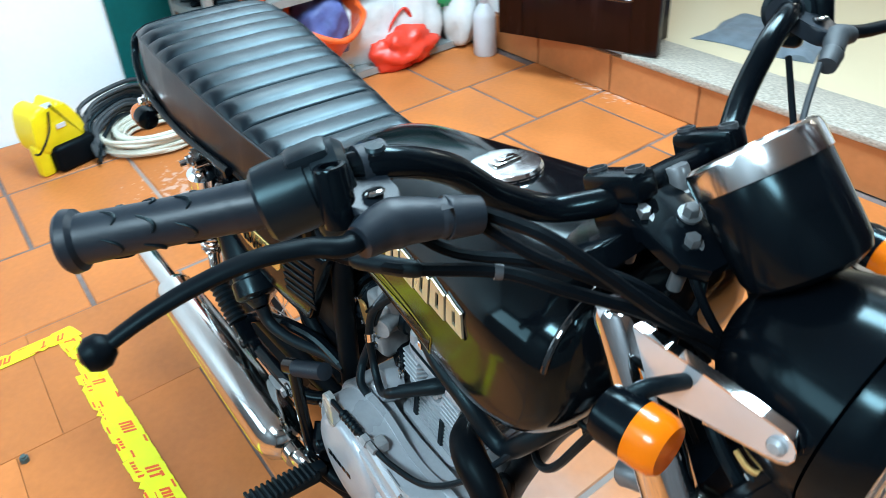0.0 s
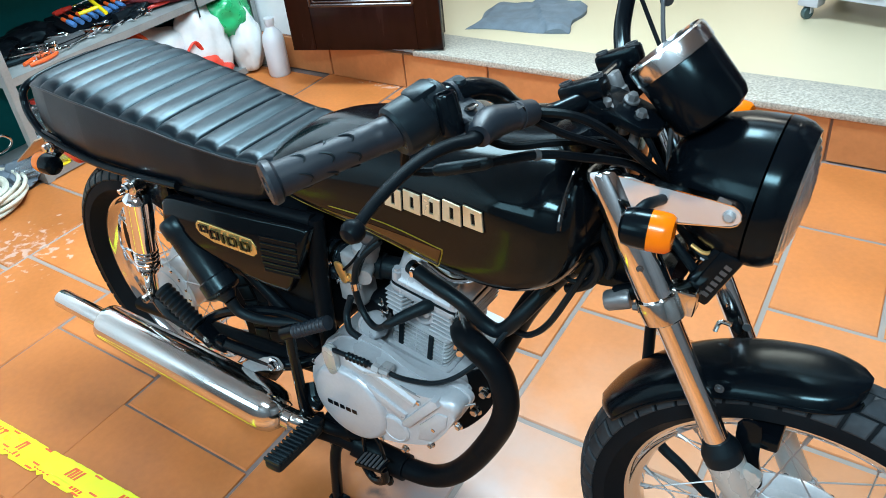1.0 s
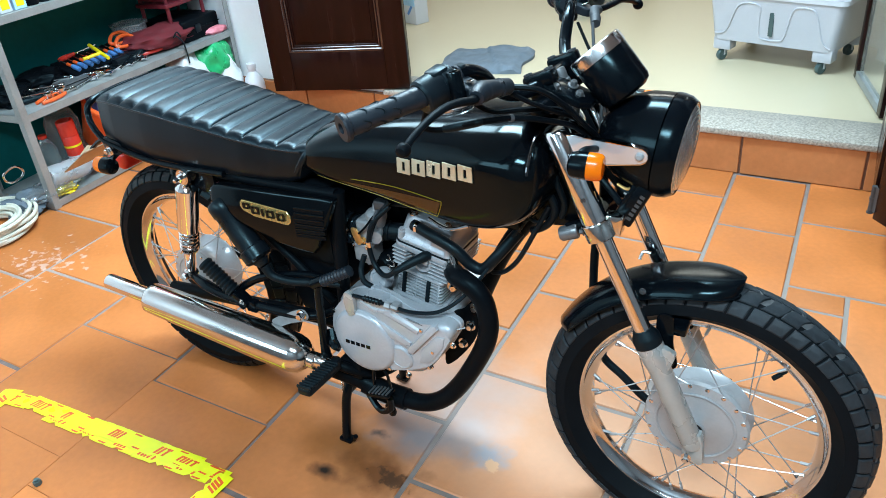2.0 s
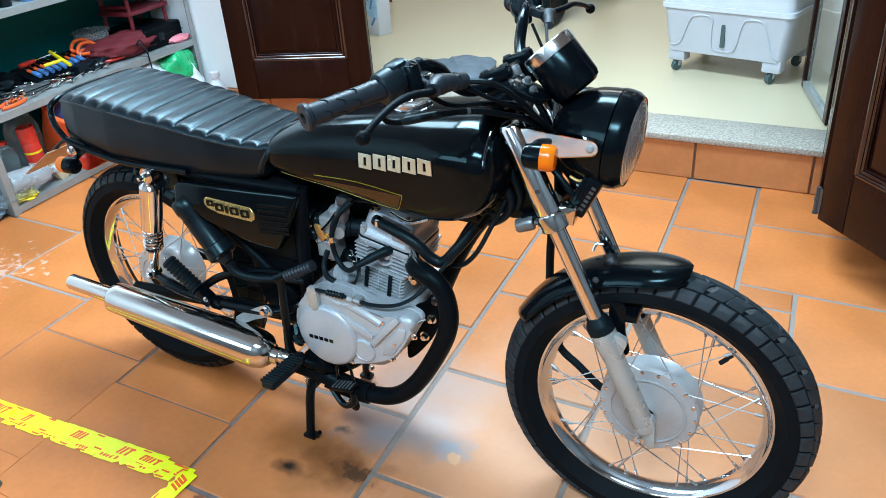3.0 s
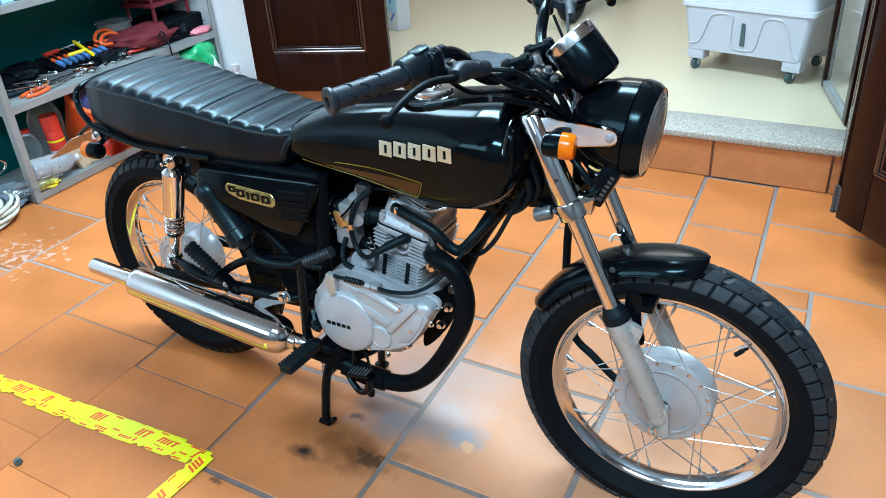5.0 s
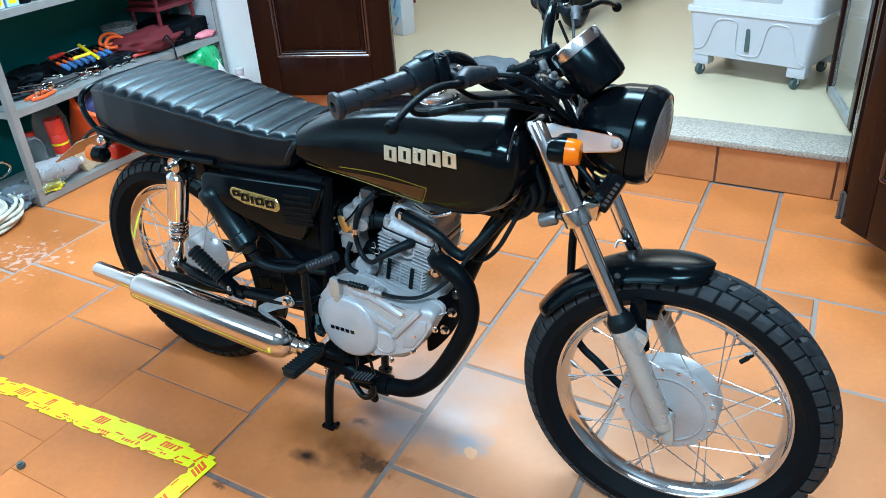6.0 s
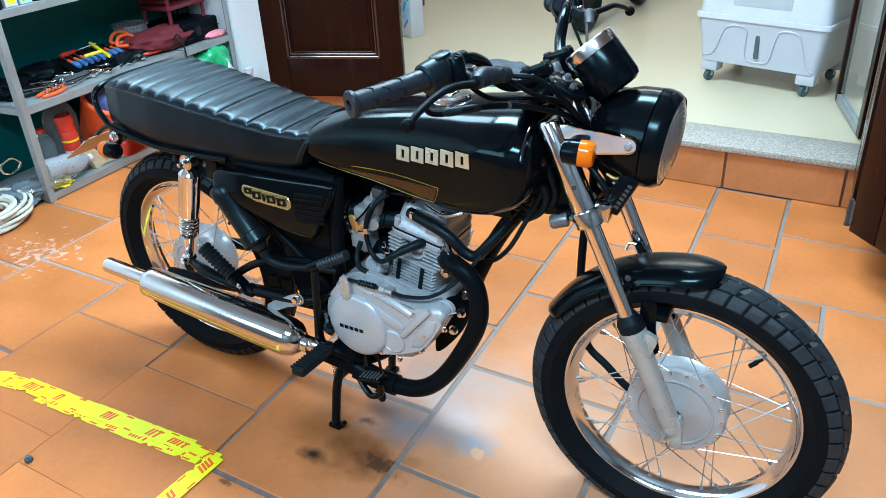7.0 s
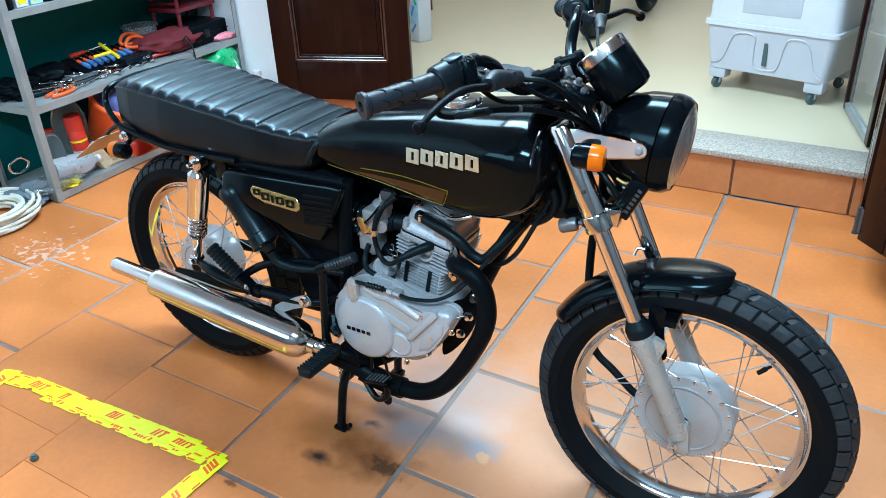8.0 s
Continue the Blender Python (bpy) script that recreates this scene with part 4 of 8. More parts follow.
solo("green_bag", lump((-1.655, 1.61, 0.285), (0.085, 0.12, 0.115), 51.0, 0.3, 1.6), "greenbag", "crumpled green plastic bag on the heap", "carrier bag", angle=80)
solo("rubbish_bag", lump((-1.62, 1.64, 0.15), (0.08, 0.08, 0.17), 61.0, 0.22, 1.4), "whitebag", "pale plastic sack by the corner", "sack", angle=80)
wb = thing("white_bottle", "tall white plastic bottle on the floor by the door", "bottle", (-1.45, 1.66, 0))
part("bottle_body", lathe([(0, 0), (0.048, 0), (0.052, 0.01), (0.052, 0.17), (0.045, 0.2), (0.02, 0.235), (0.02, 0.25), (0, 0.25)], Matrix.Translation((-1.44, 1.655, 0)), 28), "whiteplastic", wb)
part("bottle_cap", lathe([(0, 0.25), (0.024, 0.25), (0.024, 0.275), (0, 0.275)], Matrix.Translation((-1.44, 1.655, 0)), 20), "whiteplastic", wb)

# top board clutter
ZT = LEVELS[2] + 0.001


def tin(y, r, h, lower, upper, label):
    """A tin with a two-coloured wrap and a cap."""
    m = Matrix.Translation(at(0.05, y, ZT))
    t = thing("paint_tin", label, "tin", at(0.05, y, ZT), "tins on the top board")
    part("tin_body", lathe([(0, 0), (r * 0.94, 0), (r, 0.004), (r, h * 0.5), (0, h * 0.5)], m, 28), lower, t)
    part("tin_wrap", lathe([(0, h * 0.5), (r * 1.005, h * 0.5), (r * 1.005, h * 0.86), (r * 0.9, h * 0.89), (0, h * 0.89)], m, 28), upper, t)
    part("tin_cap", lathe([(0, h * 0.89), (r * 0.55, h * 0.89), (r * 0.55, h * 0.985), (r * 0.5, h), (0, h)], m, 20), "matt", t)


for y, r, h, lower, upper in ((0.05, 0.036, 0.15, "matt", "whiteplastic"), (0.25, 0.03, 0.16, "matt", "bluepl"), (0.315, 0.028, 0.13, "plastic", "whiteplastic"), (0.43, 0.03, 0.14, "bluepl", "whiteplastic"), (0.51, 0.027, 0.12, "matt", "plastic")):
    tin(y, r, h, lower, upper, "small black, white and blue workshop tin on the top board")
for y, mt in ((0.118, "whiteplastic"), (0.185, "palesky")):
    pkt = thing("carton", "white carton with bright printed patches on the top board", "carton", at(0.06, y, ZT), "cartons on the top board")
    part("carton_body", sh(span((-0.09, y - 0.028, ZT), (-0.025, y + 0.028, ZT + 0.17), 0.002, 1)), mt, pkt)
    part("print_patch", sh(span((-0.0265, y - 0.018, ZT + 0.012), (-0.0242, y + 0.018, ZT + 0.05))), "yellow", pkt)
    part("print_patch", sh(span((-0.0265, y - 0.012, ZT + 0.06), (-0.0242, y + 0.02, ZT + 0.09))), "red", pkt)

# on the floor by the wall ------------------------------------------------------
coil = thing("hose_coil", "coiled cream hose lying on the floor", "hose", (-1.58, 0.14, 0))
for k in range(15):
    r = 0.11 + 0.075 * (0.5 + 0.5 * math.sin(k * 2.4))
    pts = [(-1.60 + (r + 0.012 * math.sin(3 * t + k)) * math.cos(t), 0.17 + (r * 1.15 + 0.01 * math.cos(2 * t + k)) * math.sin(t), 0.010 + 0.0042 * k + 0.003 * math.sin(2 * t + k)) for t in [2 * math.pi * q / 10 for q in range(10)]]
    part("hose_loop", tube(pts, 0.0078, 8, 4, True), "hose", coil)
cb = thing("cable_bundle", "loose grey black cable bundle on the floor", "cable", (-1.6, -0.05, 0))
for k in range(12):
    j = random.uniform(-0.02, 0.02)
    pts = [(-1.50 - 0.012 * k + j, -0.08 + 0.006 * k, 0.02 + 0.006 * (k % 4)), (-1.58 - 0.01 * k, -0.05 + j, 0.06 + 0.009 * k), (-1.70 - 0.008 * k + j, 0.06 + 0.01 * k, 0.09 + 0.008 * k), (-1.80 + j, 0.17 + 0.01 * k, 0.04 + 0.005 * k)]
    part("cable_strand", tube(pts, 0.0085, 8, 6), "oldrubber" if k % 3 else "plastic", cb)
pump = thing("pressure_pump", "yellow plastic workshop pump with a black base", "pump", (-1.60, -0.185, 0))
pm = Matrix.Translation((-1.62, -0.185, 0)) @ Matrix.Rotation(radians(20), 4, "Z")
part("pump_body", prism(smooth_poly([(-0.085, 0.09), (-0.095, 0.16), (-0.075, 0.235), (-0.03, 0.25), (-0.005, 0.225), (0.02, 0.25), (0.05, 0.235), (0.085, 0.17), (0.095, 0.10), (0.05, 0.085), (-0.04, 0.07)], 4), -0.06, 0.06, pm @ Matrix.Rotation(radians(90), 4, "Z") @ Matrix.Rotation(radians(90), 4, "X"), 0.02, 3), "yellow", pump, "", 50)
part("pump_base", box((0.15, 0.17, 0.10), pm @ Matrix.Translation((0.01, 0.03, 0.05)), 0.02, 3), "matt", pump)
part("pump_foot", box((0.05, 0.05, 0.12), pm @ Matrix.Translation((0.03, -0.08, 0.06)), 0.012), "yellow", pump)
part("pump_switch", box((0.03, 0.045, 0.02), pm @ Matrix.Translation((0.04, -0.01, 0.235)) @ Matrix.Rotation(radians(30), 4, "Y"), 0.006), "greyplastic", pump)
part("pump_cord", tube([pm @ Vector((0.05, -0.01, 0.23)), pm @ Vector((0.11, -0.06, 0.18)), pm @ Vector((0.13, -0.12, 0.13)), pm @ Vector((0.06, -0.11, 0.10))], 0.004, 8, 6), "matt", pump)
part("pump_mark", box((0.004, 0.035, 0.018), pm @ Matrix.Translation((0.0625, 0.01, 0.165)), 0.001, 1), "whiteplastic", pump)
solo("dark_cloth", lump((-1.63, 0.40, 0.035), (0.08, 0.09, 0.05), 71.0, 0.5, 2.0), "cloth", "dark grey rag heaped beside the shelf leg", "rag")
solo("carabiner", tube([(-1.60, 0.33, 0.20), (-1.60, 0.38, 0.215), (-1.60, 0.41, 0.19), (-1.60, 0.40, 0.165), (-1.60, 0.36, 0.155), (-1.60, 0.33, 0.17)], 0.005, 8, 5, True), "steel", "metal ring hanging from the bottle neck", "ring")
solo("loose_nut", join(lathe([(0, 0), (0.010, 0), (0.010, 0.012), (0.0, 0.012)], Matrix.Translation((-0.15, -0.591, 0.0)), 6), lathe([(0, 0.0), (0.006, 0.0), (0.006, 0.017), (0, 0.017)], Matrix.Translation((-0.15, -0.591, 0)), 12)), "castor", "small dark bolt head standing on the floor", "bolt")


# yellow tape on the floor -----------------------------------------------------
tape = thing("floor_tape", "torn yellow parcel tape with red print, stuck on the floor", "tape", (-0.1, -0.39, 0), kind="structure")


def tape_piece(a, b, w, seed, z):
    """A strip of tape with torn ends and rough edges."""
    rnd = random.Random(seed)
    a, b = Vector((*a, 0)), Vector((*b, 0))
    d = (b - a).normalized()
    s = Vector((-d.y, d.x, 0))
    L = (b - a).length
    n = max(4, int(L / 0.012))
    bm = bmesh.new()
    up, dn, upb, dnb = [], [], [], []
    for i in range(n + 1):
        t = L * i / n
        e0, e1 = rnd.uniform(-0.001, 0.0008) - (0.007 if rnd.random() < 0.06 else 0), rnd.uniform(-0.001, 0.0008) - (0.009 if rnd.random() < 0.1 else 0)
        k = 0.012 if i in (0, n) else 0
        p1, p2 = a + d * (t + rnd.uniform(-k, k)) + s * (w / 2 + e0), a + d * (t + rnd.uniform(-k, k)) - s * (w / 2 + e1)
        up.append(bm.verts.new((p1.x, p1.y, z)))
        dn.append(bm.verts.new((p2.x, p2.y, z)))
        upb.append(bm.verts.new((p1.x, p1.y, z - 0.0008)))
        dnb.append(bm.verts.new((p2.x, p2.y, z - 0.0008)))
    for i in range(n):
        bm.faces.new((up[i], up[i + 1], dn[i + 1], dn[i]))
        bm.faces.new((up[i], upb[i], upb[i + 1], up[i + 1]))
        bm.faces.new((dn[i], dn[i + 1], dnb[i + 1], dnb[i]))
    st = part("tape_strip", bm, "tape", tape)
    t = rnd.uniform(0.02, 0.05)
    turn = Matrix.Rotation(math.atan2(d.y, d.x) + math.pi, 4, "Z")
    while t < L - 0.03:
        marks = []
        for q, strokes in enumerate(((-0.0055, 0.0055), (-0.005, 0.006), (0.0,))):
            if rnd.random() < 0.12 or t + q * 0.021 > L - 0.02:
                continue
            c = a + d * (t + q * 0.021)
            h = w * 0.27
            for o in strokes:
                marks.append(prism([(o - 0.0036 - h * 0.35, -h), (o + 0.0036 - h * 0.35, -h), (o + 0.0036 + h * 0.35, h), (o - 0.0036 + h * 0.35, h)], 0, 0.0003, Matrix.Translation((c.x, c.y, z + 0.0001)) @ turn))
            if q != 1:
                marks.append(prism([(-0.0085 - h * 0.3, -h), (0.0085 - h * 0.3, -h), (0.0095 - h * 0.3, -h * 0.55), (-0.0075 - h * 0.3, -h * 0.55)], 0, 0.0005, Matrix.Translation((c.x, c.y, z + 0.0001)) @ turn))
        if marks:
            part("print_bar", join(*marks), "tape_red", st)
        for q in (-1, 1):
            c = a + d * min(t + rnd.uniform(0.07, 0.1), L - 0.04) + s * q * w * 0.38
            part("print_bar", prism([(-0.014, -0.0022), (0.012, -0.0026), (0.014, 0.0018), (-0.01, 0.0026)], 0, 0.0003, Matrix.Translation((c.x, c.y, z + 0.0001)) @ turn), "tape_red", st)
        t += rnd.uniform(0.115, 0.15)


tape_piece((-0.575, -0.425), (-0.44, -0.405), 0.05, 1, 0.0022)
tape_piece((-0.46, -0.402), (-0.14, -0.387), 0.052, 2, 0.0030)
tape_piece((-0.35, -0.415), (-0.02, -0.398), 0.045, 3, 0.0022)
tape_piece((-0.16, -0.385), (0.18, -0.367), 0.05, 4, 0.0038)
tape_piece((-0.02, -0.400), (0.24, -0.380), 0.045, 5, 0.0030)
tape_piece((0.10, -0.372), (0.285, -0.366), 0.036, 6, 0.0046)
tape_piece((0.268, -0.36), (0.262, -0.60), 0.05, 7, 0.0052)
tape_piece((0.255, -0.55), (0.245, -0.95), 0.05, 8, 0.0044)
tape_piece((-0.545, -0.395), (-0.53, -0.65), 0.05, 9, 0.0030)
tape_piece((-0.53, -0.62), (-0.52, -1.0), 0.05, 10, 0.0038)

# inner room ---------------------------------------------------------------------
IZ = STEP_Z + 0.012
CO = Matrix.Translation((0.985, 2.70, IZ)) @ Matrix.Rotation(radians(-13.7), 4, "Z")
cooler = thing("air_cooler", "pale grey portable evaporative air cooler on castors", "air cooler", (0.985, 2.70, IZ))


def co(bm):
    bm.transform(CO)
    return bm


def tapered(w0, d0, w1, d1, z0, z1, r, bev=0.01):
    n = 6
    a, b = rounded(w0 / 2, d0 / 2, r, n), rounded(w1 / 2, d1 / 2, r, n)
    return rings_to_bm([[Vector((x, y, z0)) for x, y in a], [Vector((x, y, z1)) for x, y in b]])


part("water_tank", co(tapered(0.55, 0.40, 0.60, 0.44, 0.105, 0.31, 0.03)), "coolerpl", cooler)
part("tank_lip", co(tapered(0.625, 0.455, 0.625, 0.455, 0.31, 0.33, 0.03)), "coolertop", cooler)
part("upper_body", co(join(tapered(0.60, 0.43, 0.57, 0.40, 0.33, 1.05, 0.04), tapered(0.57, 0.40, 0.50, 0.34, 1.05, 1.09, 0.05))), "coolertop", cooler)
part("front_recess", co(box((0.27, 0.01, 0.16), Matrix.Translation((0.0, -0.212, 0.455)), 0.006)), "greyplastic", cooler)
part("grille", co(join(*[box((0.44, 0.008, 0.012), Matrix.Translation((0, -0.208, 0.60 + 0.03 * k)), 0.002, 1) for k in range(13)])), "greyplastic", cooler)
part("level_window", co(box((0.022, 0.006, 0.115), Matrix.Translation((0.0, -0.2115, 0.205)), 0.003)), "castor", cooler)
for pts in ([(-0.262, 0.135), (-0.225, 0.14), (-0.20, 0.17), (-0.165, 0.26), (-0.135, 0.284), (-0.085, 0.288), (-0.055, 0.275), (-0.055, 0.24)], [(-0.055, 0.25), (-0.055, 0.15), (-0.03, 0.13), (0.03, 0.13), (0.06, 0.15), (0.085, 0.255), (0.11, 0.285), (0.17, 0.285), (0.195, 0.255), (0.225, 0.15), (0.26, 0.12)]):
    part("moulded_line", co(tube([(x, -(0.2015 + 0.02 * (z - 0.105) / 0.205), z) for x, z in pts], 0.0042, 8, 5)), "coolerpl", cooler)
for x, y in ((-0.23, -0.16), (0.23, -0.16), (-0.23, 0.16), (0.23, 0.16)):
    part("foot_block", co(box((0.085, 0.07, 0.06), Matrix.Translation((x, y, 0.085)), 0.008)), "coolerpl", cooler)
    cs = part("castor", co(join(lathe([(0, -0.011), (0.022, -0.011), (0.026, -0.007), (0.026, 0.007), (0.022, 0.011), (0, 0.011)], Matrix.Translation((x - 0.006, y - 0.01, 0.0265)) @ Matrix.Rotation(radians(90), 4, "Y") @ Matrix.Rotation(radians(25), 4, "X"), 24))), "castor", cooler)
    part("castor_fork", co(join(box((0.034, 0.03, 0.016), Matrix.Translation((x, y, 0.058)), 0.004), box((0.004, 0.026, 0.034), Matrix.Translation((x - 0.02, y - 0.004, 0.042)), 0.001, 1), box((0.004, 0.026, 0.034), Matrix.Translation((x + 0.009, y - 0.004, 0.042)), 0.001, 1))), "greyplastic", cs)

folded = bmesh.new()
bmesh.ops.create_grid(folded, x_segments=40, y_segments=28, size=0.5)
for v in folded.verts:
    x, y = v.co.x, v.co.y
    v.co = (x * (1 + 0.05 * math.sin(9 * y)), y * (1 + 0.06 * math.sin(7 * x)), 0.022 + 0.014 * noise.noise(Vector((x * 5, y * 5, 3))) + (0.014 if x + 0.4 * y > 0.1 else 0) - 0.022 * max(0, (abs(x) - 0.42) / 0.08) - 0.022 * max(0, (abs(y) - 0.42) / 0.08))
cl = bmesh.ops.extrude_face_region(folded, geom=folded.faces[:])
for v in [g for g in cl["geom"] if isinstance(g, bmesh.types.BMVert)]:
    v.co.z = 0.001
folded.transform(Matrix.Translation((-0.395, 2.27, IZ)) @ Matrix.Rotation(radians(10), 4, "Z") @ Matrix.Diagonal((0.46, 0.38, 1, 1)))
solo("floor_cloth", folded, "cloth", "folded blue-grey cloth lying on the cream floor", "cloth")

pack = thing("printed_pack", "pale blue printed plastic pack standing by the door", "packet", (-1.12, 2.9, IZ))
part("pack_body", box((0.18, 0.1, 0.42), Matrix.Translation((-1.228, 2.896, IZ + 0.21)) @ Matrix.Rotation(radians(-20), 4, "Z"), 0.006, 2), "whiteplastic", pack)
pk = Matrix.Translation((-1.228, 2.896, IZ)) @ Matrix.Rotation(radians(-20), 4, "Z")
part("pack_print", box((0.176, 0.102, 0.30), pk @ Matrix.Translation((0, 0, 0.26)), 0.004), "palesky", pack, "pale blue printed area")
for k, (x, z, lean, mt) in enumerate(((0.03, 0.19, 25, "bluepl"), (0.055, 0.26, -20, "greenbag"), (0.02, 0.30, 20, "red"), (0.035, 0.085, 40, "bluepl"), (0.0, 0.24, 15, "red"))):
    part("print_bar", box((0.018, 0.105, 0.07), pk @ Matrix.Translation((x, 0, z)) @ Matrix.Rotation(radians(lean), 4, "Y"), 0.002, 1), mt, pack)

sc = thing("parked_scooter", "dark small-wheeled scooter parked inside", "scooter", (-0.2, 3.6, IZ))
for x, y in ((-0.215, 3.33), (-0.155, 4.2)):
    m = Matrix.Translation((x, y, IZ + 0.2)) @ Matrix.Rotation(radians(90), 4, "Y")
    w_ = part("scooter_wheel", ring([(0.165 + 0.035 * math.cos(t), 0.045 * math.sin(t)) for t in [k * math.pi / 8 for k in range(16)]], m, 40), "rubber", sc)
    part("wheel_disc", lathe([(0, -0.03), (0.13, -0.025), (0.135, 0), (0.13, 0.025), (0, 0.03)], m, 32), "matt", w_)
part("scooter_body", join(tube([(-0.21, 3.33, IZ + 0.2), (-0.2, 3.42, IZ + 0.6), (-0.2, 3.5, IZ + 0.9)], 0.03, 12, 4), box((0.22, 0.8, 0.12), Matrix.Translation((-0.18, 3.85, IZ + 0.45)), 0.04, 3), box((0.24, 0.6, 0.1), Matrix.Translation((-0.17, 4.05, IZ + 0.7)), 0.04, 3)), "satin", sc)
part("scooter_stand", tube([(-0.2, 3.75, IZ + 0.42), (-0.42, 3.72, IZ + 0.0)], 0.008, 8, 1), "steel", sc)
solo("stool_leg", tube([(-1.64, 3.715, IZ), (-1.65, 3.735, IZ + 0.7)], 0.018, 10, 1), "maroon", "slim dark wooden stool leg on the cream floor", "stool")


# ---------------------------------------------------------------- the motorcycle: ahead is +x, its right side is -y
bike = thing("motorcycle", "glossy black classic motorcycle with chrome fork and ribbed seat", "motorcycle", (0.6, 0, 0))
REAR, FRONT, TYRE, RIM = Vector((-0.053, 0, 0.312)), Vector((1.278, 0, 0.289)), 0.305, 0.238
RAKE = Vector((-0.413, 0, 0.911)).normalized()
HEAD = Vector((1.098, 0, 0.574))
STEER = Matrix.Translation(HEAD) @ Matrix.Rotation(radians(2.5), 4, RAKE) @ Matrix.Translation(-HEAD)


def steered(bm):
    bm.transform(STEER)
    return bm


LEFT = Matrix.Translation(HEAD) @ Matrix.Rotation(radians(5), 4, RAKE) @ Matrix.Translation(-HEAD)
HALF = [-1]


def level(bm):
    """Sets a control of the left half of the bar to the steering angle."""
    if HALF[0] > 0:
        bm.transform(LEFT)
    return bm


def both(make):
    """The same part on the right (-1) and the left (+1)."""
    return [make(-1), make(1)]


def flattened(bm):
    for v in bm.verts:
        v.co.z = max(v.co.z, 0.002)
    return bm


def wheel(name, axle, turned, hub_r, hub_half, label, TYRE=TYRE, w=0.043, tread="tread"):
    """A spoked wheel: bright rim, tyre with block tread, drum hub, 36 crossed spokes."""
    m = turned @ Matrix.Translation(axle) @ Matrix.Rotation(radians(90), 4, "X")
    a = 0.021
    rim = part(name, ring([(RIM, a), (RIM + 0.003, a - 0.003), (RIM - 0.004, a - 0.006), (RIM - 0.008, 0.013), (RIM - 0.02, 0.008), (RIM - 0.022, 0), (RIM - 0.02, -0.008), (RIM - 0.008, -0.013),
                           (RIM - 0.004, -a + 0.006), (RIM + 0.003, -a + 0.003), (RIM, -a), (RIM - 0.006, -a), (RIM - 0.0095, -a + 0.003),
                           (RIM - 0.013, -0.0125), (RIM - 0.024, -0.007), (RIM - 0.027, 0), (RIM - 0.024, 0.007), (RIM - 0.013, 0.0125), (RIM - 0.0095, a - 0.003), (RIM - 0.006, a)], m, 96),
               "alloy", bike, label)
    prof = []
    for k in range(19):
        t = math.pi * k / 18
        r = RIM - 0.004 + (TYRE - 0.006 - RIM + 0.004) * math.sin(t) ** 0.62
        prof.append((r, -w * math.cos(t) * (1 + 0.12 * math.sin(t)) if 0 < k < 18 else -0.019 * math.cos(t)))
    part("tyre", flattened(ring(prof, m, 96)), "tyrewall", rim)
    crown = [(TYRE - 0.0052 - 0.046 * (1 - math.cos(a)), 0.046 * math.sin(a)) for a in [-1.1 + 0.1 * k for k in range(23)]]
    part("tread_base", flattened(ring(crown + [(r - 0.006, z * 0.97) for r, z in crown[::-1]], m, 96)), "dust" if tread == "tread" else "tyrewall", rim, "dull tread grooves")
    blocks = bmesh.new()
    count, tube_r = 52, 0.046
    vary = random.Random(4)
    core = TYRE - 0.0052 - tube_r
    for i in range(count):
        for j, (a0, a1) in enumerate(((-1.24, -0.69), (-0.655, -0.02), (0.02, 0.655), (0.69, 1.24))):
            t = 2 * math.pi * (i + (0.5 if j % 2 else 0)) / count
            half = math.pi / count * vary.uniform(0.84, 0.90)
            skew = (0.026 if j in (1, 2) else 0.008) * (1 if a0 > 0 else -1)
            worn = vary.uniform(-0.0007, 0.0003)
            zig = 0.012 * (1 if i % 2 else -1)
            lev = []
            for up, inset in ((-0.002, 0.0), (0.0030, 0.0005), (0.0044, 0.0026)):
                loop = []
                for row, sg in ((range(4), -1), (range(3, -1, -1), 1)):
                    for q in row:
                        f = q / 3
                        u = a0 + (a1 - a0) * f
                        u += inset / tube_r * (1 - 2 * f)
                        tt = t + sg * (half - inset / TYRE) + skew * (f - 0.5) * 2 + (zig * math.sin(math.pi * f) if j in (1, 2) else 0)
                        rr = core + (tube_r + up + worn) * math.cos(u)
                        loop.append(blocks.verts.new(m @ Vector((rr * math.cos(tt), rr * math.sin(tt), (tube_r + up) * math.sin(u)))))
                lev.append(loop)
            for lo_, hi_ in ((lev[0], lev[1]), (lev[1], lev[2])):
                for q in range(8):
                    blocks.faces.new((lo_[q], lo_[(q + 1) % 8], hi_[(q + 1) % 8], hi_[q]))
            for q in range(3):
                blocks.faces.new((lev[2][q], lev[2][q + 1], lev[2][6 - q], lev[2][7 - q]))
    tagged(part("tread", flattened(blocks), tread, rim, "blocky grey-black dual-sport tread"), kind="stuff")
    h = hub_half
    part("hub", lathe([(0.012, -h - 0.012), (0.022, -h - 0.012), (0.024, -h + 0.004), (0.034, -h + 0.004), (0.036, -h - 0.001), (0.058, -h), (0.060, -h + 0.0035), (0.063, -h + 0.0035), (0.065, -h), (hub_r - 0.018, -h + 0.002), (hub_r - 0.016, -h + 0.006),
                       (hub_r - 0.004, -h + 0.006), (hub_r, -h + 0.012), (hub_r - 0.004, -h + 0.016), (hub_r - 0.018, -0.01), (hub_r - 0.018, 0.01),
                       (hub_r - 0.004, h - 0.016), (hub_r, h - 0.012), (hub_r - 0.004, h - 0.006), (0.05, h), (0.022, h + 0.006), (0.012, h + 0.012)], m, 64),
         "hubpaint", rim, "painted silver drum hub")
    part("axle_bore", lathe([(0.0, -h - 0.0125), (0.019, -h - 0.0125), (0.019, h + 0.0125), (0, h + 0.0125)], m, 24), "matt", rim)
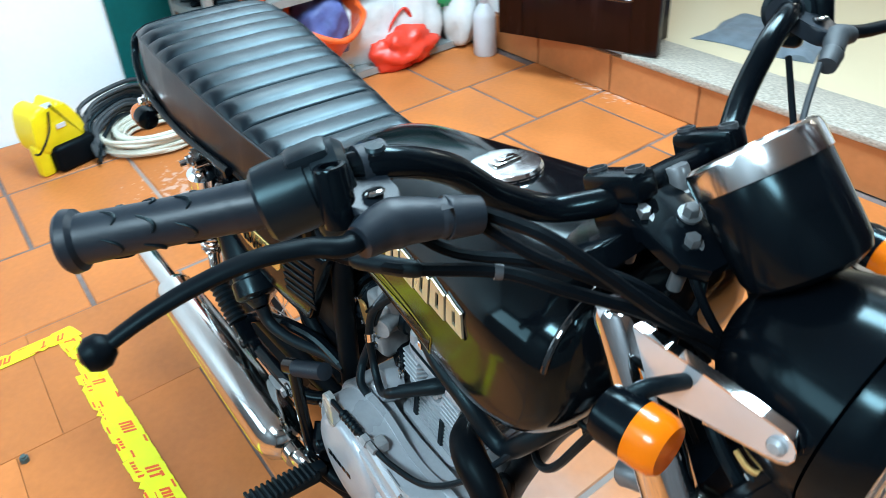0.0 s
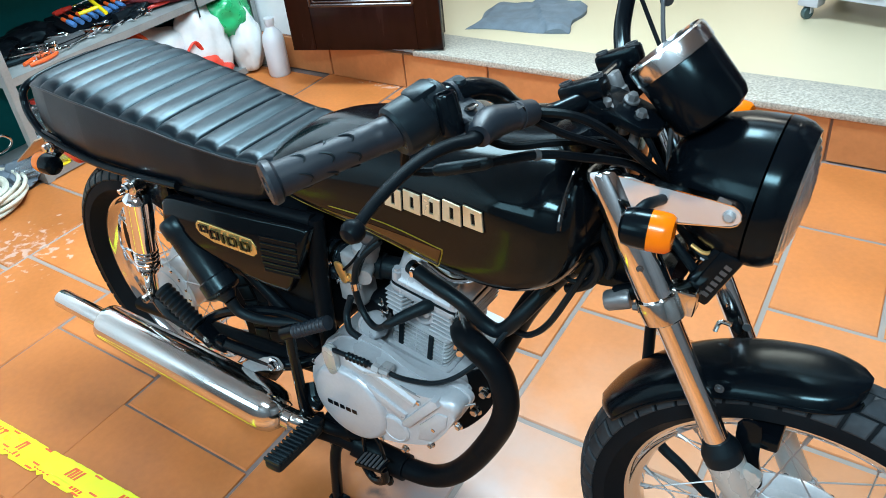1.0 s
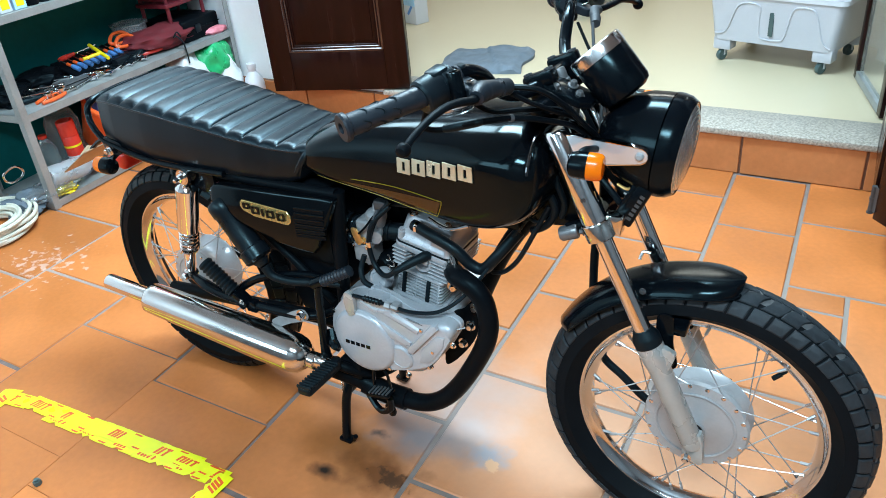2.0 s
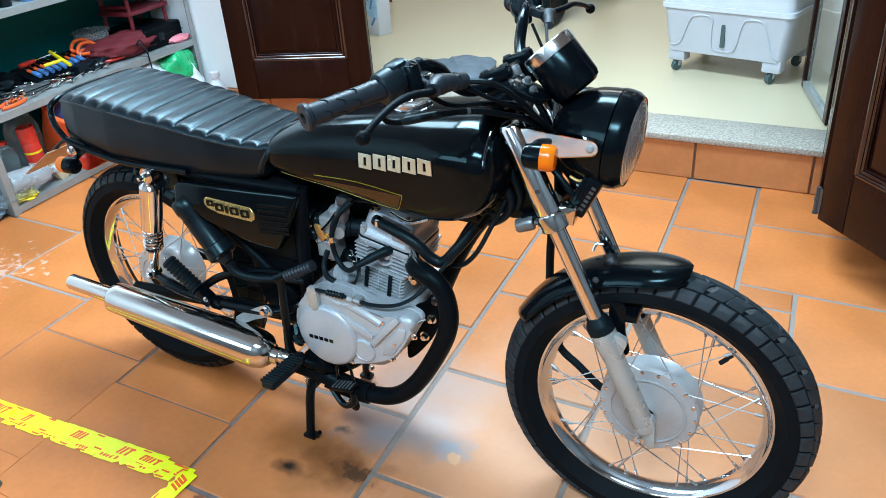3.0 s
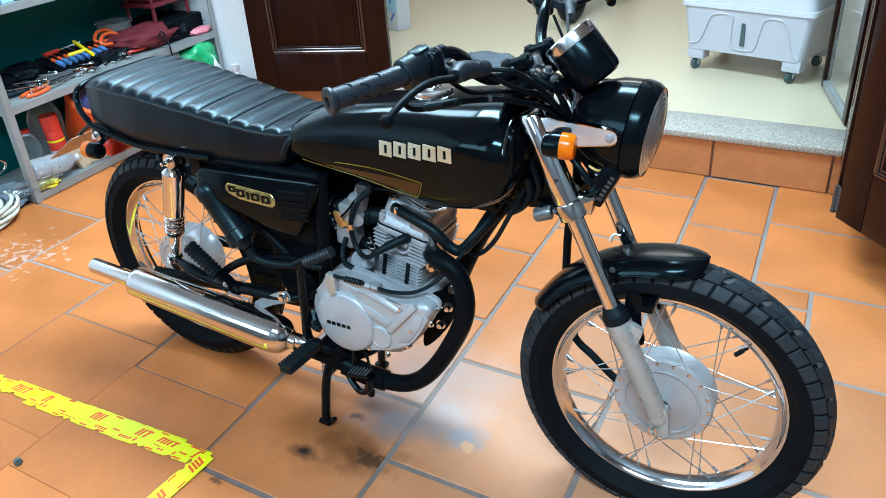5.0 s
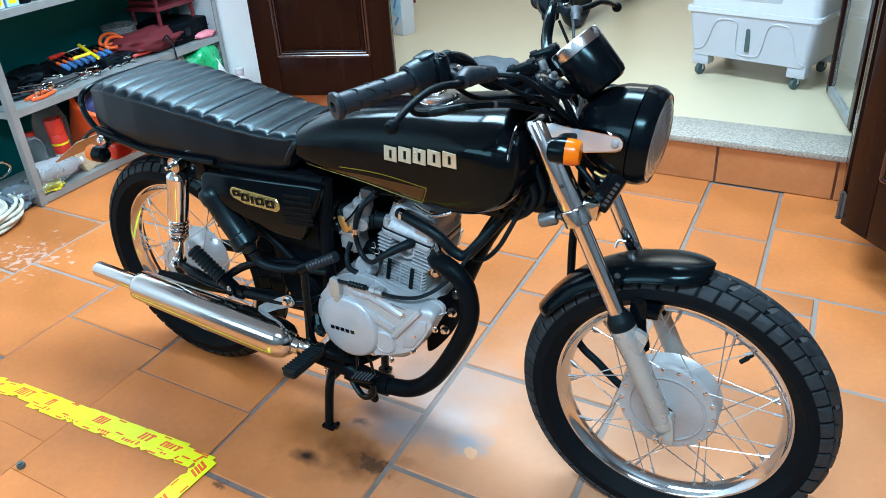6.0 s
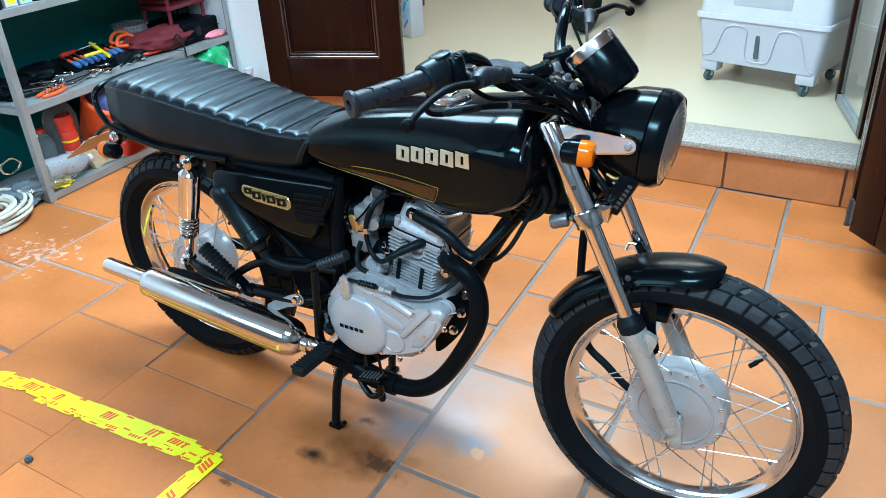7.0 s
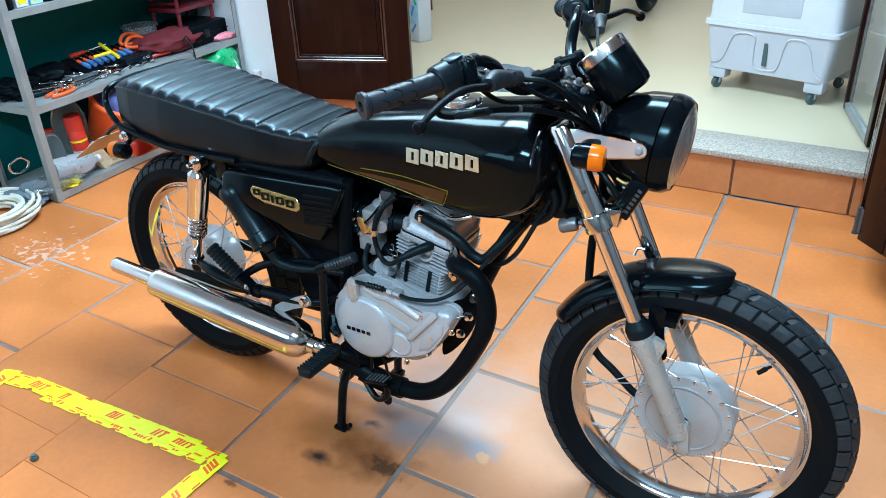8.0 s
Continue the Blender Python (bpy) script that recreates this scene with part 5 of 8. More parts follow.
    for q in (-1, 1):
        part("bore_ring", ring([(0.0205 + 0.0022 * math.cos(t), q * (h + 0.012) + 0.0022 * math.sin(t)) for t in [k * math.pi / 4 for k in range(8)]], m, 32), "dullalu", rim)
        part("hub_bead", ring([(hub_r - 0.0255 + 0.0026 * math.cos(t), q * (h - 0.0015) + 0.0026 * math.sin(t)) for t in [k * math.pi / 4 for k in range(8)]], m, 64), "hubpaint", rim)
    for s in (-1, 1):
        for k in range(18):
            b = lathe([(0, 0), (0.0044, 0), (0.0044, 0.0026), (0.0024, 0.0036), (0, 0.0036)],
                      m @ Matrix.Rotation(2 * math.pi * k / 18, 4, "Z") @ Matrix.Translation((hub_r - 0.0085, 0, -s * (h - 0.006))) @ (
                          Matrix.Rotation(math.pi, 4, "X") if s > 0 else Matrix()), 8)
            part("spoke_head", b, "chrome", rim)
            t0 = 2 * math.pi * (k + (0.25 if s > 0 else 0)) / 18
            t1 = t0 + (1 if k % 2 else -1) * 0.62 + 0.08
            p = m @ Vector(((hub_r - 0.007) * math.cos(t0), (hub_r - 0.007) * math.sin(t0), -s * (h - 0.0065)))
            q = m @ Vector(((RIM - 0.026) * math.cos(t1), (RIM - 0.026) * math.sin(t1), -s * 0.006))
            d = (q - p).normalized()
            part("spoke", join(tube([p, q], 0.00125, 6, 1), tube([q - d * 0.014, q + d * 0.002], 0.0031, 6, 1)), "spoke", rim)
    tv = radians(47)
    e = m @ Vector(((RIM - 0.03) * math.cos(tv), (RIM - 0.03) * math.sin(tv), 0))
    inward = (m.translation - e).normalized()
    part("valve", join(tube([e, e + inward * 0.022], 0.003, 8, 1), tube([e + inward * 0.012, e + inward * 0.03], 0.0048, 8, 1)), "rubber", rim)
    return rim


wheel("front_wheel", FRONT, STEER, 0.100, 0.034, "bright chrome spoked rim", 0.316, 0.047)
wheel("rear_wheel", REAR, Matrix(), 0.085, 0.05, "bright chrome spoked rim", 0.317, 0.047, "rubber")


# fork -------------------------------------------------------------
def fork_at(z, y):
    p = HEAD + Vector((0.062, 0, 0))
    return p + RAKE * ((z - p.z) / RAKE.z) + Vector((0, y, 0))


def fork_leg(s):
    y = s * 0.088
    lower = part("fork_slider", steered(lathe([(0.010, 0.008), (0.0185, 0.010), (0.0205, 0.018), (0.0205, 0.19),
                                               (0.0235, 0.205), (0.025, 0.235), (0.0235, 0.245), (0.012, 0.245)], along(fork_at(0.282, y), RAKE), 32)),
                 "brushed", bike, "satin silver fork slider")
    foot = fork_at(0.284, y)
    part("axle_clamp", steered(prism(smooth_poly([(-0.016, 0.03), (0.012, 0.04), (0.019, 0.0), (0.020, -0.026), (0.012, -0.03), (-0.012, -0.016), (-0.018, -0.002)]),
                                     -0.009, 0.009, side(0) @ Matrix.Translation((foot.x - 0.004, foot.z, -y)), 0.003)),
         "brushed", lower)
    part("pinch_bolt", steered(bolt(foot + Vector((-0.012, s * 0.016, -0.012)), (0, s, 0), 0.0065, 0.012)), "chrome", lower)
    part("dust_boot", steered(lathe([(0.017, -0.014), (0.0252, -0.014), (0.0255, 0.0), (0.0242, 0.005), (0.0195, 0.014), (0.0178, 0.019), (0.015, 0.019)],
                                    along(fork_at(0.512, y), RAKE), 32)), "rubber", lower, "black rubber dust boot")
    part("mount_lug", steered(prism(smooth_poly([(-0.014, -0.045), (-0.004, -0.04), (0.011, 0.0), (0.013, 0.014), (0.004, 0.02), (-0.012, 0.02)]), -0.006, 0.006,
                                    side(0) @ Matrix.Translation((fork_at(0.465, y).x + 0.02, 0.478, -y - s * 0.004)), 0.003)), "brushed", lower)
    part("fork_tube", steered(tube([fork_at(0.5, y), fork_at(0.73, y)], 0.0158, 28, 1)), "chrome", bike, "polished chrome fork tube")
    cover = part("fork_cover", steered(lathe([(0.017, 0.0), (0.0228, 0.001), (0.0228, 0.045), (0.0222, 0.05), (0.0222, 0.168), (0.018, 0.174)],
                                             along(fork_at(0.729, y), RAKE), 32)), "chrome", bike, "chrome fork cover")
    part("cover_slot", steered(bolt(fork_at(0.775, y) + Vector((0.006, s * 0.0215, 0)), (0.2, s, 0), 0.003, 0.002)), "worn", cover)
    part("top_nut", steered(lathe([(0.012, -0.02), (0.012, 0.0), (0.010, 0.003), (0, 0.003)], along(fork_at(0.932, y), RAKE), 20)), "satin", cover)


both(fork_leg)


def yoke(z, wide, thick, r, name, material, label):
    k = 0.088
    out = []
    for t in range(24):
        a = 2 * math.pi * t / 24
        yy = math.copysign(abs(math.sin(a)) ** 0.55, math.sin(a)) * (k + r)
        xx = math.cos(a) * r * (1.0 + 0.15 * (1 - abs(yy) / (k + r)))
        out.append((-xx - (0.03 * (1 - (yy / (k + r)) ** 2)), yy))
    frame_m = Matrix.Translation(fork_at(z, 0)) @ Matrix((RAKE.cross(Vector((0, 1, 0))) * -1, Vector((0, 1, 0)), RAKE)).transposed().to_4x4()
    return part(name, steered(prism(out, -thick / 2, thick / 2, frame_m, 0.004)), material, bike, label)


low = yoke(0.712, 0, 0.024, 0.022, "lower_triple_clamp", "satin", "lower fork clamp with bright collars")
top = yoke(0.925, 0, 0.02, 0.032, "top_triple_clamp", "satin", "black top fork clamp")
for s in (-1, 1):
    part("clamp_collar", steered(lathe([(0.016, -0.017), (0.0255, -0.017), (0.027, -0.015), (0.027, 0.013), (0.0255, 0.016), (0.016, 0.016)], along(fork_at(0.715, s * 0.088), RAKE), 40)), "steel", low)
    part("clamp_bolt", steered(bolt(fork_at(0.712, s * 0.088) + Vector((-0.026, s * 0.006, -0.004)), (-1, 0.3 * s, 0), 0.005, 0.008)), "worn", low)
    part("clamp_lug", steered(prism([(-0.02, 0.016), (0.013, 0.018), (0.016, 0.012), (0.012, -0.017), (-0.02, -0.017)], -0.013, 0.013, side(0) @ Matrix.Translation((1.122, 0.726, -s * 0.078)), 0.003)), "steel", low)
part("stem_nut", lathe([(0, -0.02), (0.0128, -0.02), (0.0128, -0.003), (0.0108, -0.001), (0.0108, 0.015), (0.0098, 0.018), (0, 0.018)], along((0.999, -0.002, 0.946), (-0.4, 0, 0.92)), 28), "worngrey", top)
part("gauge_plate", prism([(-0.05, -0.022), (-0.03, -0.03), (0.03, -0.028), (0.046, -0.012), (0.046, 0.03), (-0.05, 0.03)], -0.006, 0.006, Matrix.Translation((1.026, -0.036, 0.936)) @ Matrix.Rotation(radians(20), 4, "Y"), 0.003), "satin", top, "black gauge mounting plate")
for px, py, pz in ((1.010, -0.056, 0.947), (1.046, -0.042, 0.934), (1.028, -0.024, 0.944)):
    part("plate_bolt", bolt((px, py, pz), (0.33, -0.15, 0.93), 0.0062, 0.009), "worngrey", top)
    part("plate_boss", tube([(px - 0.002, py - 0.001, pz - 0.012), (px - 0.008, py - 0.003, pz - 0.042)], 0.0062, 12, 1), "worngrey", top)

# handlebar --------------------------------------------------------
BAR = [(0.985, 0.0, 0.952), (0.985, 0.055, 0.951), (0.957, 0.095, 0.944), (0.945, 0.14, 0.968), (0.944, 0.18, 1.003), (0.94, 0.22, 1.021), (0.928, 0.25, 1.02), (0.9075, 0.3, 1.0065), (0.848, 0.408, 0.994)]
bar_pts = [(x, -y, z) for x, y, z in BAR[:0:-1]] + [BAR[0]] + [LEFT @ (Vector(p) + Vector((dx, 0, 0))) for p, dx in zip(BAR[1:], (0, 0.016, 0.01, 0.004, 0, 0, 0, 0))]
handlebar = part("handlebar", level(tube(bar_pts, 0.0112, 16, 8)), "satin", bike, "satin black tubular handlebar")
for s in (-1, 1):
    HALF[0] = s
    base = Vector((0.985, s * 0.052, 0.953))
    m = Matrix.Translation(base) @ Matrix.Rotation(radians(-22), 4, "Y")
    part("bar_clamp", level(join(box((0.058, 0.026, 0.024), m @ Matrix.Translation((0, 0, 0.007)), 0.006), box((0.05, 0.026, 0.03), m @ Matrix.Translation((0, 0, -0.02)), 0.005))),
         "satin", handlebar, "black bar clamp")
    for k in (-1, 1):
        part("socket_bolt", level(lathe([(0, 0.0195), (0.0048, 0.0195), (0.0048, 0.0162), (0.0078, 0.0162), (0.0078, 0.0235), (0.0062, 0.0235), (0.0062, 0.0205), (0, 0.0205)],
                                          m @ Matrix.Translation((k * 0.02, 0, -0.002)), 12)), "worn", handlebar)
    a, b = Vector((0.9075, s * 0.3, 1.0065)), Vector((0.846, s * 0.414, 0.993))
    d = (b - a).normalized()
    L = (b - a).length
    m = along(a, d)
    prof = [(0.0113, -0.016), (0.0172, -0.016), (0.0175, -0.003)]
    prof += [(0.0165 + (0.0005 if k % 2 else 0.0), 0.0 + 0.0022 * k) for k in range(9)]
    prof += [(0.0162, 0.026), (0.0158, L * 0.5), (0.0168, L - 0.012), (0.0205, L - 0.009), (0.0215, L - 0.003), (0.0195, L), (0.0085, L), (0.0085, L - 0.012), (0, L - 0.012)]
    grip = part("grip", level(lathe(prof, m, 32)), "grip", handlebar, "black rubber grip with chevron pattern")
    for k in range(3):
        for q in range(5):
            z0 = 0.040 + k * 0.024
            t = q * 2 * math.pi / 5 + 0.6 * k
            pts = [(0.0163 * math.cos(t + f), 0.0163 * math.sin(t + f), z0 + 0.010 * (f + 0.35) + 0.004 * f * f * 9) for f in (-0.4, -0.15, 0.12, 0.4)]
            part("chevron", level(tube([m @ Vector(p) for p in pts], [0.0006, 0.0014, 0.0014, 0.0006], 6, 3)), "rubber", grip)
    # switch housing and lever perch
    e, f = Vector((0.9285, s * 0.243, 1.019)), Vector((0.9095, s * 0.293, 1.0055))
    dd = (f - e).normalized()
    hm = along((e + f) / 2, dd)
    sw = part("switch_housing", level(join(lathe([(0, -0.026), (0.02, -0.026), (0.0255, -0.021), (0.0258, -0.004), (0.0245, -0.003), (0.0245, 0.001), (0.0262, 0.002), (0.0265, 0.026), (0.0258, 0.034), (0.0225, 0.037), (0, 0.037)], hm, 36),
                                             box((0.036, 0.03, 0.03), hm @ Matrix.Translation((0.0, -0.02, -0.006)), 0.007, 3),
                                             box((0.026, 0.018, 0.03), hm @ Matrix.Translation((0.0, 0.019, -0.003)), 0.005, 2))),
              "plastic", handlebar, "black plastic switch housing")
    part("switch_button", level(lathe([(0, 0), (0.0075, 0), (0.0075, 0.012), (0.006, 0.014), (0, 0.014)], Matrix.Translation(e + Vector((-0.004, -0.012 * s, -0.004)) + Vector((0.012, 0, 0.006))), 16)), "plastic", sw)
    part("housing_screw", level(bolt((e + f) / 2 + Vector((0.022, 0, 0.014)), (0.7, 0, 0.7), 0.004, 0.003)), "matt", sw)
    pv = Vector((0.953, s * 0.247, 1.008))
    perch = part("lever_perch", level(join(prism(smooth_poly([(-0.032, -0.014), (0.012, -0.016), (0.02, 0.0), (0.012, 0.016), (-0.032, 0.012)]), -0.008, 0.007,
                                                   Matrix.Translation(pv + Vector((0.002, 0, 0))) @ Matrix.Rotation(radians(18), 4, "Y"), 0.003),
                                             lathe([(0.0113, -0.01), (0.0145, -0.01), (0.0145, 0.01), (0.0113, 0.01)], along((0.9315, s * 0.232, 1.0205), (0.1, -s, 0)), 20))),
                 "grip", handlebar, "dark grey metal lever perch")
    part("pivot_bolt", level(lathe([(0, 0), (0.0075, 0), (0.0075, 0.0015), (0.006, 0.0028), (0, 0.003)], along(pv + Vector((0.006, 0, 0.0075)), (-0.3, 0, 1)), 20)), "steel", perch)
    part("mirror_boss", level(lathe([(0, -0.02), (0.0115, -0.02), (0.0118, -0.014), (0.0112, 0.017), (0.010, 0.019), (0.0065, 0.019), (0.0065, 0.006), (0, 0.006)], along((0.9485, s * 0.268, 1.018), (-0.2, 0, 1)), 20)), "satin", perch)
    out = 1 if s > 0 else 0  # the left lever stands further off its grip
    ball = Vector((0.955 + 0.066 * out, s * 0.425, 0.981))
    part("lever", level(join(tube([pv + Vector((0.004, 0, -0.002)), pv + Vector((0.028, s * 0.03, -0.006)), (0.972 + 0.024 * out, s * 0.302, 1.005), (0.966 + 0.04 * out, s * 0.333, 1.007), (0.960 + 0.052 * out, s * 0.366, 1.001), (0.957 + 0.06 * out, s * 0.398, 0.992), ball],
                                    [0.009, 0.0085, 0.0078, 0.007, 0.0066, 0.006, 0.0055], 12, 8, flat=0.75),
                               lathe([(0, -0.0105), (0.006, -0.0085), (0.0102, -0.003), (0.0106, 0.003), (0.0075, 0.0085), (0, 0.0108)], along(ball, (0, s, -0.15)), 20))),
         "matt", perch, "black control lever with ball end")
    q = 1.0 if s < 0 else 0.72
    part("lever_boot", level(tube([pv + Vector((0.03, s * 0.026 * q, -0.006)), pv + Vector((0.026, 0.0, -0.005)), pv + Vector((0.035, -s * 0.03 * q, -0.009 / q)), pv + Vector((0.0355, -s * 0.033 * q, -0.0095 / q)), pv + Vector((0.04, -s * 0.055 * q, -0.014 / q))],
                                    [0.011 * q, 0.0165 * q, 0.0125 * q, 0.0145 * q, 0.0125 * q], 16, 6)), "grip" if s < 0 else "oldrubber", perch, "black rubber lever boot" if s < 0 else "faded grey rubber lever boot")

# cables from the controls to the steering head
HALF[0] = -1
CABLES = [
    [(0.985, -0.185, 0.990), (1.028, -0.166, 0.984), (1.056, -0.138, 0.955), (1.072, -0.095, 0.910), (1.08, -0.03, 0.85), (1.06, 0.0, 0.79)],
    [(0.985, -0.195, 0.990), (1.015, -0.165, 0.962), (1.04, -0.125, 0.935), (1.062, -0.075, 0.90), (1.06, -0.02, 0.82)],
    [(0.93, -0.235, 0.995), (0.962, -0.2, 0.955), (1.0, -0.155, 0.945), (1.045, -0.105, 0.93), (1.075, -0.05, 0.87), (1.09, 0.0, 0.78)],
    [(0.902, -0.272, 0.988), (0.882, -0.262, 0.945), (0.893, -0.246, 0.932), (0.925, -0.235, 0.938), (0.955, -0.22, 0.943), (0.986, -0.17, 0.935), (1.022, -0.14, 0.925), (1.06, -0.085, 0.895), (1.085, -0.02, 0.83)],
    [(0.974, 0.205, 0.985), (0.995, 0.16, 0.945), (1.03, 0.11, 0.9), (1.05, 0.05, 0.85), (1.06, 0.02, 0.78)],
    [(0.946, 0.2, 0.985), (1.0, 0.15, 0.93), (1.06, 0.1, 0.88), (1.075, 0.05, 0.83)],
    [(1.03, -0.03, 0.93), (1.06, -0.05, 0.91), (1.075, -0.03, 0.86), (1.07, 0.02, 0.81), (1.04, 0.03, 0.76)],
    [(1.046, -0.02, 0.925), (1.062, -0.045, 0.895), (1.052, -0.055, 0.85), (1.06, -0.05, 0.80), (1.07, -0.03, 0.74)],
]
for i, c in enumerate(CABLES):
    ob = part("cable", level(tube(c, (0.0042 if i % 3 else 0.005) * (1 if i < 4 else 0.75), 8, 8)), "matt" if i != 4 else "oldrubber", bike, "black control cable")
    if i == 3:
        part("adjuster_boot", tube([(0.903, -0.242, 0.9335), (0.912, -0.239, 0.9355), (0.952, -0.2215, 0.9425), (0.957, -0.217, 0.943)], [0.0045, 0.0072, 0.0068, 0.0045], 12, 4), "rubber", ob)
        part("cable_clip", lathe([(0.0045, -0.003), (0.0062, -0.003), (0.0062, 0.003), (0.0045, 0.003)], along((0.985, -0.171, 0.935), (0.5, 0.8, -0.15)), 14), "worn", ob)
        for k in range(14):
            t = k / 13
            p = Vector((0.998, -0.161, 0.9325)).lerp(Vector((1.034, -0.128, 0.918)), t)
            if k not in (5, 9):
                part("print_mark", level(box((0.0024, 0.0006, 0.0028 if k % 2 else 0.002), Matrix.Translation(p + Vector((-0.002, -0.0036, 0.0028))) @ Matrix.Rotation(0.5, 4, "Z"))), "whiteplastic", ob)

# instrument ----------------------------------------------------------
G = Vector((-0.65, 0.0, 0.76)).normalized()
gm = along(Vector((1.112, -0.012, 0.937)), G)
gauge = part("instrument", steered(lathe([(0, -0.009), (0.034, -0.009), (0.0425, -0.004), (0.0452, 0.004), (0.0465, 0.066), (0.0455, 0.068), (0, 0.068)], gm, 48)), "satin", bike, "black instrument pod with chrome bezel")
part("bezel", steered(lathe([(0.0455, 0.0655), (0.048, 0.067), (0.048, 0.082), (0.0468, 0.0865), (0.0435, 0.0885), (0.0425, 0.085), (0.0425, 0.07)], gm, 48)), "bezel", gauge, "chrome bezel")
part("dial", steered(lathe([(0, 0.07), (0.043, 0.07), (0.043, 0.0715), (0, 0.0715)], gm, 40)), "satin", gauge)
part("dial_glass", steered(lathe([(0, 0.0815), (0.0428, 0.0795), (0.0428, 0.0815), (0, 0.0835)], gm, 40)), "glass", gauge)
for k in range(11):
    t = radians(-130 + 26 * k)
    part("dial_mark", steered(box((0.0016, 0.007, 0.0006), gm @ Matrix.Rotation(t, 4, "Z") @ Matrix.Translation((0, 0.035, 0.072)))), "whiteplastic", gauge)
part("needle", steered(box((0.0016, 0.034, 0.0008), gm @ Matrix.Rotation(2.2, 4, "Z") @ Matrix.Translation((0, 0.014, 0.0735)))), "red", gauge)
part("instrument_bracket", steered(join(tube([(1.035, -0.03, 0.925), (1.06, -0.03, 0.922), (1.085, -0.02, 0.92)], 0.006, 8, 4), tube([(1.04, 0.03, 0.925), (1.07, 0.025, 0.922), (1.09, 0.01, 0.92)], 0.006, 8, 4),
                                        tube([(1.09, -0.015, 0.92), (1.095, -0.01, 0.86), (1.09, 0.0, 0.82)], 0.008, 8, 4))), "satin", gauge)

# headlight -----------------------------------------------------------
hd = Vector((1, 0, -0.13)).normalized()
hm = along(Vector((1.167, -0.005, 0.8495)), hd)
R = 0.0865
shell = [(0, -0.098), (0.02, -0.0965), (0.041, -0.089), (0.059, -0.073), (0.0725, -0.051), (0.082, -0.025), (R - 0.0015, -0.003), (R, 0.012), (R - 0.003, 0.0125)]
headlight = part("headlight", steered(lathe(shell, hm, 64)), "satin", bike, "black round headlight shell")
part("headlight_rim", steered(lathe([(R - 0.004, 0.0135), (R + 0.0012, 0.0145), (R + 0.0012, 0.024), (R - 0.001, 0.036), (R - 0.008, 0.0475), (R - 0.0125, 0.046), (R - 0.0125, 0.02)], hm, 64)), "satin", headlight)
dome = [((R - 0.012) * math.cos(0.5 * math.pi * k / 60), 0.0425 + 0.0165 * math.sin(0.5 * math.pi * k / 60)) for k in range(60)]
ridged = [(r, z + 0.0007 * math.sin(2 * math.pi * r / 0.0082) * (1 if r < R - 0.015 else 0)) for r, z in dome]
part("headlight_lens", steered(lathe(ridged + [(0, 0.059), (0, 0.0555)] + [(max(r - 0.003, 0.0005), z - 0.0035) for r, z in dome[::-6]], hm, 56)), "lensglass", headlight, "clear glass lens with ring-shaped ribs")
part("lens_ring", steered(ring([(R - 0.0115 + 0.0015 * math.cos(q), 0.0455 + 0.0015 * math.sin(q)) for q in [k * math.pi / 4 for k in range(8)]], hm, 64)), "chrome", headlight)
part("reflector", steered(lathe([(R - 0.015, 0.036), (0.06, 0.014), (0.035, -0.012), (0.012, -0.024), (0, -0.024), (0, -0.026), (0.036, -0.014), (0.061, 0.012), (R - 0.0135, 0.036)], hm, 48)), "reflector", headlight)
part("bulb", steered(lathe([(0, -0.02), (0.008, -0.02), (0.009, 0.0), (0.006, 0.012), (0, 0.014)], hm, 20)), "whiteplastic", headlight)


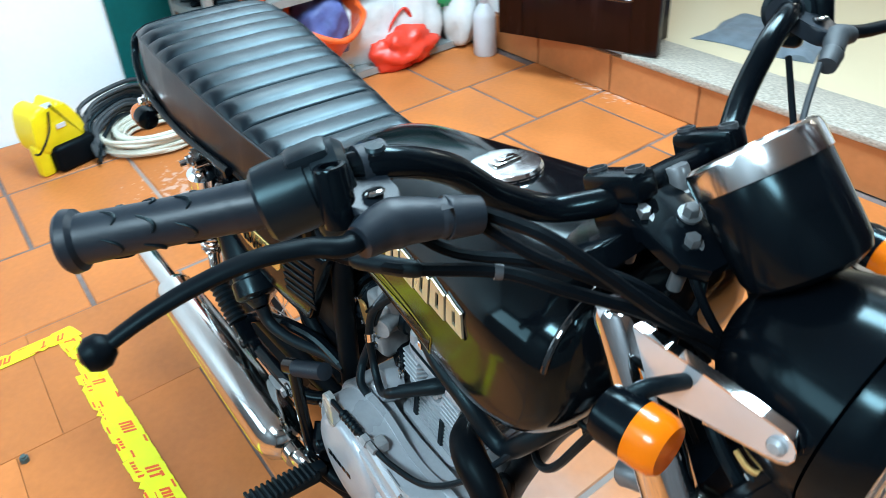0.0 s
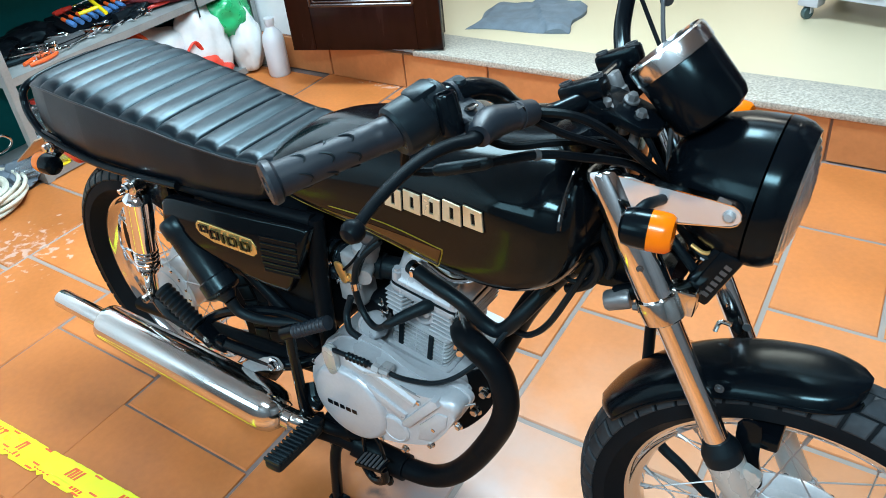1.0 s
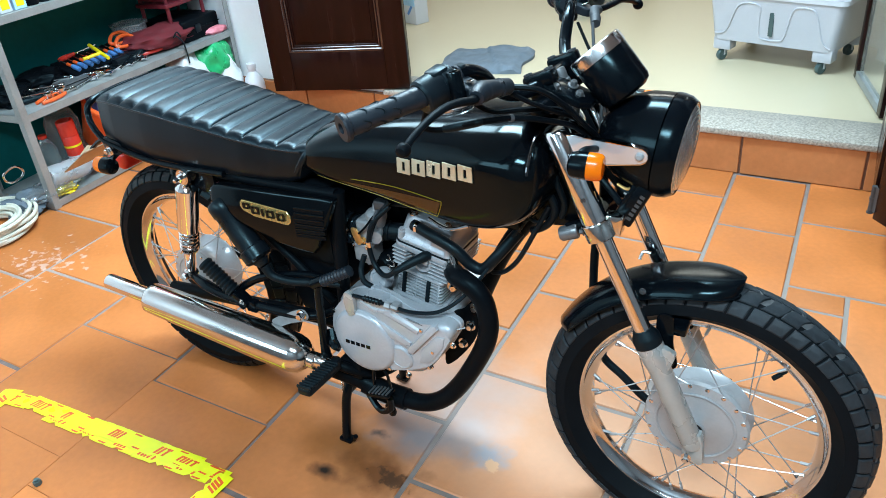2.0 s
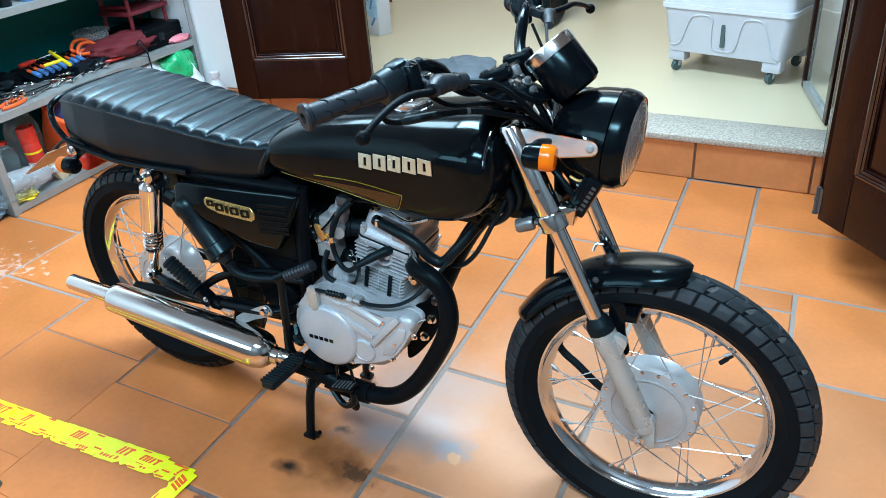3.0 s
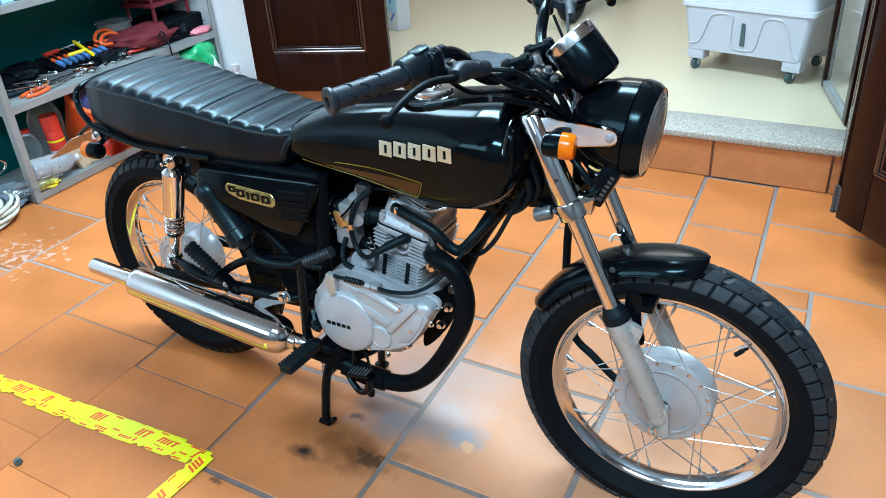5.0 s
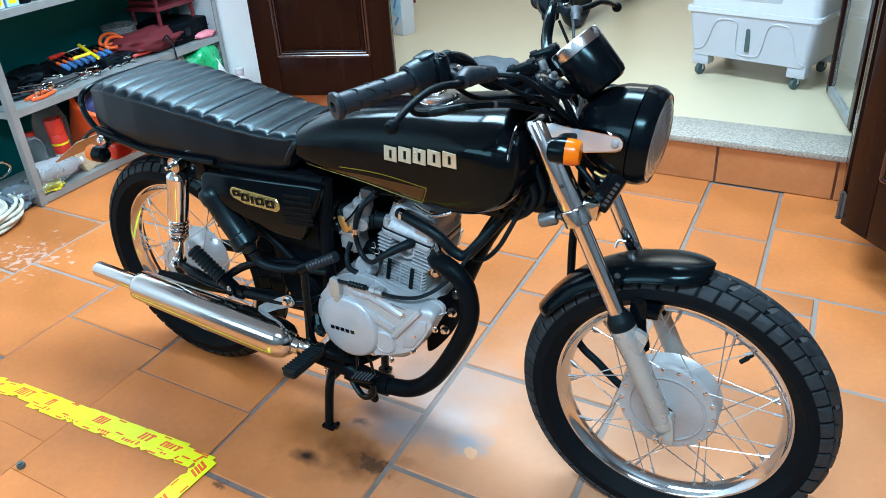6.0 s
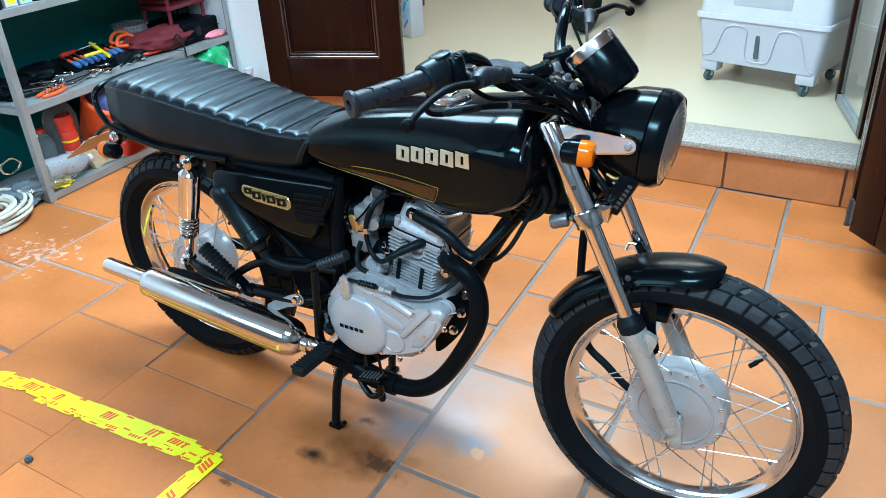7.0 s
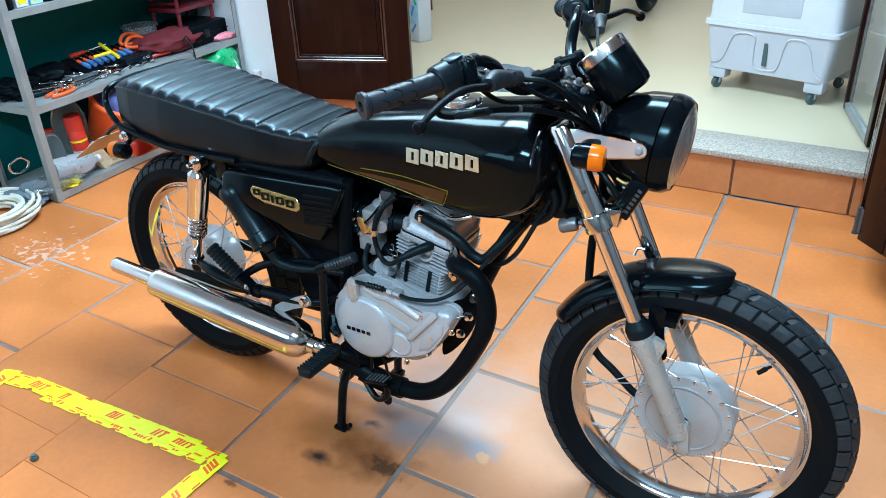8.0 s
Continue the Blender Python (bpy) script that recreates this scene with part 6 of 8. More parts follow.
def ear(s):
    y = s * 0.096
    p = Vector((1.163, y, 0.861))
    poly = smooth_poly([(-0.13, 0.021), (-0.06, 0.0175), (0.002, 0.0115), (0.0118, 0.0), (0.003, -0.0115), (-0.054, -0.0205), (-0.10, -0.026), (-0.122, -0.012)], 5)
    m = Matrix.Translation(p) @ Matrix(((1, 0, 0, 0), (0, 0, -1, 0), (0, 1, 0, 0), (0, 0, 0, 1)))
    e = part("headlight_bracket", steered(prism(poly, -0.003, 0.003, m, 0.0015)), "dullchrome", bike, "tapered chrome headlight bracket")
    part("bracket_bolt", steered(join(lathe([(0, 0), (0.0068, 0), (0.0066, 0.003), (0.0045, 0.0055), (0, 0.0062)], along(p + Vector((0, s * 0.003, 0)), (0, s, 0)), 24), tube([p, p + Vector((0, -s * 0.02, 0))], 0.006, 10, 1))), "dullalu", e)
    lip = [p + Vector((dx, s * 0.003, dz)) for dx, dz in ((-0.128, 0.023), (-0.09, 0.0208), (-0.05, 0.0183), (-0.015, 0.0148), (0.003, 0.0128), (0.009, 0.0095), (0.0125, 0.004), (0.0128, -0.002), (0.0092, -0.009), (0.0025, -0.0128), (-0.025, -0.0168), (-0.054, -0.0215))]
    part("bracket_flange", steered(rings_to_bm([[q, q + Vector((0, -s * 0.0085, 0.0015)), q + Vector((0, -s * 0.0085, 0.0)), q + Vector((0, 0, -0.0015))] for q in lip])), "chrome", e)
    # turn signal
    a = Vector((1.068, s * 0.160, 0.862))
    im = along(a, Vector((1, s * -0.12, -0.06)))
    b = part("turn_signal", steered(lathe([(0, 0), (0.012, 0.0), (0.0195, 0.004), (0.0215, 0.012), (0.022, 0.03), (0, 0.03)], im, 32)), "satin", bike, "black front turn signal with amber lens")
    part("signal_lens", steered(lathe([(0.0222, 0.0305), (0.0222, 0.042), (0.0212, 0.050), (0.018, 0.0545), (0, 0.0555), (0, 0.03)], im, 32)), "orange", b, "amber plastic lens")
    part("signal_stem", steered(tube([a + Vector((0.014, -s * 0.010, 0.012)), a + Vector((0.018, -s * 0.026, 0.014)), a + Vector((0.024, -s * 0.06, 0.004))], [0.0065, 0.0065, 0.006], 12, 4)), "rubber", b)


both(ear)
horn = part("horn", steered(lathe([(0, -0.014), (0.03, -0.014), (0.036, -0.006), (0.036, 0.006), (0.028, 0.014), (0, 0.016)], along((1.125, 0.01, 0.765), (0.8, -0.2, -0.5)), 32)), "satin", bike, "black horn under the headlight")
hb = Matrix.Translation((1.149, -0.040, 0.757)) @ Matrix.Rotation(radians(-63), 4, "Y")
part("horn_box", steered(join(box((0.082, 0.060, 0.028), hb, 0.004), box((0.070, 0.052, 0.014), hb @ Matrix.Translation((0, 0, 0.015)), 0.004))), "satin", horn, "black ribbed block with raised marks")
for k in range(6):
    part("horn_mark", steered(box((0.0055, 0.0012, 0.008), hb @ Matrix.Translation((-0.024 + 0.0095 * k, -0.0302, -0.004)))), "worn", horn)
# the brass-coloured loop draws the yellowish reflections seen on black rings
for k in range(3):
    part("wire_ring", steered(tube([(1.118 + 0.006 * k, -0.060, 0.790 - 0.007 * k), (1.136 + 0.006 * k, -0.063, 0.785 - 0.006 * k), (1.152 + 0.004 * k, -0.048, 0.790 - 0.007 * k), (1.158, -0.02, 0.796 - 0.008 * k), (1.145, 0.02, 0.795 - 0.008 * k)], 0.0026, 8, 6)), ("brass", "rubber", "dullalu")[k], horn)
for y, z, r in ((-0.045, 0.80, 0.006), (-0.02, 0.81, 0.008), (0.015, 0.80, 0.007)):
    part("wire_sleeve", steered(tube([(1.075, y, z), (1.10, y - 0.008, z - 0.022), (1.12, y - 0.004, z - 0.05), (1.125, y + 0.01, z - 0.075)], r, 10, 5)), "rubber", horn)


# front mudguard ------------------------------------------------------
def guard(axle, r, a0, a1, half, drop, flare, n=40):
    rings_o = []
    for i in range(n + 1):
        t = radians(a0 + (a1 - a0) * i / n)
        u = i / n
        rr = r + flare * max(0, 1 - u / 0.3) ** 2
        e_ = min(u, 1 - u) / 0.1
        e_ = e_ * (0.5 if u < 0.5 else 0.8)
        endw = math.sqrt(max(0.0, 1 - (1 - e_) ** 2)) * 0.78 + 0.22 if e_ < 1 else 1.0
        sec = []
        for j in range(17):
            v = -1 + 2 * j / 16
            y = half * endw * math.sin(v * 1.35) / math.sin(1.35)
            d = rr - drop * (abs(v) ** 2.6)
            sec.append((y, d))
        outer = [axle + Vector((d * math.cos(t), y, d * math.sin(t))) for y, d in sec]
        inner = [axle + Vector(((d - 0.003) * math.cos(t), y * 0.96, (d - 0.003) * math.sin(t))) for y, d in sec[::-1]]
        rings_o.append(outer + inner)
    return rings_to_bm(rings_o)


fg = part("front_mudguard", steered(guard(FRONT, 0.3275, 80.5, 150, 0.060, 0.025, 0.006)), "satin", bike, "satin black front mudguard")
for s in (-1, 1):
    edge = []
    for k in range(33):
        u = (k / 32) ** 1.6 * 0.93
        e_ = min(u / 0.2, (1 - u) / 0.125)
        wide = 0.060 * ((math.sqrt(max(0.0, 1 - (1 - e_) ** 2)) * 0.78 + 0.22) if e_ < 1 else 1.0)
        rr = 0.3275 - 0.025 + 0.006 * max(0, 1 - u / 0.3) ** 2
        edge.append(FRONT + Vector((rr * math.cos(radians(80.5 + 69.5 * u)), s * wide, rr * math.sin(radians(80.5 + 69.5 * u)))))
    part("rolled_edge", steered(tube(edge, 0.0026, 8, 1)), "satin", fg)
    part("guard_stay", steered(join(prism(smooth_poly([(-0.016, 0.05), (0.012, 0.055), (0.016, 0.0), (0.026, -0.045), (0.012, -0.055), (-0.006, -0.03)]), -0.002, 0.002, side(0) @ Matrix.Translation((1.216, 0.495, -s * 0.066)), 0.001))), "satin", fg)
    for q in ((1.172, 0.593), (1.230, 0.462)):
        part("stay_bolt", steered(bolt((q[0], s * 0.0675, q[1]), (0, s, 0), 0.004, 0.003)), "worn", fg)
part("fork_brace", steered(span((1.212, -0.066, 0.512), (1.252, 0.066, 0.53), 0.004)), "satin", fg)
part("cable_guide", steered(tube([(1.135, 0.045, 0.590), (1.14, 0.05, 0.604), (1.155, 0.048, 0.606)], 0.0035, 8, 4)), "steel", fg)
part("brake_cable", steered(tube([(1.06, 0.04, 0.8), (1.055, 0.065, 0.70), (1.045, 0.055, 0.60), (1.043, 0.052, 0.50), (1.042, 0.05, 0.40), (1.07, 0.05, 0.335), (1.11, 0.05, 0.30), (1.17, 0.048, 0.252), (1.235, 0.046, 0.245)], 0.0085, 12, 8)), "rubber", bike, "black front brake cable")

# tank -----------------------------------------------------------------
TANK = [  # ahead, top, widest height, bottom, half width, upper and lower roundness
    (0.438, 0.772, 0.750, 0.730, 0.06, 1.9, 2.5), (0.451, 0.791, 0.760, 0.724, 0.089, 2.1, 4), (0.482, 0.810, 0.764, 0.718, 0.100, 2.3, 5),
    (0.55, 0.834, 0.764, 0.709, 0.104, 2.45, 6), (0.65, 0.853, 0.763, 0.70, 0.110, 2.5, 6), (0.74, 0.867, 0.765, 0.686, 0.118, 2.5, 6),
    (0.82, 0.877, 0.774, 0.679, 0.128, 2.5, 6), (0.89, 0.885, 0.784, 0.682, 0.136, 2.5, 6), (0.94, 0.887, 0.790, 0.695, 0.140, 2.5, 5),
    (0.975, 0.879, 0.792, 0.715, 0.137, 2.5, 4), (0.995, 0.866, 0.795, 0.738, 0.124, 2.4, 3), (1.006, 0.845, 0.795, 0.762, 0.09, 2.2, 2.4)]


def tank_at(x):
    """The tank's section at x, smooth from station to station."""
    i = max(k for k in range(len(TANK) - 1) if TANK[k][0] <= x + 1e-9)
    a, b, c, d = TANK[max(i - 1, 0)], TANK[i], TANK[i + 1], TANK[min(i + 2, len(TANK) - 1)]
    w = c[0] - b[0]
    t = (x - b[0]) / w
    out = []
    for p, q, r, s in zip(a, b, c, d):
        m0, m1 = (r - p) / (c[0] - a[0]) * w, (s - q) / (d[0] - b[0]) * w
        out.append((2 * t ** 3 - 3 * t * t + 1) * q + (t ** 3 - 2 * t * t + t) * m0 + (3 * t * t - 2 * t ** 3) * r + (t ** 3 - t * t) * m1)
    return out


def knee(x, z):
    """The side swells ahead of the knee recess and draws in behind it."""
    swell = math.exp(-((x - 0.90) / 0.062) ** 2 - ((z - 0.832) / 0.03) ** 2)
    recess = math.exp(-((x - 0.70) / 0.10) ** 2 - ((z - 0.775) / 0.045) ** 2)
    return 1 + 0.05 * swell - 0.022 * recess


def tank_y(x, z):
    """Half width of the tank at that height."""
    _, zt, zm, zb, w, nu, nd = tank_at(x)
    h, n = (zt - zm, nu) if z > zm else (zm - zb, nd)
    return w * max(0.0, 1 - min(1, abs(z - zm) / h) ** n) ** (1 / n) * knee(x, z)


rings = []
NX = 72
for i in range(NX + 1):
    u = i / NX
    x = 0.438 + (1.006 - 0.438) * ((0.5 - 0.5 * math.cos(math.pi * u)) * 0.6 + u * 0.4)
    x = min(max(x, 0.438), 1.0059)
    _, zt, zm, zb, w, nu, nd = tank_at(x)
    r = []
    for j in range(64):
        t = 2 * math.pi * j / 64
        c, s = math.cos(t), math.sin(t)
        n = nu if s > 0 else nd
        z = zm + (zt - zm if s > 0 else zm - zb) * math.copysign(abs(s) ** (2 / n), s)
        r.append(Vector((x, w * math.copysign(abs(c) ** (2 / n), c) * knee(x, z), z)))
    rings.append(r)
tank = part("fuel_tank", rings_to_bm(rings), "gloss", bike, "gloss black fuel tank with gold pinstripe", 60)


def on_tank(x, z, s, out=0.0008):
    return Vector((x, s * (tank_y(x, z) + out), z))


def stripe_patch(poly, s, out, n=14):
    """A thin film that follows the tank's side, over a four-cornered area."""
    a, b, c, d = [Vector((*p, 0)) for p in poly]
    bm = bmesh.new()
    g = [[bm.verts.new(on_tank(*(a.lerp(b, i / n).lerp(d.lerp(c, i / n), j / n)).xy, s, out)) for j in range(n + 1)] for i in range(n + 1)]
    for i in range(n):
        for j in range(n):
            bm.faces.new((g[i][j], g[i + 1][j], g[i + 1][j + 1], g[i][j + 1]))
    return bm


PIN = [(0.487, 0.7235), (0.60, 0.737), (0.70, 0.7405), (0.80, 0.7355), (0.811, 0.734), (0.806, 0.718), (0.796, 0.700), (0.785, 0.6985), (0.73, 0.701), (0.64, 0.711), (0.54, 0.7205)]
for s in (-1, 1):
    part("decal", stripe_patch([(0.535, 0.7265), (0.809, 0.733), (0.794, 0.700), (0.535, 0.7215)], s, 0.0006), "brown", tank)
    pin = [on_tank(x, z, s, 0.0002) for x, z in PIN]
    part("pinstripe", tube(pin, 0.0010, 6, 3, True), "gold", tank, "gold pinstripe")
    for k in range(5):
        x0, z0, w_, h_ = 0.712 + k * 0.0362, 0.775 + k * 0.0042, 0.0315, 0.0285

        def bar(fx0, fx1, fz0, fz1, out, thick):
            n = 3
            lo = [on_tank(x0 + w_ * (fx0 + (fx1 - fx0) * q / n), z0 + h_ * fz0, s, out) for q in range(n + 1)]
            hi = [on_tank(x0 + w_ * (fx0 + (fx1 - fx0) * q / n), z0 + h_ * fz1, s, out) for q in range(n + 1)]
            back = Vector((0, -s * thick, 0))
            return rings_to_bm([[lo[q], hi[q], hi[q] + back, lo[q] + back] for q in range(n + 1)])
        blk = part("emblem_block", join(bar(0.0, 0.40, 0.0, 1.0, 0.0034, 0.004), bar(0.62, 1.0, 0.0, 1.0, 0.0034, 0.004),
                                        bar(0.40, 0.62, 0.0, 0.2, 0.0034, 0.004), bar(0.40, 0.62, 0.8, 1.0, 0.0034, 0.004)), "letter", tank, "raised pale gold emblem block")
        part("emblem_edge", bar(-0.04, 1.04, -0.07, 1.07, 0.0014, 0.003), "satin", blk)
cap_m = along((0.780, 0.0, 0.866), (-0.09, 0, 1))
cap = part("fuel_cap", lathe([(0.041, 0), (0.041, 0.004), (0.0395, 0.005), (0.0395, 0.011), (0.037, 0.0142), (0.03, 0.0155), (0, 0.016)], cap_m, 48), "bezel", tank, "chrome fuel cap")
part("cap_handle", join(*[box((0.011, 0.014, 0.006), cap_m @ Matrix.Rotation(k * math.pi / 9, 4, "Z") @ Matrix.Translation((0.0342, 0, 0.0075)), 0.002, 1) for k in range(18)]), "chrome", cap)
part("cap_lock", join(box((0.034, 0.016, 0.005), cap_m @ Matrix.Translation((0, 0, 0.0165)), 0.002), box((0.02, 0.011, 0.004), cap_m @ Matrix.Translation((0, 0, 0.0195)), 0.0015)), "steel", cap)
part("cap_ring", lathe([(0.04, -0.012), (0.047, -0.01), (0.046, 0.002), (0.04, 0.003)], cap_m, 40), "satin", cap)
lip = []
for k in range(12):
    a = radians(68 - 5 * k)
    x = 0.978 + 0.010 * math.cos(a)
    _, zt, zm, zb, w, nu, nd = tank_at(x)
    n = nu if a > 0 else nd
    lip.append((x, -(w + 0.0006) * math.copysign(abs(math.cos(a)) ** (2 / n), math.cos(a)), zm + (zt - zm if a > 0 else zm - zb) * math.copysign(abs(math.sin(a)) ** (2 / n), math.sin(a))))
part("front_flange", tube(lip, 0.0032, 10, 2), "trimblack", tank, "shiny rolled front edge")

# seat -----------------------------------------------------------------
SEAT = [(-0.160, 0.834, 0.80, 0.762, 0.08), (-0.152, 0.842, 0.818, 0.748, 0.106), (-0.130, 0.848, 0.831, 0.735, 0.124), (-0.08, 0.850, 0.833, 0.720, 0.131), (0.02, 0.843, 0.824, 0.706, 0.133),
        (0.16, 0.822, 0.805, 0.698, 0.126), (0.30, 0.798, 0.784, 0.694, 0.116), (0.38, 0.786, 0.774, 0.694, 0.108), (0.44, 0.783, 0.773, 0.698, 0.103), (0.475, 0.785, 0.775, 0.706, 0.098)]


def seat_at(x):
    i = max(k for k in range(len(SEAT) - 1) if SEAT[k][0] <= x + 1e-9)
    b, c = SEAT[i], SEAT[i + 1]
    t = (x - b[0]) / (c[0] - b[0])
    t = t * t * (3 - 2 * t) * 0.35 + t * 0.65
    return [q + (r - q) * t for q, r in zip(b, c)]


RIB0, RIBS, PITCH = -0.128, 14, 0.0438
xs = [-0.160 + 0.0025 * k for k in range(0, 255)]
rings = []
for x in xs:
    _, zt, zs, zb, w = seat_at(min(x, 0.4749))
    ph = (x - RIB0) / PITCH
    rib = abs(math.sin(math.pi * ph)) ** 0.42 if 0 <= ph <= RIBS else 0.75
    r = [Vector((x, -w * 0.96, zb)), Vector((x, -w * 1.02, zb + 0.008)), Vector((x, -w * 1.035, zb + (zs - zb) * 0.3)), Vector((x, -w * 1.015, zb + (zs - zb) * 0.68)), Vector((x, -w * 0.985, zs - 0.004))]
    for j in range(27):
        v = -1 + 2 * j / 26
        crown = (1 - abs(v) ** 3.2)
        y = 0.98 * w * math.copysign(abs(v) ** 0.92, v)
        edge = min(1.0, (1 - abs(v)) * 9)
        r.append(Vector((x, y, zs + 0.002 + (zt - zs - 0.010) * crown + 0.009 * rib * edge)))
    r += [Vector((x, w * 0.985, zs - 0.004)), Vector((x, w * 1.015, zb + (zs - zb) * 0.68)), Vector((x, w * 1.035, zb + (zs - zb) * 0.3)), Vector((x, w * 1.02, zb + 0.008)), Vector((x, w * 0.96, zb))]
    lean = min(1.0, max(0.0, (x - 0.36) / 0.115))  # the front end slopes back towards its foot
    for v in r:
        v.x -= 0.03 * lean * max(0.0, min(1.0, (zs - v.z) / (zs - zb)))
    rings.append(r)
seat = part("seat", rings_to_bm(rings), "vinyl", bike, "ribbed black vinyl seat", 70)
for s in (-1, 1):
    part("seam_piping", tube([(x, s * (seat_at(x)[4] * 0.985 + 0.0005), seat_at(x)[2] - 0.002) for x in [-0.157 + 0.022 * k for k in range(29)]], 0.0022, 8, 3), "piping", seat)
part("seat_front_roll", tube([(0.440, -0.098, 0.722), (0.470, -0.094, 0.766), (0.482, -0.06, 0.786), (0.484, 0, 0.793), (0.482, 0.06, 0.786), (0.470, 0.094, 0.766), (0.440, 0.098, 0.722)], 0.008, 10, 6), "vinyl", seat)
part("seat_base", span((-0.15, -0.09, 0.695), (0.44, 0.09, 0.722), 0.008), "matt", seat)
rail = [(0.25, -0.128, 0.702), (0.05, -0.137, 0.703), (-0.10, -0.138, 0.728), (-0.147, -0.134, 0.748), (-0.179, -0.124, 0.782), (-0.184, -0.102, 0.815), (-0.194, 0.0, 0.822)]
rail = rail + [(x, -y, z) for x, y, z in rail[-2::-1]]
gr = part("grab_rail", tube(rail, 0.0075, 12, 8), "satin", bike, "black tubular grab rail behind the seat")
for s in (-1, 1):
    part("rail_bolt", bolt((-0.105, s * 0.147, 0.715), (0, s, 0), 0.008, 0.012), "chrome", gr)
    part("rail_tab", prism(smooth_poly([(-0.03, 0.02), (0.03, 0.014), (0.026, -0.014), (-0.02, -0.022)]), -0.002, 0.002, side(0) @ Matrix.Translation((-0.1, 0.722, -s * 0.138)), 0.001), "satin", gr)

# side panels -----------------------------------------------------------
PANEL = [(0.214, 0.655), (0.222, 0.679), (0.30, 0.684), (0.45, 0.684), (0.53, 0.683), (0.537, 0.67), (0.515, 0.61), (0.482, 0.555), (0.465, 0.549), (0.41, 0.56), (0.34, 0.587), (0.225, 0.628)]


def side_panel(s):
    def yy(x, z):
        return s * (0.157 - 0.03 * max(0, (x - 0.25) / 0.3) ** 1.5 - 2.3 * (z - 0.605) ** 2)
    poly = smooth_poly(PANEL, 3)
    cx, cz = 0.385, 0.635
    rings_ = [[Vector((cx + (x - cx) * f, cz + (z - cz) * f, h)) for x, z in poly] for f, h in
              ((1.0, -0.016), (1.0, -0.007), (0.993, -0.003), (0.978, -0.0006), (0.95, 0.0), (0.86, 0.0), (0.74, 0.0), (0.6, 0.0), (0.45, 0.0), (0.3, 0.0), (0.15, 0.0), (0.02, 0.0))]
    bm = rings_to_bm(rings_)
    for v in bm.verts:
        x, z, h = v.co
        v.co = (x, yy(x, z) + s * h, z)
    p = part("side_panel", bm, "gloss", bike, "gloss black side panel with gold badge", 50)
    for k in range(6):
        z = 0.655 - k * 0.0118
        run = [0.446 + 0.0145 * q for q in range(6)]
        part("louvre", rings_to_bm([[Vector((x, yy(x, z) + s * d, z + e)) for d, e in ((-0.001, -0.0036), (0.0013, -0.003), (0.0013, 0.003), (-0.001, 0.0036))] for x in run]), "matt", p)
        part("louvre_lip", tube([(x, yy(x, z) + s * 0.001, z + 0.0042) for x in run], 0.0014, 6, 1), "gloss", p)
    bad = [(0.307, 0.640), (0.307, 0.648), (0.313, 0.655), (0.428, 0.655), (0.437, 0.645), (0.437, 0.632), (0.429, 0.624), (0.345, 0.624), (0.335, 0.629), (0.316, 0.631)]
    bb = prism(bad, 0.0, 0.003, Matrix.Identity(4), 0.001, 1)
    for v in bb.verts:
        x, z, h = v.co
        v.co = (x, yy(x, z) + s * h, z - 0.11 * (x - 0.372))
    b = part("badge", bb, "badge", p, "gold badge plate")
    for k, (x, w_, h_) in enumerate([(0.315, 0.020, 0.014), (0.338, 0.022, 0.018), (0.365, 0.007, 0.018), (0.377, 0.022, 0.018), (0.404, 0.022, 0.018)]):
        z = (0.6305 if k else 0.6365) - 0.11 * (x - 0.372)
        mk = []
        for dx, dz, ww, hh in [(0, 0, 0.0065, h_), (w_ - 0.0065, 0, 0.0065, h_), (0.0065, 0, w_ - 0.013, 0.004), (0.0065, h_ - 0.004, w_ - 0.013, 0.004)] if k != 2 else [(0, 0, w_, h_)]:
            mk.append(box((ww, 0.0012, hh), Matrix.Translation((x + dx + ww / 2, yy(x + dx, z) + s * 0.0034, z + dz + hh / 2)) @ Matrix.Rotation(-s * -0.05, 4, "Z")))
        part("badge_mark", join(*mk), "satin", b)


both(side_panel)

# frame ------------------------------------------------------------------
fr = part("frame", join(tube([(1.03, 0, 0.70), (0.945, 0, 0.675), (0.87, 0, 0.575), (0.80, 0, 0.425), (0.772, 0, 0.35)], 0.0185, 16, 5),
                        tube([(1.02, 0, 0.80), (0.85, 0, 0.74), (0.6, 0, 0.69), (0.3, 0, 0.68)], 0.02, 14, 4),
                        lathe([(0.0, -0.09), (0.027, -0.09), (0.027, 0.09), (0, 0.09)], along(HEAD + RAKE * 0.24 + Vector((0, 0, -0.02)), RAKE), 24),
                        tube([(0.53, -0.085, 0.69), (0.515, -0.09, 0.55), (0.50, -0.09, 0.38), (0.49, -0.085, 0.25)], 0.016, 12, 5),
                        tube([(0.53, 0.085, 0.69), (0.515, 0.09, 0.55), (0.50, 0.09, 0.38), (0.49, 0.085, 0.25)], 0.016, 12, 5),
                        tube([(0.53, -0.09, 0.685), (0.3, -0.105, 0.688), (0.1, -0.105, 0.692), (-0.12, -0.1, 0.70)], 0.012, 12, 5),
                        tube([(0.53, 0.09, 0.685), (0.3, 0.105, 0.688), (0.1, 0.105, 0.692), (-0.12, 0.1, 0.70)], 0.012, 12, 5),
                        tube([(0.47, -0.09, 0.4), (0.35, -0.1, 0.52), (0.18, -0.105, 0.66)], 0.011, 12, 5)), "matt", bike, "black tubular steel frame")
part("engine_bracket", prism(smooth_poly([(0.73, 0.285), (0.75, 0.283), (0.80, 0.345), (0.825, 0.40), (0.842, 0.47), (0.82, 0.475), (0.79, 0.44), (0.755, 0.41)], 4), -0.003, 0.003, side(-0.045), 0.001), "matt", fr)
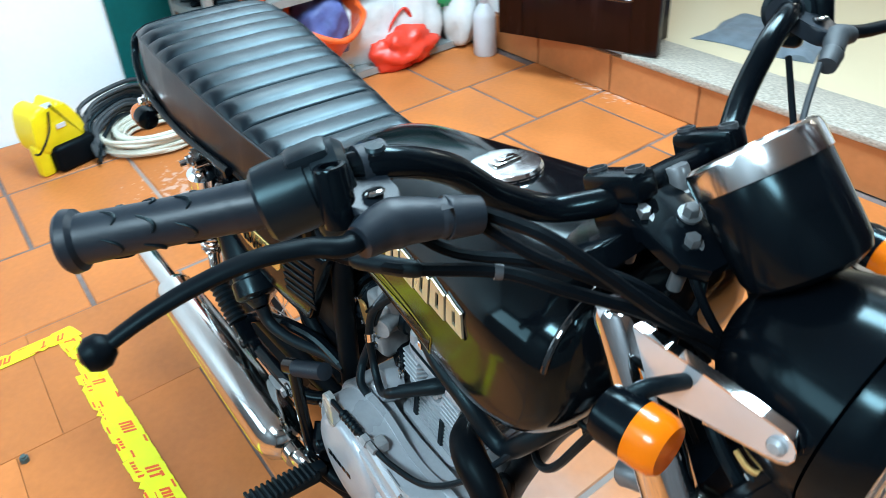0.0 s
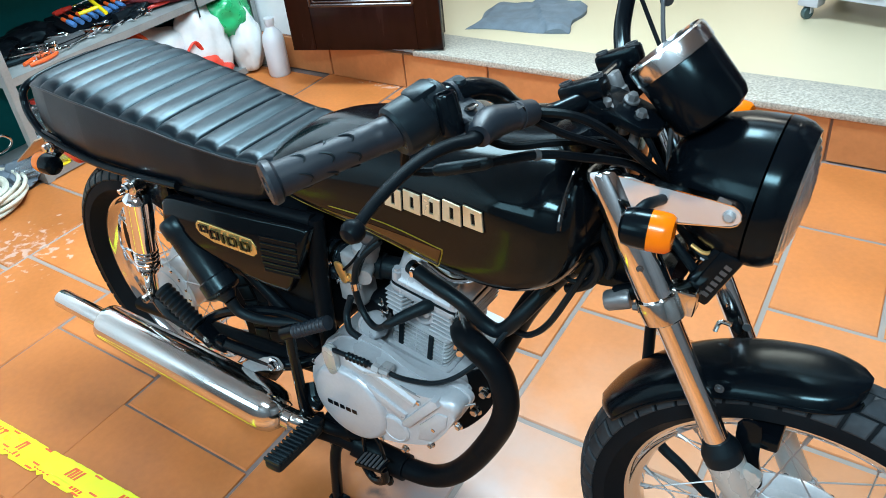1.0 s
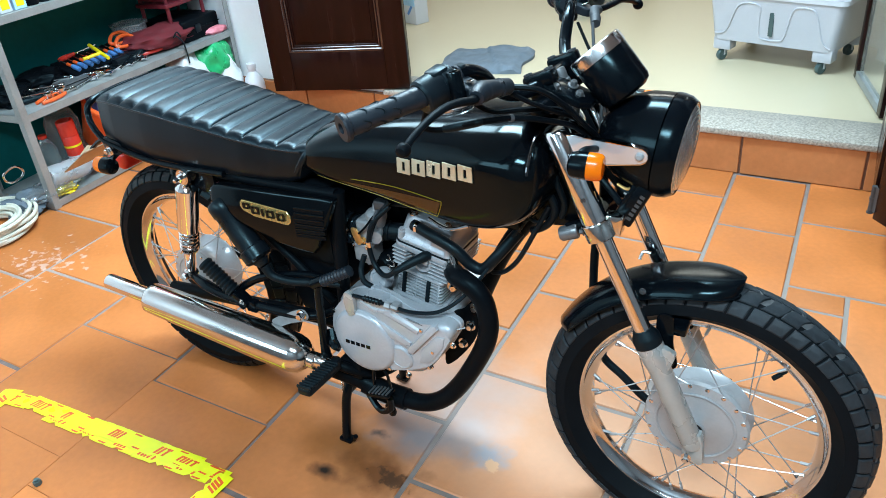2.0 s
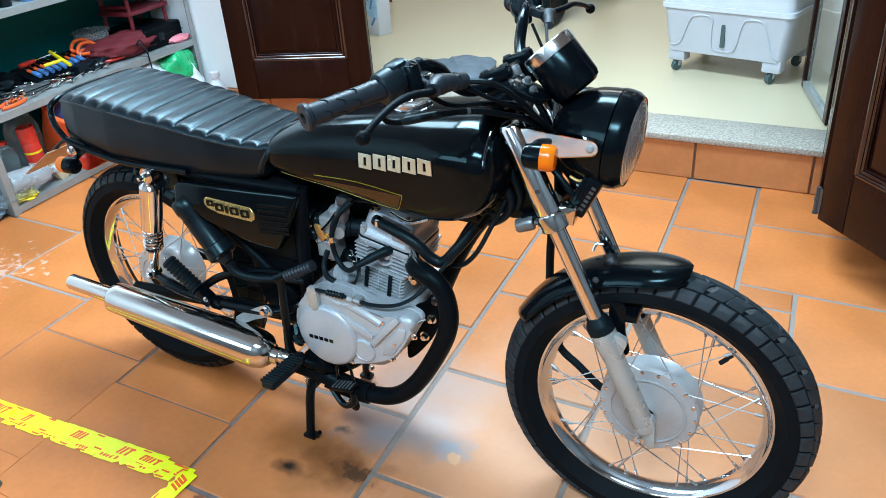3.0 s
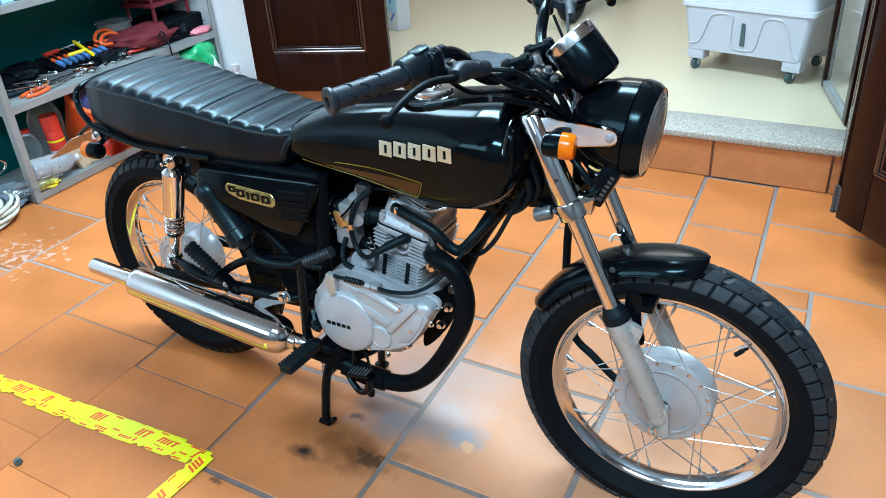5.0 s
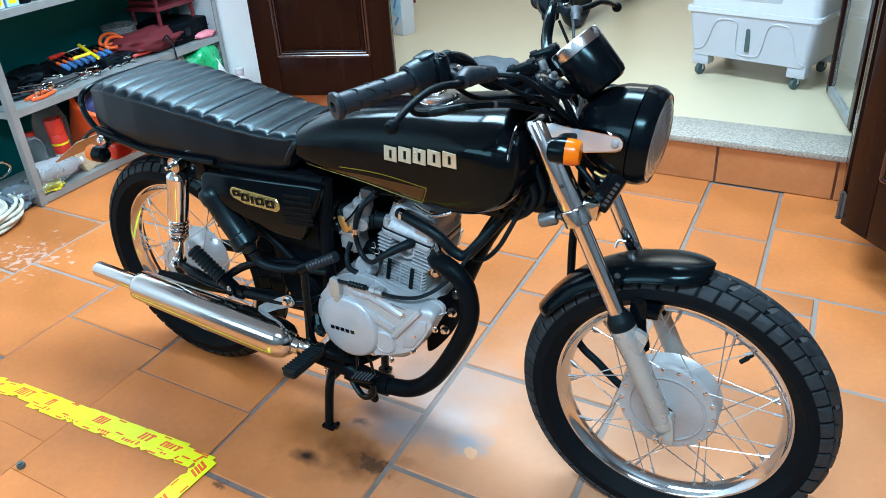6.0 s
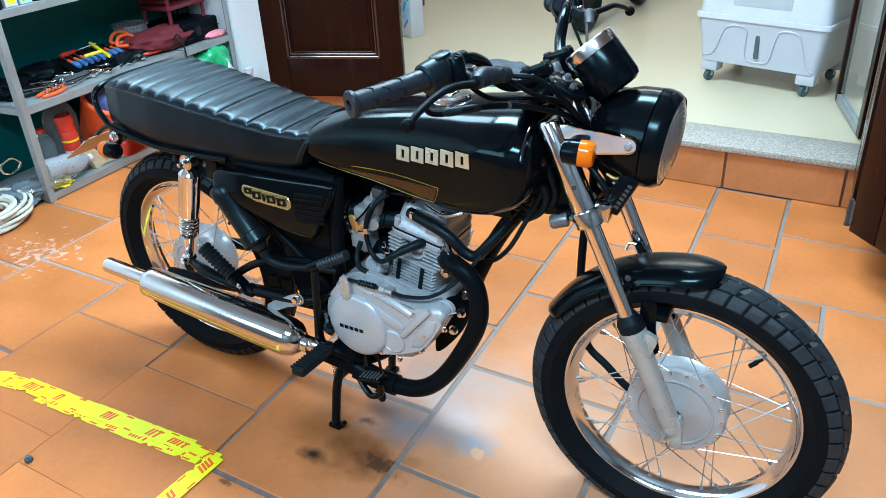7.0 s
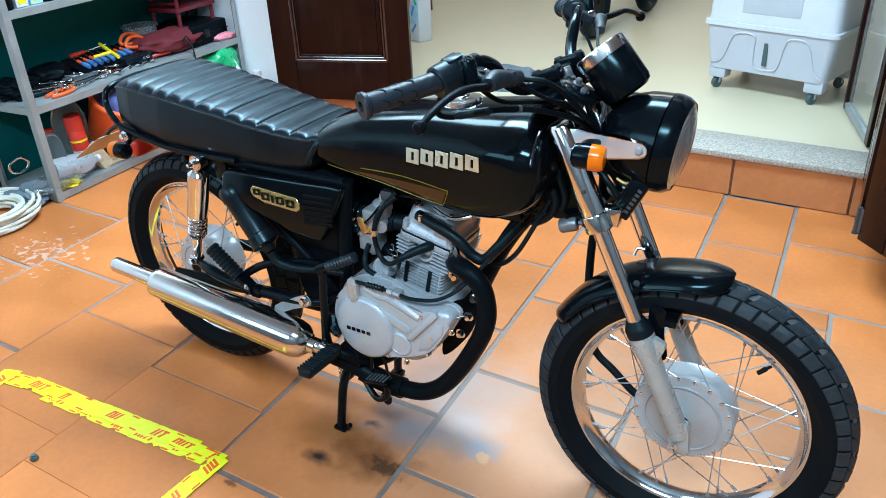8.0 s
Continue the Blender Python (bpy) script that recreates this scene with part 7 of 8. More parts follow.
for x, z in ((0.783, 0.349), (0.805, 0.401), (0.755, 0.40), (0.82, 0.452)):
    part("engine_bolt", bolt((x, -0.049, z), (0, -1, 0), 0.008, 0.011), "steel", fr)
part("head_gusset", prism(smooth_poly([(0.925, 0.785), (0.96, 0.815), (0.995, 0.832), (1.012, 0.80), (1.026, 0.755), (1.044, 0.71), (1.036, 0.688), (1.0, 0.676), (0.96, 0.682), (0.93, 0.71)], 3), -0.032, 0.032, side(0), 0.006), "satin", fr, "black gusset round the steering head")
part("wiring_loom", join(tube([(0.965, -0.036, 0.80), (0.985, -0.044, 0.755), (1.0, -0.042, 0.715), (0.985, -0.04, 0.68), (0.95, -0.034, 0.655)], 0.0075, 10, 5), tube([(0.985, -0.036, 0.815), (1.006, -0.046, 0.77), (1.02, -0.045, 0.73), (1.012, -0.04, 0.70)], 0.006, 10, 5)), "rubber", fr)
part("steering_lock", lathe([(0, 0), (0.0125, 0), (0.014, 0.003), (0.014, 0.03), (0.0115, 0.034), (0, 0.034)], along((1.048, -0.050, 0.684), (-0.93, -0.25, -0.27)), 24), "worngrey", fr, "dull silver steering lock barrel")
part("airbox", join(span((0.23, -0.10, 0.50), (0.50, 0.10, 0.69), 0.02), span((0.33, -0.085, 0.40), (0.49, 0.085, 0.56), 0.03)), "matt", bike, "black air box behind the panels")

# engine -------------------------------------------------------------------
engine = part("engine", prism(smooth_poly([(0.50, 0.40), (0.52, 0.33), (0.58, 0.29), (0.66, 0.28), (0.725, 0.30), (0.755, 0.35), (0.772, 0.405), (0.75, 0.432), (0.62, 0.442), (0.53, 0.452)], 4), -0.10, 0.112, side(0), 0.006),
              "fin", bike, "silver cast aluminium single-cylinder engine")
COVER = [(0.512, 0.372), (0.522, 0.335), (0.56, 0.308), (0.62, 0.302), (0.68, 0.315), (0.725, 0.333), (0.758, 0.352), (0.782, 0.378), (0.805, 0.415), (0.822, 0.452), (0.80, 0.468), (0.745, 0.458), (0.70, 0.466), (0.66, 0.484), (0.61, 0.488), (0.565, 0.475), (0.53, 0.44), (0.515, 0.405)]
cover = part("clutch_cover", prism(smooth_poly(COVER, 4), 0.112, 0.153, side(0), 0.014, 4), "cast", engine, "satin silver clutch cover", 50)
part("cover_seam", prism(smooth_poly([(0.67 + (x - 0.67) * 1.03, 0.39 + (z - 0.39) * 1.03) for x, z in COVER], 4), 0.108, 0.118, side(0), 0.002), "cast", engine)
part("cover_boss", lathe([(0.0, 0), (0.0795, 0), (0.079, 0.006), (0.0755, 0.0115), (0.070, 0.0145), (0.03, 0.0165), (0, 0.017)], side(0) @ Matrix.Translation((0.598, 0.3725, 0.150)), 64), "cast", cover, "", 50)
part("cover_boss", lathe([(0.0, 0), (0.030, 0), (0.029, 0.005), (0.0255, 0.008), (0.0245, 0.0082), (0.0235, 0.007), (0.0, 0.0075)], side(0) @ Matrix.Translation((0.690, 0.3545, 0.150)), 40), "cast", cover)
part("cover_facet", prism([(0.628, 0.436), (0.646, 0.438), (0.722, 0.404), (0.717, 0.386), (0.706, 0.388), (0.655, 0.407)], 0.145, 0.1585, side(0), 0.005, 2), "cast", cover)
part("cover_bar", prism([(0.713, 0.377), (0.726, 0.378), (0.794, 0.458), (0.790, 0.468), (0.780, 0.467), (0.712, 0.387)], 0.145, 0.1615, side(0), 0.004, 2), "cast", cover)
part("cover_rib", join(tube([(0.662, -0.146, 0.462), (0.705, -0.149, 0.452), (0.742, -0.148, 0.436)], 0.010, 10, 5), tube([(0.60, -0.147, 0.474), (0.64, -0.149, 0.462), (0.68, -0.147, 0.468)], 0.008, 10, 5)), "cast", cover)
part("cover_step", prism([(0.735, 0.352), (0.765, 0.362), (0.800, 0.412), (0.806, 0.440), (0.785, 0.438), (0.745, 0.392)], 0.145, 0.156, side(0), 0.005, 2), "cast", cover)
for k in range(5):
    part("cover_mark", box((0.0100, 0.0012, 0.0085), side(0) @ Matrix.Translation((0.5595 + 0.0136 * k, 0.3665, 0.1675 - 0.0001 * k)) @ Matrix.Rotation(radians(90), 4, "X")), "satin", cover, "small dark raised mark")
for x, z in ((0.52, 0.352), (0.565, 0.315), (0.655, 0.312), (0.701, 0.307), (0.760, 0.350), (0.773, 0.394), (0.822, 0.425), (0.75, 0.443), (0.575, 0.472), (0.525, 0.43)):
    part("cover_bolt", bolt((x, -0.150, z), (0, -1, 0), 0.0048, 0.007), "steel", cover)
part("clutch_arm", join(prism(smooth_poly([(-0.01, 0.03), (0.012, 0.03), (0.013, -0.012), (0.004, -0.024), (-0.008, -0.02)]), -0.005, 0.006, side(-0.16) @ Matrix.Translation((0.578, 0.462, 0)), 0.002)), "brushed", cover)
part("clutch_cable", tube([(0.580, -0.16, 0.490), (0.62, -0.16, 0.491), (0.68, -0.158, 0.489), (0.73, -0.15, 0.480), (0.79, -0.135, 0.49), (0.84, -0.10, 0.53), (0.90, -0.05, 0.62), (0.97, -0.03, 0.72), (1.02, -0.04, 0.8)], 0.0042, 8, 8), "plastic", engine, "black clutch cable")
part("cable_boot", lathe([(0.003, 0)] + [(0.0055 + (0.0016 if k % 2 else 0), 0.004 * k) for k in range(1, 12)] + [(0.003, 0.048)], along((0.616, -0.16, 0.491), (1, 0, 0)), 14), "rubber", engine)
part("cable_adjuster", join(lathe([(0, 0), (0.008, 0), (0.008, 0.013), (0.0055, 0.013), (0.0055, 0.03), (0, 0.03)], along((0.672, -0.159, 0.4895), (1, 0.02, -0.1)), 6), box((0.02, 0.02, 0.016), Matrix.Translation((0.688, -0.145, 0.480)), 0.003)), "dullalu", engine)
part("gear_linkage", join(tube([(0.50, -0.15, 0.37), (0.515, -0.165, 0.345), (0.53, -0.165, 0.34)], 0.012, 10, 4), lathe([(0, 0), (0.013, 0), (0.013, 0.012), (0, 0.014)], along((0.518, -0.158, 0.345), (0, -1, 0)), 20)), "satin", engine)

LEAN_AXIS = Vector((0.2, 0, 0.98)).normalized()


def barrel(h):
    """Pose on the cylinder's axis, h above its base."""
    x = Vector((LEAN_AXIS.z, 0, -LEAN_AXIS.x))
    return Matrix.Translation(Vector((0.687, 0, 0.450)) + LEAN_AXIS * h) @ Matrix((x, Vector((0, 1, 0)), LEAN_AXIS)).transposed().to_4x4()


def notched(w, d, x0, x1, deep):
    """A fin's outline with a recess in its right edge for the spark plug."""
    return [(w, d), (-w, d), (-w, -d), (x0, -d), (x0 + 0.008, -d + deep), (x1 - 0.008, -d + deep), (x1, -d), (w, -d)]


def stacked(levels, r):
    """A block whose rounded plan changes with height: (height, half x, half y)."""
    return rings_to_bm([[barrel(h) @ Vector((x, y, 0)) for x, y in rounded(w, d, r)] for h, w, d in levels])


# core coloured dark to stand for the shade in the fin gaps
part("cylinder_core", prism(rounded(0.042, 0.047, 0.014), -0.03, 0.12, barrel(0)), "worn", engine, "barrel core, darkened for the shade between the fins")
for k in range(7):
    part("cooling_fin", prism(rounded(0.057 - 0.0003 * k, 0.0665, 0.010), 0, 0.0023, barrel(0.002 + 0.0086 * k), 0.0007, 1), "fin", engine, "thin cast cooling fin")
part("barrel_deck", prism(rounded(0.0585, 0.068, 0.010), 0, 0.0062, barrel(0.0605), 0.002), "fin", engine)
for k in range(5):
    part("cooling_fin", prism(notched(0.0665 + 0.001 * k, 0.0685, -0.036, 0.020, 0.022), 0, 0.0024, barrel(0.0725 + 0.0092 * k), 0.0007, 1), "fin", engine, "thin cast cooling fin")
for x in (-0.035, 0.024):
    part("fin_damper", box((0.0095, 0.006, 0.056), barrel(0.031) @ Matrix.Translation((x, -0.0662, 0)), 0.0015, 1), "rubber", engine)
for x in (-0.006, 0.048):
    part("fin_web", box((0.0026, 0.005, 0.056), barrel(0.031) @ Matrix.Translation((x, -0.063, 0)), 0.0008, 1), "fin", engine)
part("cylinder_head", join(stacked([(0.113, 0.068, 0.066), (0.1165, 0.0695, 0.0675), (0.124, 0.0695, 0.0675), (0.1275, 0.0675, 0.0655)], 0.018),
                                  lathe([(0.0, -0.004), (0.0215, -0.004), (0.0225, 0.01), (0.0205, 0.014), (0.0155, 0.014), (0.0135, 0.0), (0, 0.0)], along(barrel(0.098) @ Vector((0.004, -0.054, 0)), (0.05, -1, 0.1)), 36)), "cast", engine, "cast aluminium cylinder head")
part("head_gasket", prism(rounded(0.0692, 0.0672, 0.018), 0.1276, 0.1302, barrel(0)), "rubber", engine)
rocker = part("rocker_cover", join(stacked([(0.1304, 0.0665, 0.0645), (0.1345, 0.0672, 0.0652), (0.139, 0.0655, 0.0635), (0.142, 0.0622, 0.060), (0.168, 0.0575, 0.056), (0.184, 0.0545, 0.053), (0.191, 0.049, 0.048)], 0.016),
                                   prism(rounded(0.020, 0.011, 0.007), 0.150, 0.181, barrel(0) @ Matrix.Translation((0.036, -0.056, 0)), 0.005, 2)), "cast", engine, "smooth silver rocker cover", 50)
for x, y in ((-0.055, -0.058), (0.056, -0.058), (0.056, 0.056), (-0.055, 0.056)):
    part("cover_lug", lathe([(0, -0.012), (0.0085, -0.012), (0.0085, 0.006), (0.006, 0.007), (0.006, 0.012), (0, 0.012)], barrel(0.146) @ Matrix.Translation((x, y, 0)), 16), "cast", rocker)
for x, y in ((0.04, -0.04), (-0.04, -0.04), (0.04, 0.04), (-0.04, 0.04)):
    part("head_bolt", bolt(barrel(0.191) @ Vector((x, y, 0)), LEAN_AXIS, 0.0065, 0.008), "steel", engine)
part("spark_boss", lathe([(0.0, 0.0), (0.0095, 0.0), (0.0095, 0.007), (0.0065, 0.008), (0.0065, 0.016), (0, 0.016)], along((0.722, -0.060, 0.553), (0.1, -1, 0.05)), 6), "dullalu", engine)
part("spark_plug_cap", join(tube([(0.729, -0.058, 0.566), (0.722, -0.072, 0.5665), (0.708, -0.090, 0.5625), (0.6905, -0.107, 0.5545)], [0.0098, 0.0112, 0.0094, 0.0088], 16, 6),
                                   tube([(0.696, -0.102, 0.557), (0.681, -0.115, 0.549), (0.672, -0.116, 0.542)], [0.0075, 0.0075, 0.0066], 14, 4)), "rubber", engine, "black rubber spark plug cap")
part("ignition_lead", tube([(0.678, -0.1155, 0.547), (0.652, -0.113, 0.527), (0.628, -0.106, 0.526), (0.608, -0.099, 0.546), (0.602, -0.096, 0.586), (0.614, -0.09, 0.632), (0.648, -0.07, 0.668)], 0.0056, 12, 8), "rubber", engine, "black ignition lead")
part("breather_hose", tube([(0.70, -0.066, 0.634), (0.745, -0.078, 0.628), (0.80, -0.078, 0.605), (0.83, -0.07, 0.572), (0.855, -0.065, 0.565), (0.885, -0.06, 0.598), (0.92, -0.03, 0.645)], 0.0118, 14, 8), "rubber", engine, "black rubber breather hose")
part("hose_clip", join(lathe([(0.012, -0.004), (0.0132, -0.004), (0.0132, 0.004), (0.012, 0.004)], along((0.715, -0.070, 0.633), (1, -0.25, -0.1)), 20), box((0.006, 0.006, 0.012), Matrix.Translation((0.714, -0.083, 0.636)), 0.001, 1)), "chrome", engine)
part("starter_motor", lathe([(0, 0), (0.025, 0), (0.03, 0.006), (0.03, 0.07), (0.024, 0.08), (0, 0.08)], along((0.60, 0.03, 0.495), (-0.2, -1, 0)), 28), "matt", engine)
part("breather_cover", lathe([(0, 0), (0.024, 0), (0.0245, 0.022), (0.022, 0.026), (0.016, 0.027), (0.015, 0.0255), (0, 0.0255)], along((0.612, -0.070, 0.489), (-0.1, -1, 0.35)), 32), "cast", engine, "round silver crankcase cap")
part("engine_hose", tube([(0.576, -0.085, 0.545), (0.571, -0.098, 0.515), (0.585, -0.112, 0.497), (0.607, -0.114, 0.49)], 0.0062, 12, 6), "rubber", engine)
# carburettor
carb = part("carburettor", join(box((0.056, 0.046, 0.05), Matrix.Translation((0.575, -0.045, 0.592)), 0.008, 3),
                                lathe([(0, 0), (0.020, 0), (0.020, 0.016), (0.023, 0.017), (0.023, 0.028), (0.019, 0.033), (0.009, 0.036), (0.0065, 0.05), (0, 0.05)], along((0.590, -0.045, 0.603), (0.08, 0, 1)), 28),
                                lathe([(0, 0), (0.012, 0), (0.012, 0.026), (0.0145, 0.027), (0.0145, 0.032), (0, 0.032)], along((0.597, -0.052, 0.592), (0.4, -1, 0)), 20),
                                prism(rounded(0.030, 0.026, 0.008), 0.552, 0.559, Matrix.Translation((0.557, -0.045, 0)), 0.001, 1),
                                prism(rounded(0.026, 0.023, 0.009), 0.516, 0.553, Matrix.Translation((0.557, -0.045, 0)), 0.0), prism(rounded(0.021, 0.018, 0.008), 0.508, 0.517, Matrix.Translation((0.557, -0.045, 0)), 0.003),
                                lathe([(0, 0), (0.008, 0), (0.008, 0.012), (0, 0.014)], along((0.557, -0.045, 0.509), (0, 0, -1)), 10)), "dullalu", bike, "cast alloy carburettor")
part("intake_pipe", lathe([(0, 0), (0.021, 0), (0.023, 0.004), (0.023, 0.012), (0.020, 0.014), (0.020, 0.055), (0, 0.055)], along((0.60, -0.035, 0.585), (1, 0.3, -0.1)), 24), "rubber", carb, "black rubber intake pipe")
# the brass colour paints in the orange floor reflected by the lever
part("choke_lever", prism(smooth_poly([(-0.011, 0.017), (0.003, 0.02), (0.011, 0.006), (0.014, -0.012), (0.004, -0.02), (-0.004, -0.008)]), 0, 0.003, side(-0.0735) @ Matrix.Translation((0.552, 0.580, 0)), 0.001), "brass", carb, "choke lever coloured orange for the reflected floor")
part("intake_boot", lathe([(0.018, 0)] + [(0.0215 + (0.003 if k % 2 else 0), 0.0062 * k) for k in range(1, 11)] + [(0.018, 0.068)], along((0.55, -0.048, 0.592), (-1, 0.02, 0.05)), 28), "plastic", carb, "black intake boot")
part("boot_band", lathe([(0.0245, -0.004), (0.0258, -0.004), (0.0258, 0.004), (0.0245, 0.004)], along((0.533, -0.048, 0.593), (-1, 0.02, 0.05)), 28), "steel", carb)
part("intake_screw", bolt((0.523, -0.076, 0.590), (0, -1, 0), 0.005, 0.005), "chrome", carb)
part("intake_knob", lathe([(0, 0), (0.011, 0), (0.012, 0.004), (0.012, 0.012), (0.009, 0.015), (0, 0.015)], along((0.528, -0.06, 0.568), (0, -1, 0)), 20), "plastic", carb)
part("throttle_cable", tube([(0.594, -0.045, 0.648), (0.612, -0.056, 0.664), (0.65, -0.06, 0.668), (0.72, -0.05, 0.668)], 0.0035, 8, 6), "plastic", carb)
part("link_rod", tube([(0.562, -0.076, 0.590), (0.585, -0.079, 0.612), (0.607, -0.076, 0.640)], 0.0025, 8, 5), "matt", carb)
part("fuel_hose", tube([(0.585, -0.07, 0.580), (0.600, -0.085, 0.60), (0.618, -0.078, 0.640), (0.65, -0.07, 0.68)], 0.005, 8, 6), "rubber", carb)
part("fuel_tap", join(box((0.03, 0.02, 0.024), Matrix.Translation((0.625, -0.065, 0.665)), 0.004), tube([(0.62, -0.075, 0.655), (0.617, -0.09, 0.64)], 0.004, 8, 1)), "worn", carb)
for x, z in ((0.6235, 0.545), (0.632, 0.532), (0.620, 0.520)):
    part("overflow_clip", tube([(x, -0.066, z), (x + 0.006, -0.07, z + 0.004), (x + 0.008, -0.072, z - 0.008), (x - 0.002, -0.07, z - 0.010)], 0.0016, 6, 4), "steel", carb)
part("regulator", join(span((0.84, -0.05, 0.655), (0.93, 0.05, 0.70), 0.008), bolt((0.845, -0.055, 0.665), (0, -1, 0), 0.006, 0.006)), "satin", fr)
part("tank_chrome_strip", tube([(0.755, -0.09, 0.672), (0.80, -0.095, 0.66), (0.84, -0.085, 0.67)], 0.004, 8, 5), "chrome", fr)
part("loom", join(tube([(0.99, -0.045, 0.72), (0.965, -0.06, 0.665), (0.93, -0.06, 0.60), (0.89, -0.045, 0.555), (0.85, -0.02, 0.53)], 0.005, 8, 8), tube([(0.96, -0.03, 0.70), (0.945, -0.05, 0.685), (0.925, -0.055, 0.69)], 0.004, 8, 5)), "rubber", fr, "black cable loop ahead of the frame")
lock = part("steering_lock", lathe([(0, 0), (0.011, 0), (0.012, 0.003), (0.012, 0.04), (0, 0.04)], along((1.026, -0.052, 0.683), (0.8, 0.5, 0.2)), 28), "matt", fr, "dark metal steering lock barrel")
part("lock_face", lathe([(0, -0.001), (0.009, -0.001), (0.009, 0.002), (0, 0.002)], along((1.026, -0.052, 0.683), (0.8, 0.5, 0.2)), 24), "matt", lock)

# exhaust ------------------------------------------------------------------
PIPE = [(0.775, -0.055, 0.535), (0.80, -0.085, 0.548), (0.83, -0.10, 0.550), (0.858, -0.102, 0.532), (0.873, -0.102, 0.50), (0.876, -0.102, 0.45), (0.858, -0.102, 0.39), (0.81, -0.102, 0.30), (0.765, -0.103, 0.238), (0.72, -0.105, 0.202), (0.67, -0.107, 0.188), (0.60, -0.112, 0.192), (0.53, -0.13, 0.225), (0.49, -0.16, 0.262)]
pipe = part("exhaust_pipe", tube([(x + 0.003, y, z) for x, y, z in PIPE], 0.0205, 24, 8), "matt", bike, "thick matt black exhaust header pipe")
part("pipe_sleeve", tube([(0.655, -0.108, 0.187), (0.60, -0.112, 0.192), (0.55, -0.124, 0.214)], 0.0255, 22, 4), "matt", pipe)
part("port_flange", join(box((0.014, 0.062, 0.034), along((0.785, -0.062, 0.55), (1, -0.9, 0.3)), 0.004), lathe([(0, 0), (0.02, 0), (0.02, 0.03), (0, 0.03)], along((0.765, -0.045, 0.545), (1, -0.8, 0.2)), 20)), "steel", pipe)
part("flange_bolt", bolt((0.795, -0.088, 0.524), (0.5, -1, 0.1), 0.0078, 0.016), "steel", pipe)
ax0, ax1 = Vector((-0.03, -0.212, 0.354)), Vector((0.452, -0.195, 0.306))
d = (ax1 - ax0).normalized()
L = (ax1 - ax0).length
mm = along(ax0, d)
muffler = part("muffler", lathe([(0.0, 0.0), (0.019, 0.0), (0.034, 0.002), (0.0385, 0.008), (0.0395, 0.02), (0.046, L * 0.7), (0.0468, L - 0.045), (0.0455, L - 0.03), (0.04, L - 0.012), (0.03, L), (0.022, L + 0.008), (0, L + 0.008)], mm, 56), "steel", bike, "polished steel silencer", 50)
part("tail_pipe", lathe([(0.017, -0.145), (0.0195, -0.146), (0.0205, -0.143), (0.0205, 0.004), (0.016, 0.004), (0.0165, -0.14)], mm, 36), "steel", muffler)
part("link_pipe", tube([ax1 - d * 0.01, ax1 + d * 0.03 + Vector((0, 0.004, 0)), (0.508, -0.181, 0.290)], 0.0175, 20, 5), "steel", muffler)
part("clamp_band", lathe([(0.017, 0), (0.0205, 0), (0.0205, 0.016), (0.017, 0.016)], along(ax1 + d * 0.012, d), 24), "steel", muffler)
part("muffler_bracket", prism(smooth_poly([(0.34, 0.362), (0.43, 0.414), (0.452, 0.41), (0.45, 0.392), (0.40, 0.370), (0.36, 0.350)]), -0.002, 0.002, side(-0.168), 0.001), "dullalu", muffler)
part("bracket_bolt", bolt((0.44, -0.172, 0.405), (0, -1, 0), 0.009, 0.012), "chrome", muffler)

# swing arm, shocks, rear end ------------------------------------------------
part("pivot_plate", prism(smooth_poly([(0.335, 0.43), (0.43, 0.46), (0.50, 0.43), (0.52, 0.36), (0.47, 0.29), (0.39, 0.30), (0.345, 0.34)], 4), -0.003, 0.003, side(-0.062), 0.001), "matt", fr, "black pressed steel pivot plate")
sw = part("swing_arm", join(tube([(0.49, -0.09, 0.345), (0.25, -0.1, 0.335), (0.0, -0.1, 0.312), (-0.085, -0.1, 0.305)], 0.016, 12, 4), tube([(0.49, 0.09, 0.345), (0.25, 0.1, 0.335), (0.0, 0.1, 0.312), (-0.085, 0.1, 0.305)], 0.016, 12, 4)), "matt", bike, "black swing arm")
part("peg_bracket", join(tube([(0.06, -0.14, 0.40), (0.12, -0.155, 0.395), (0.2, -0.16, 0.385), (0.33, -0.16, 0.385), (0.45, -0.155, 0.395), (0.51, -0.12, 0.41)], [0.009, 0.014, 0.012, 0.012, 0.012, 0.01], 12, 6),
                         tube([(0.2, -0.155, 0.385), (0.3, -0.14, 0.45), (0.42, -0.11, 0.47), (0.5, -0.1, 0.46)], 0.010, 10, 6)), "satin", sw)


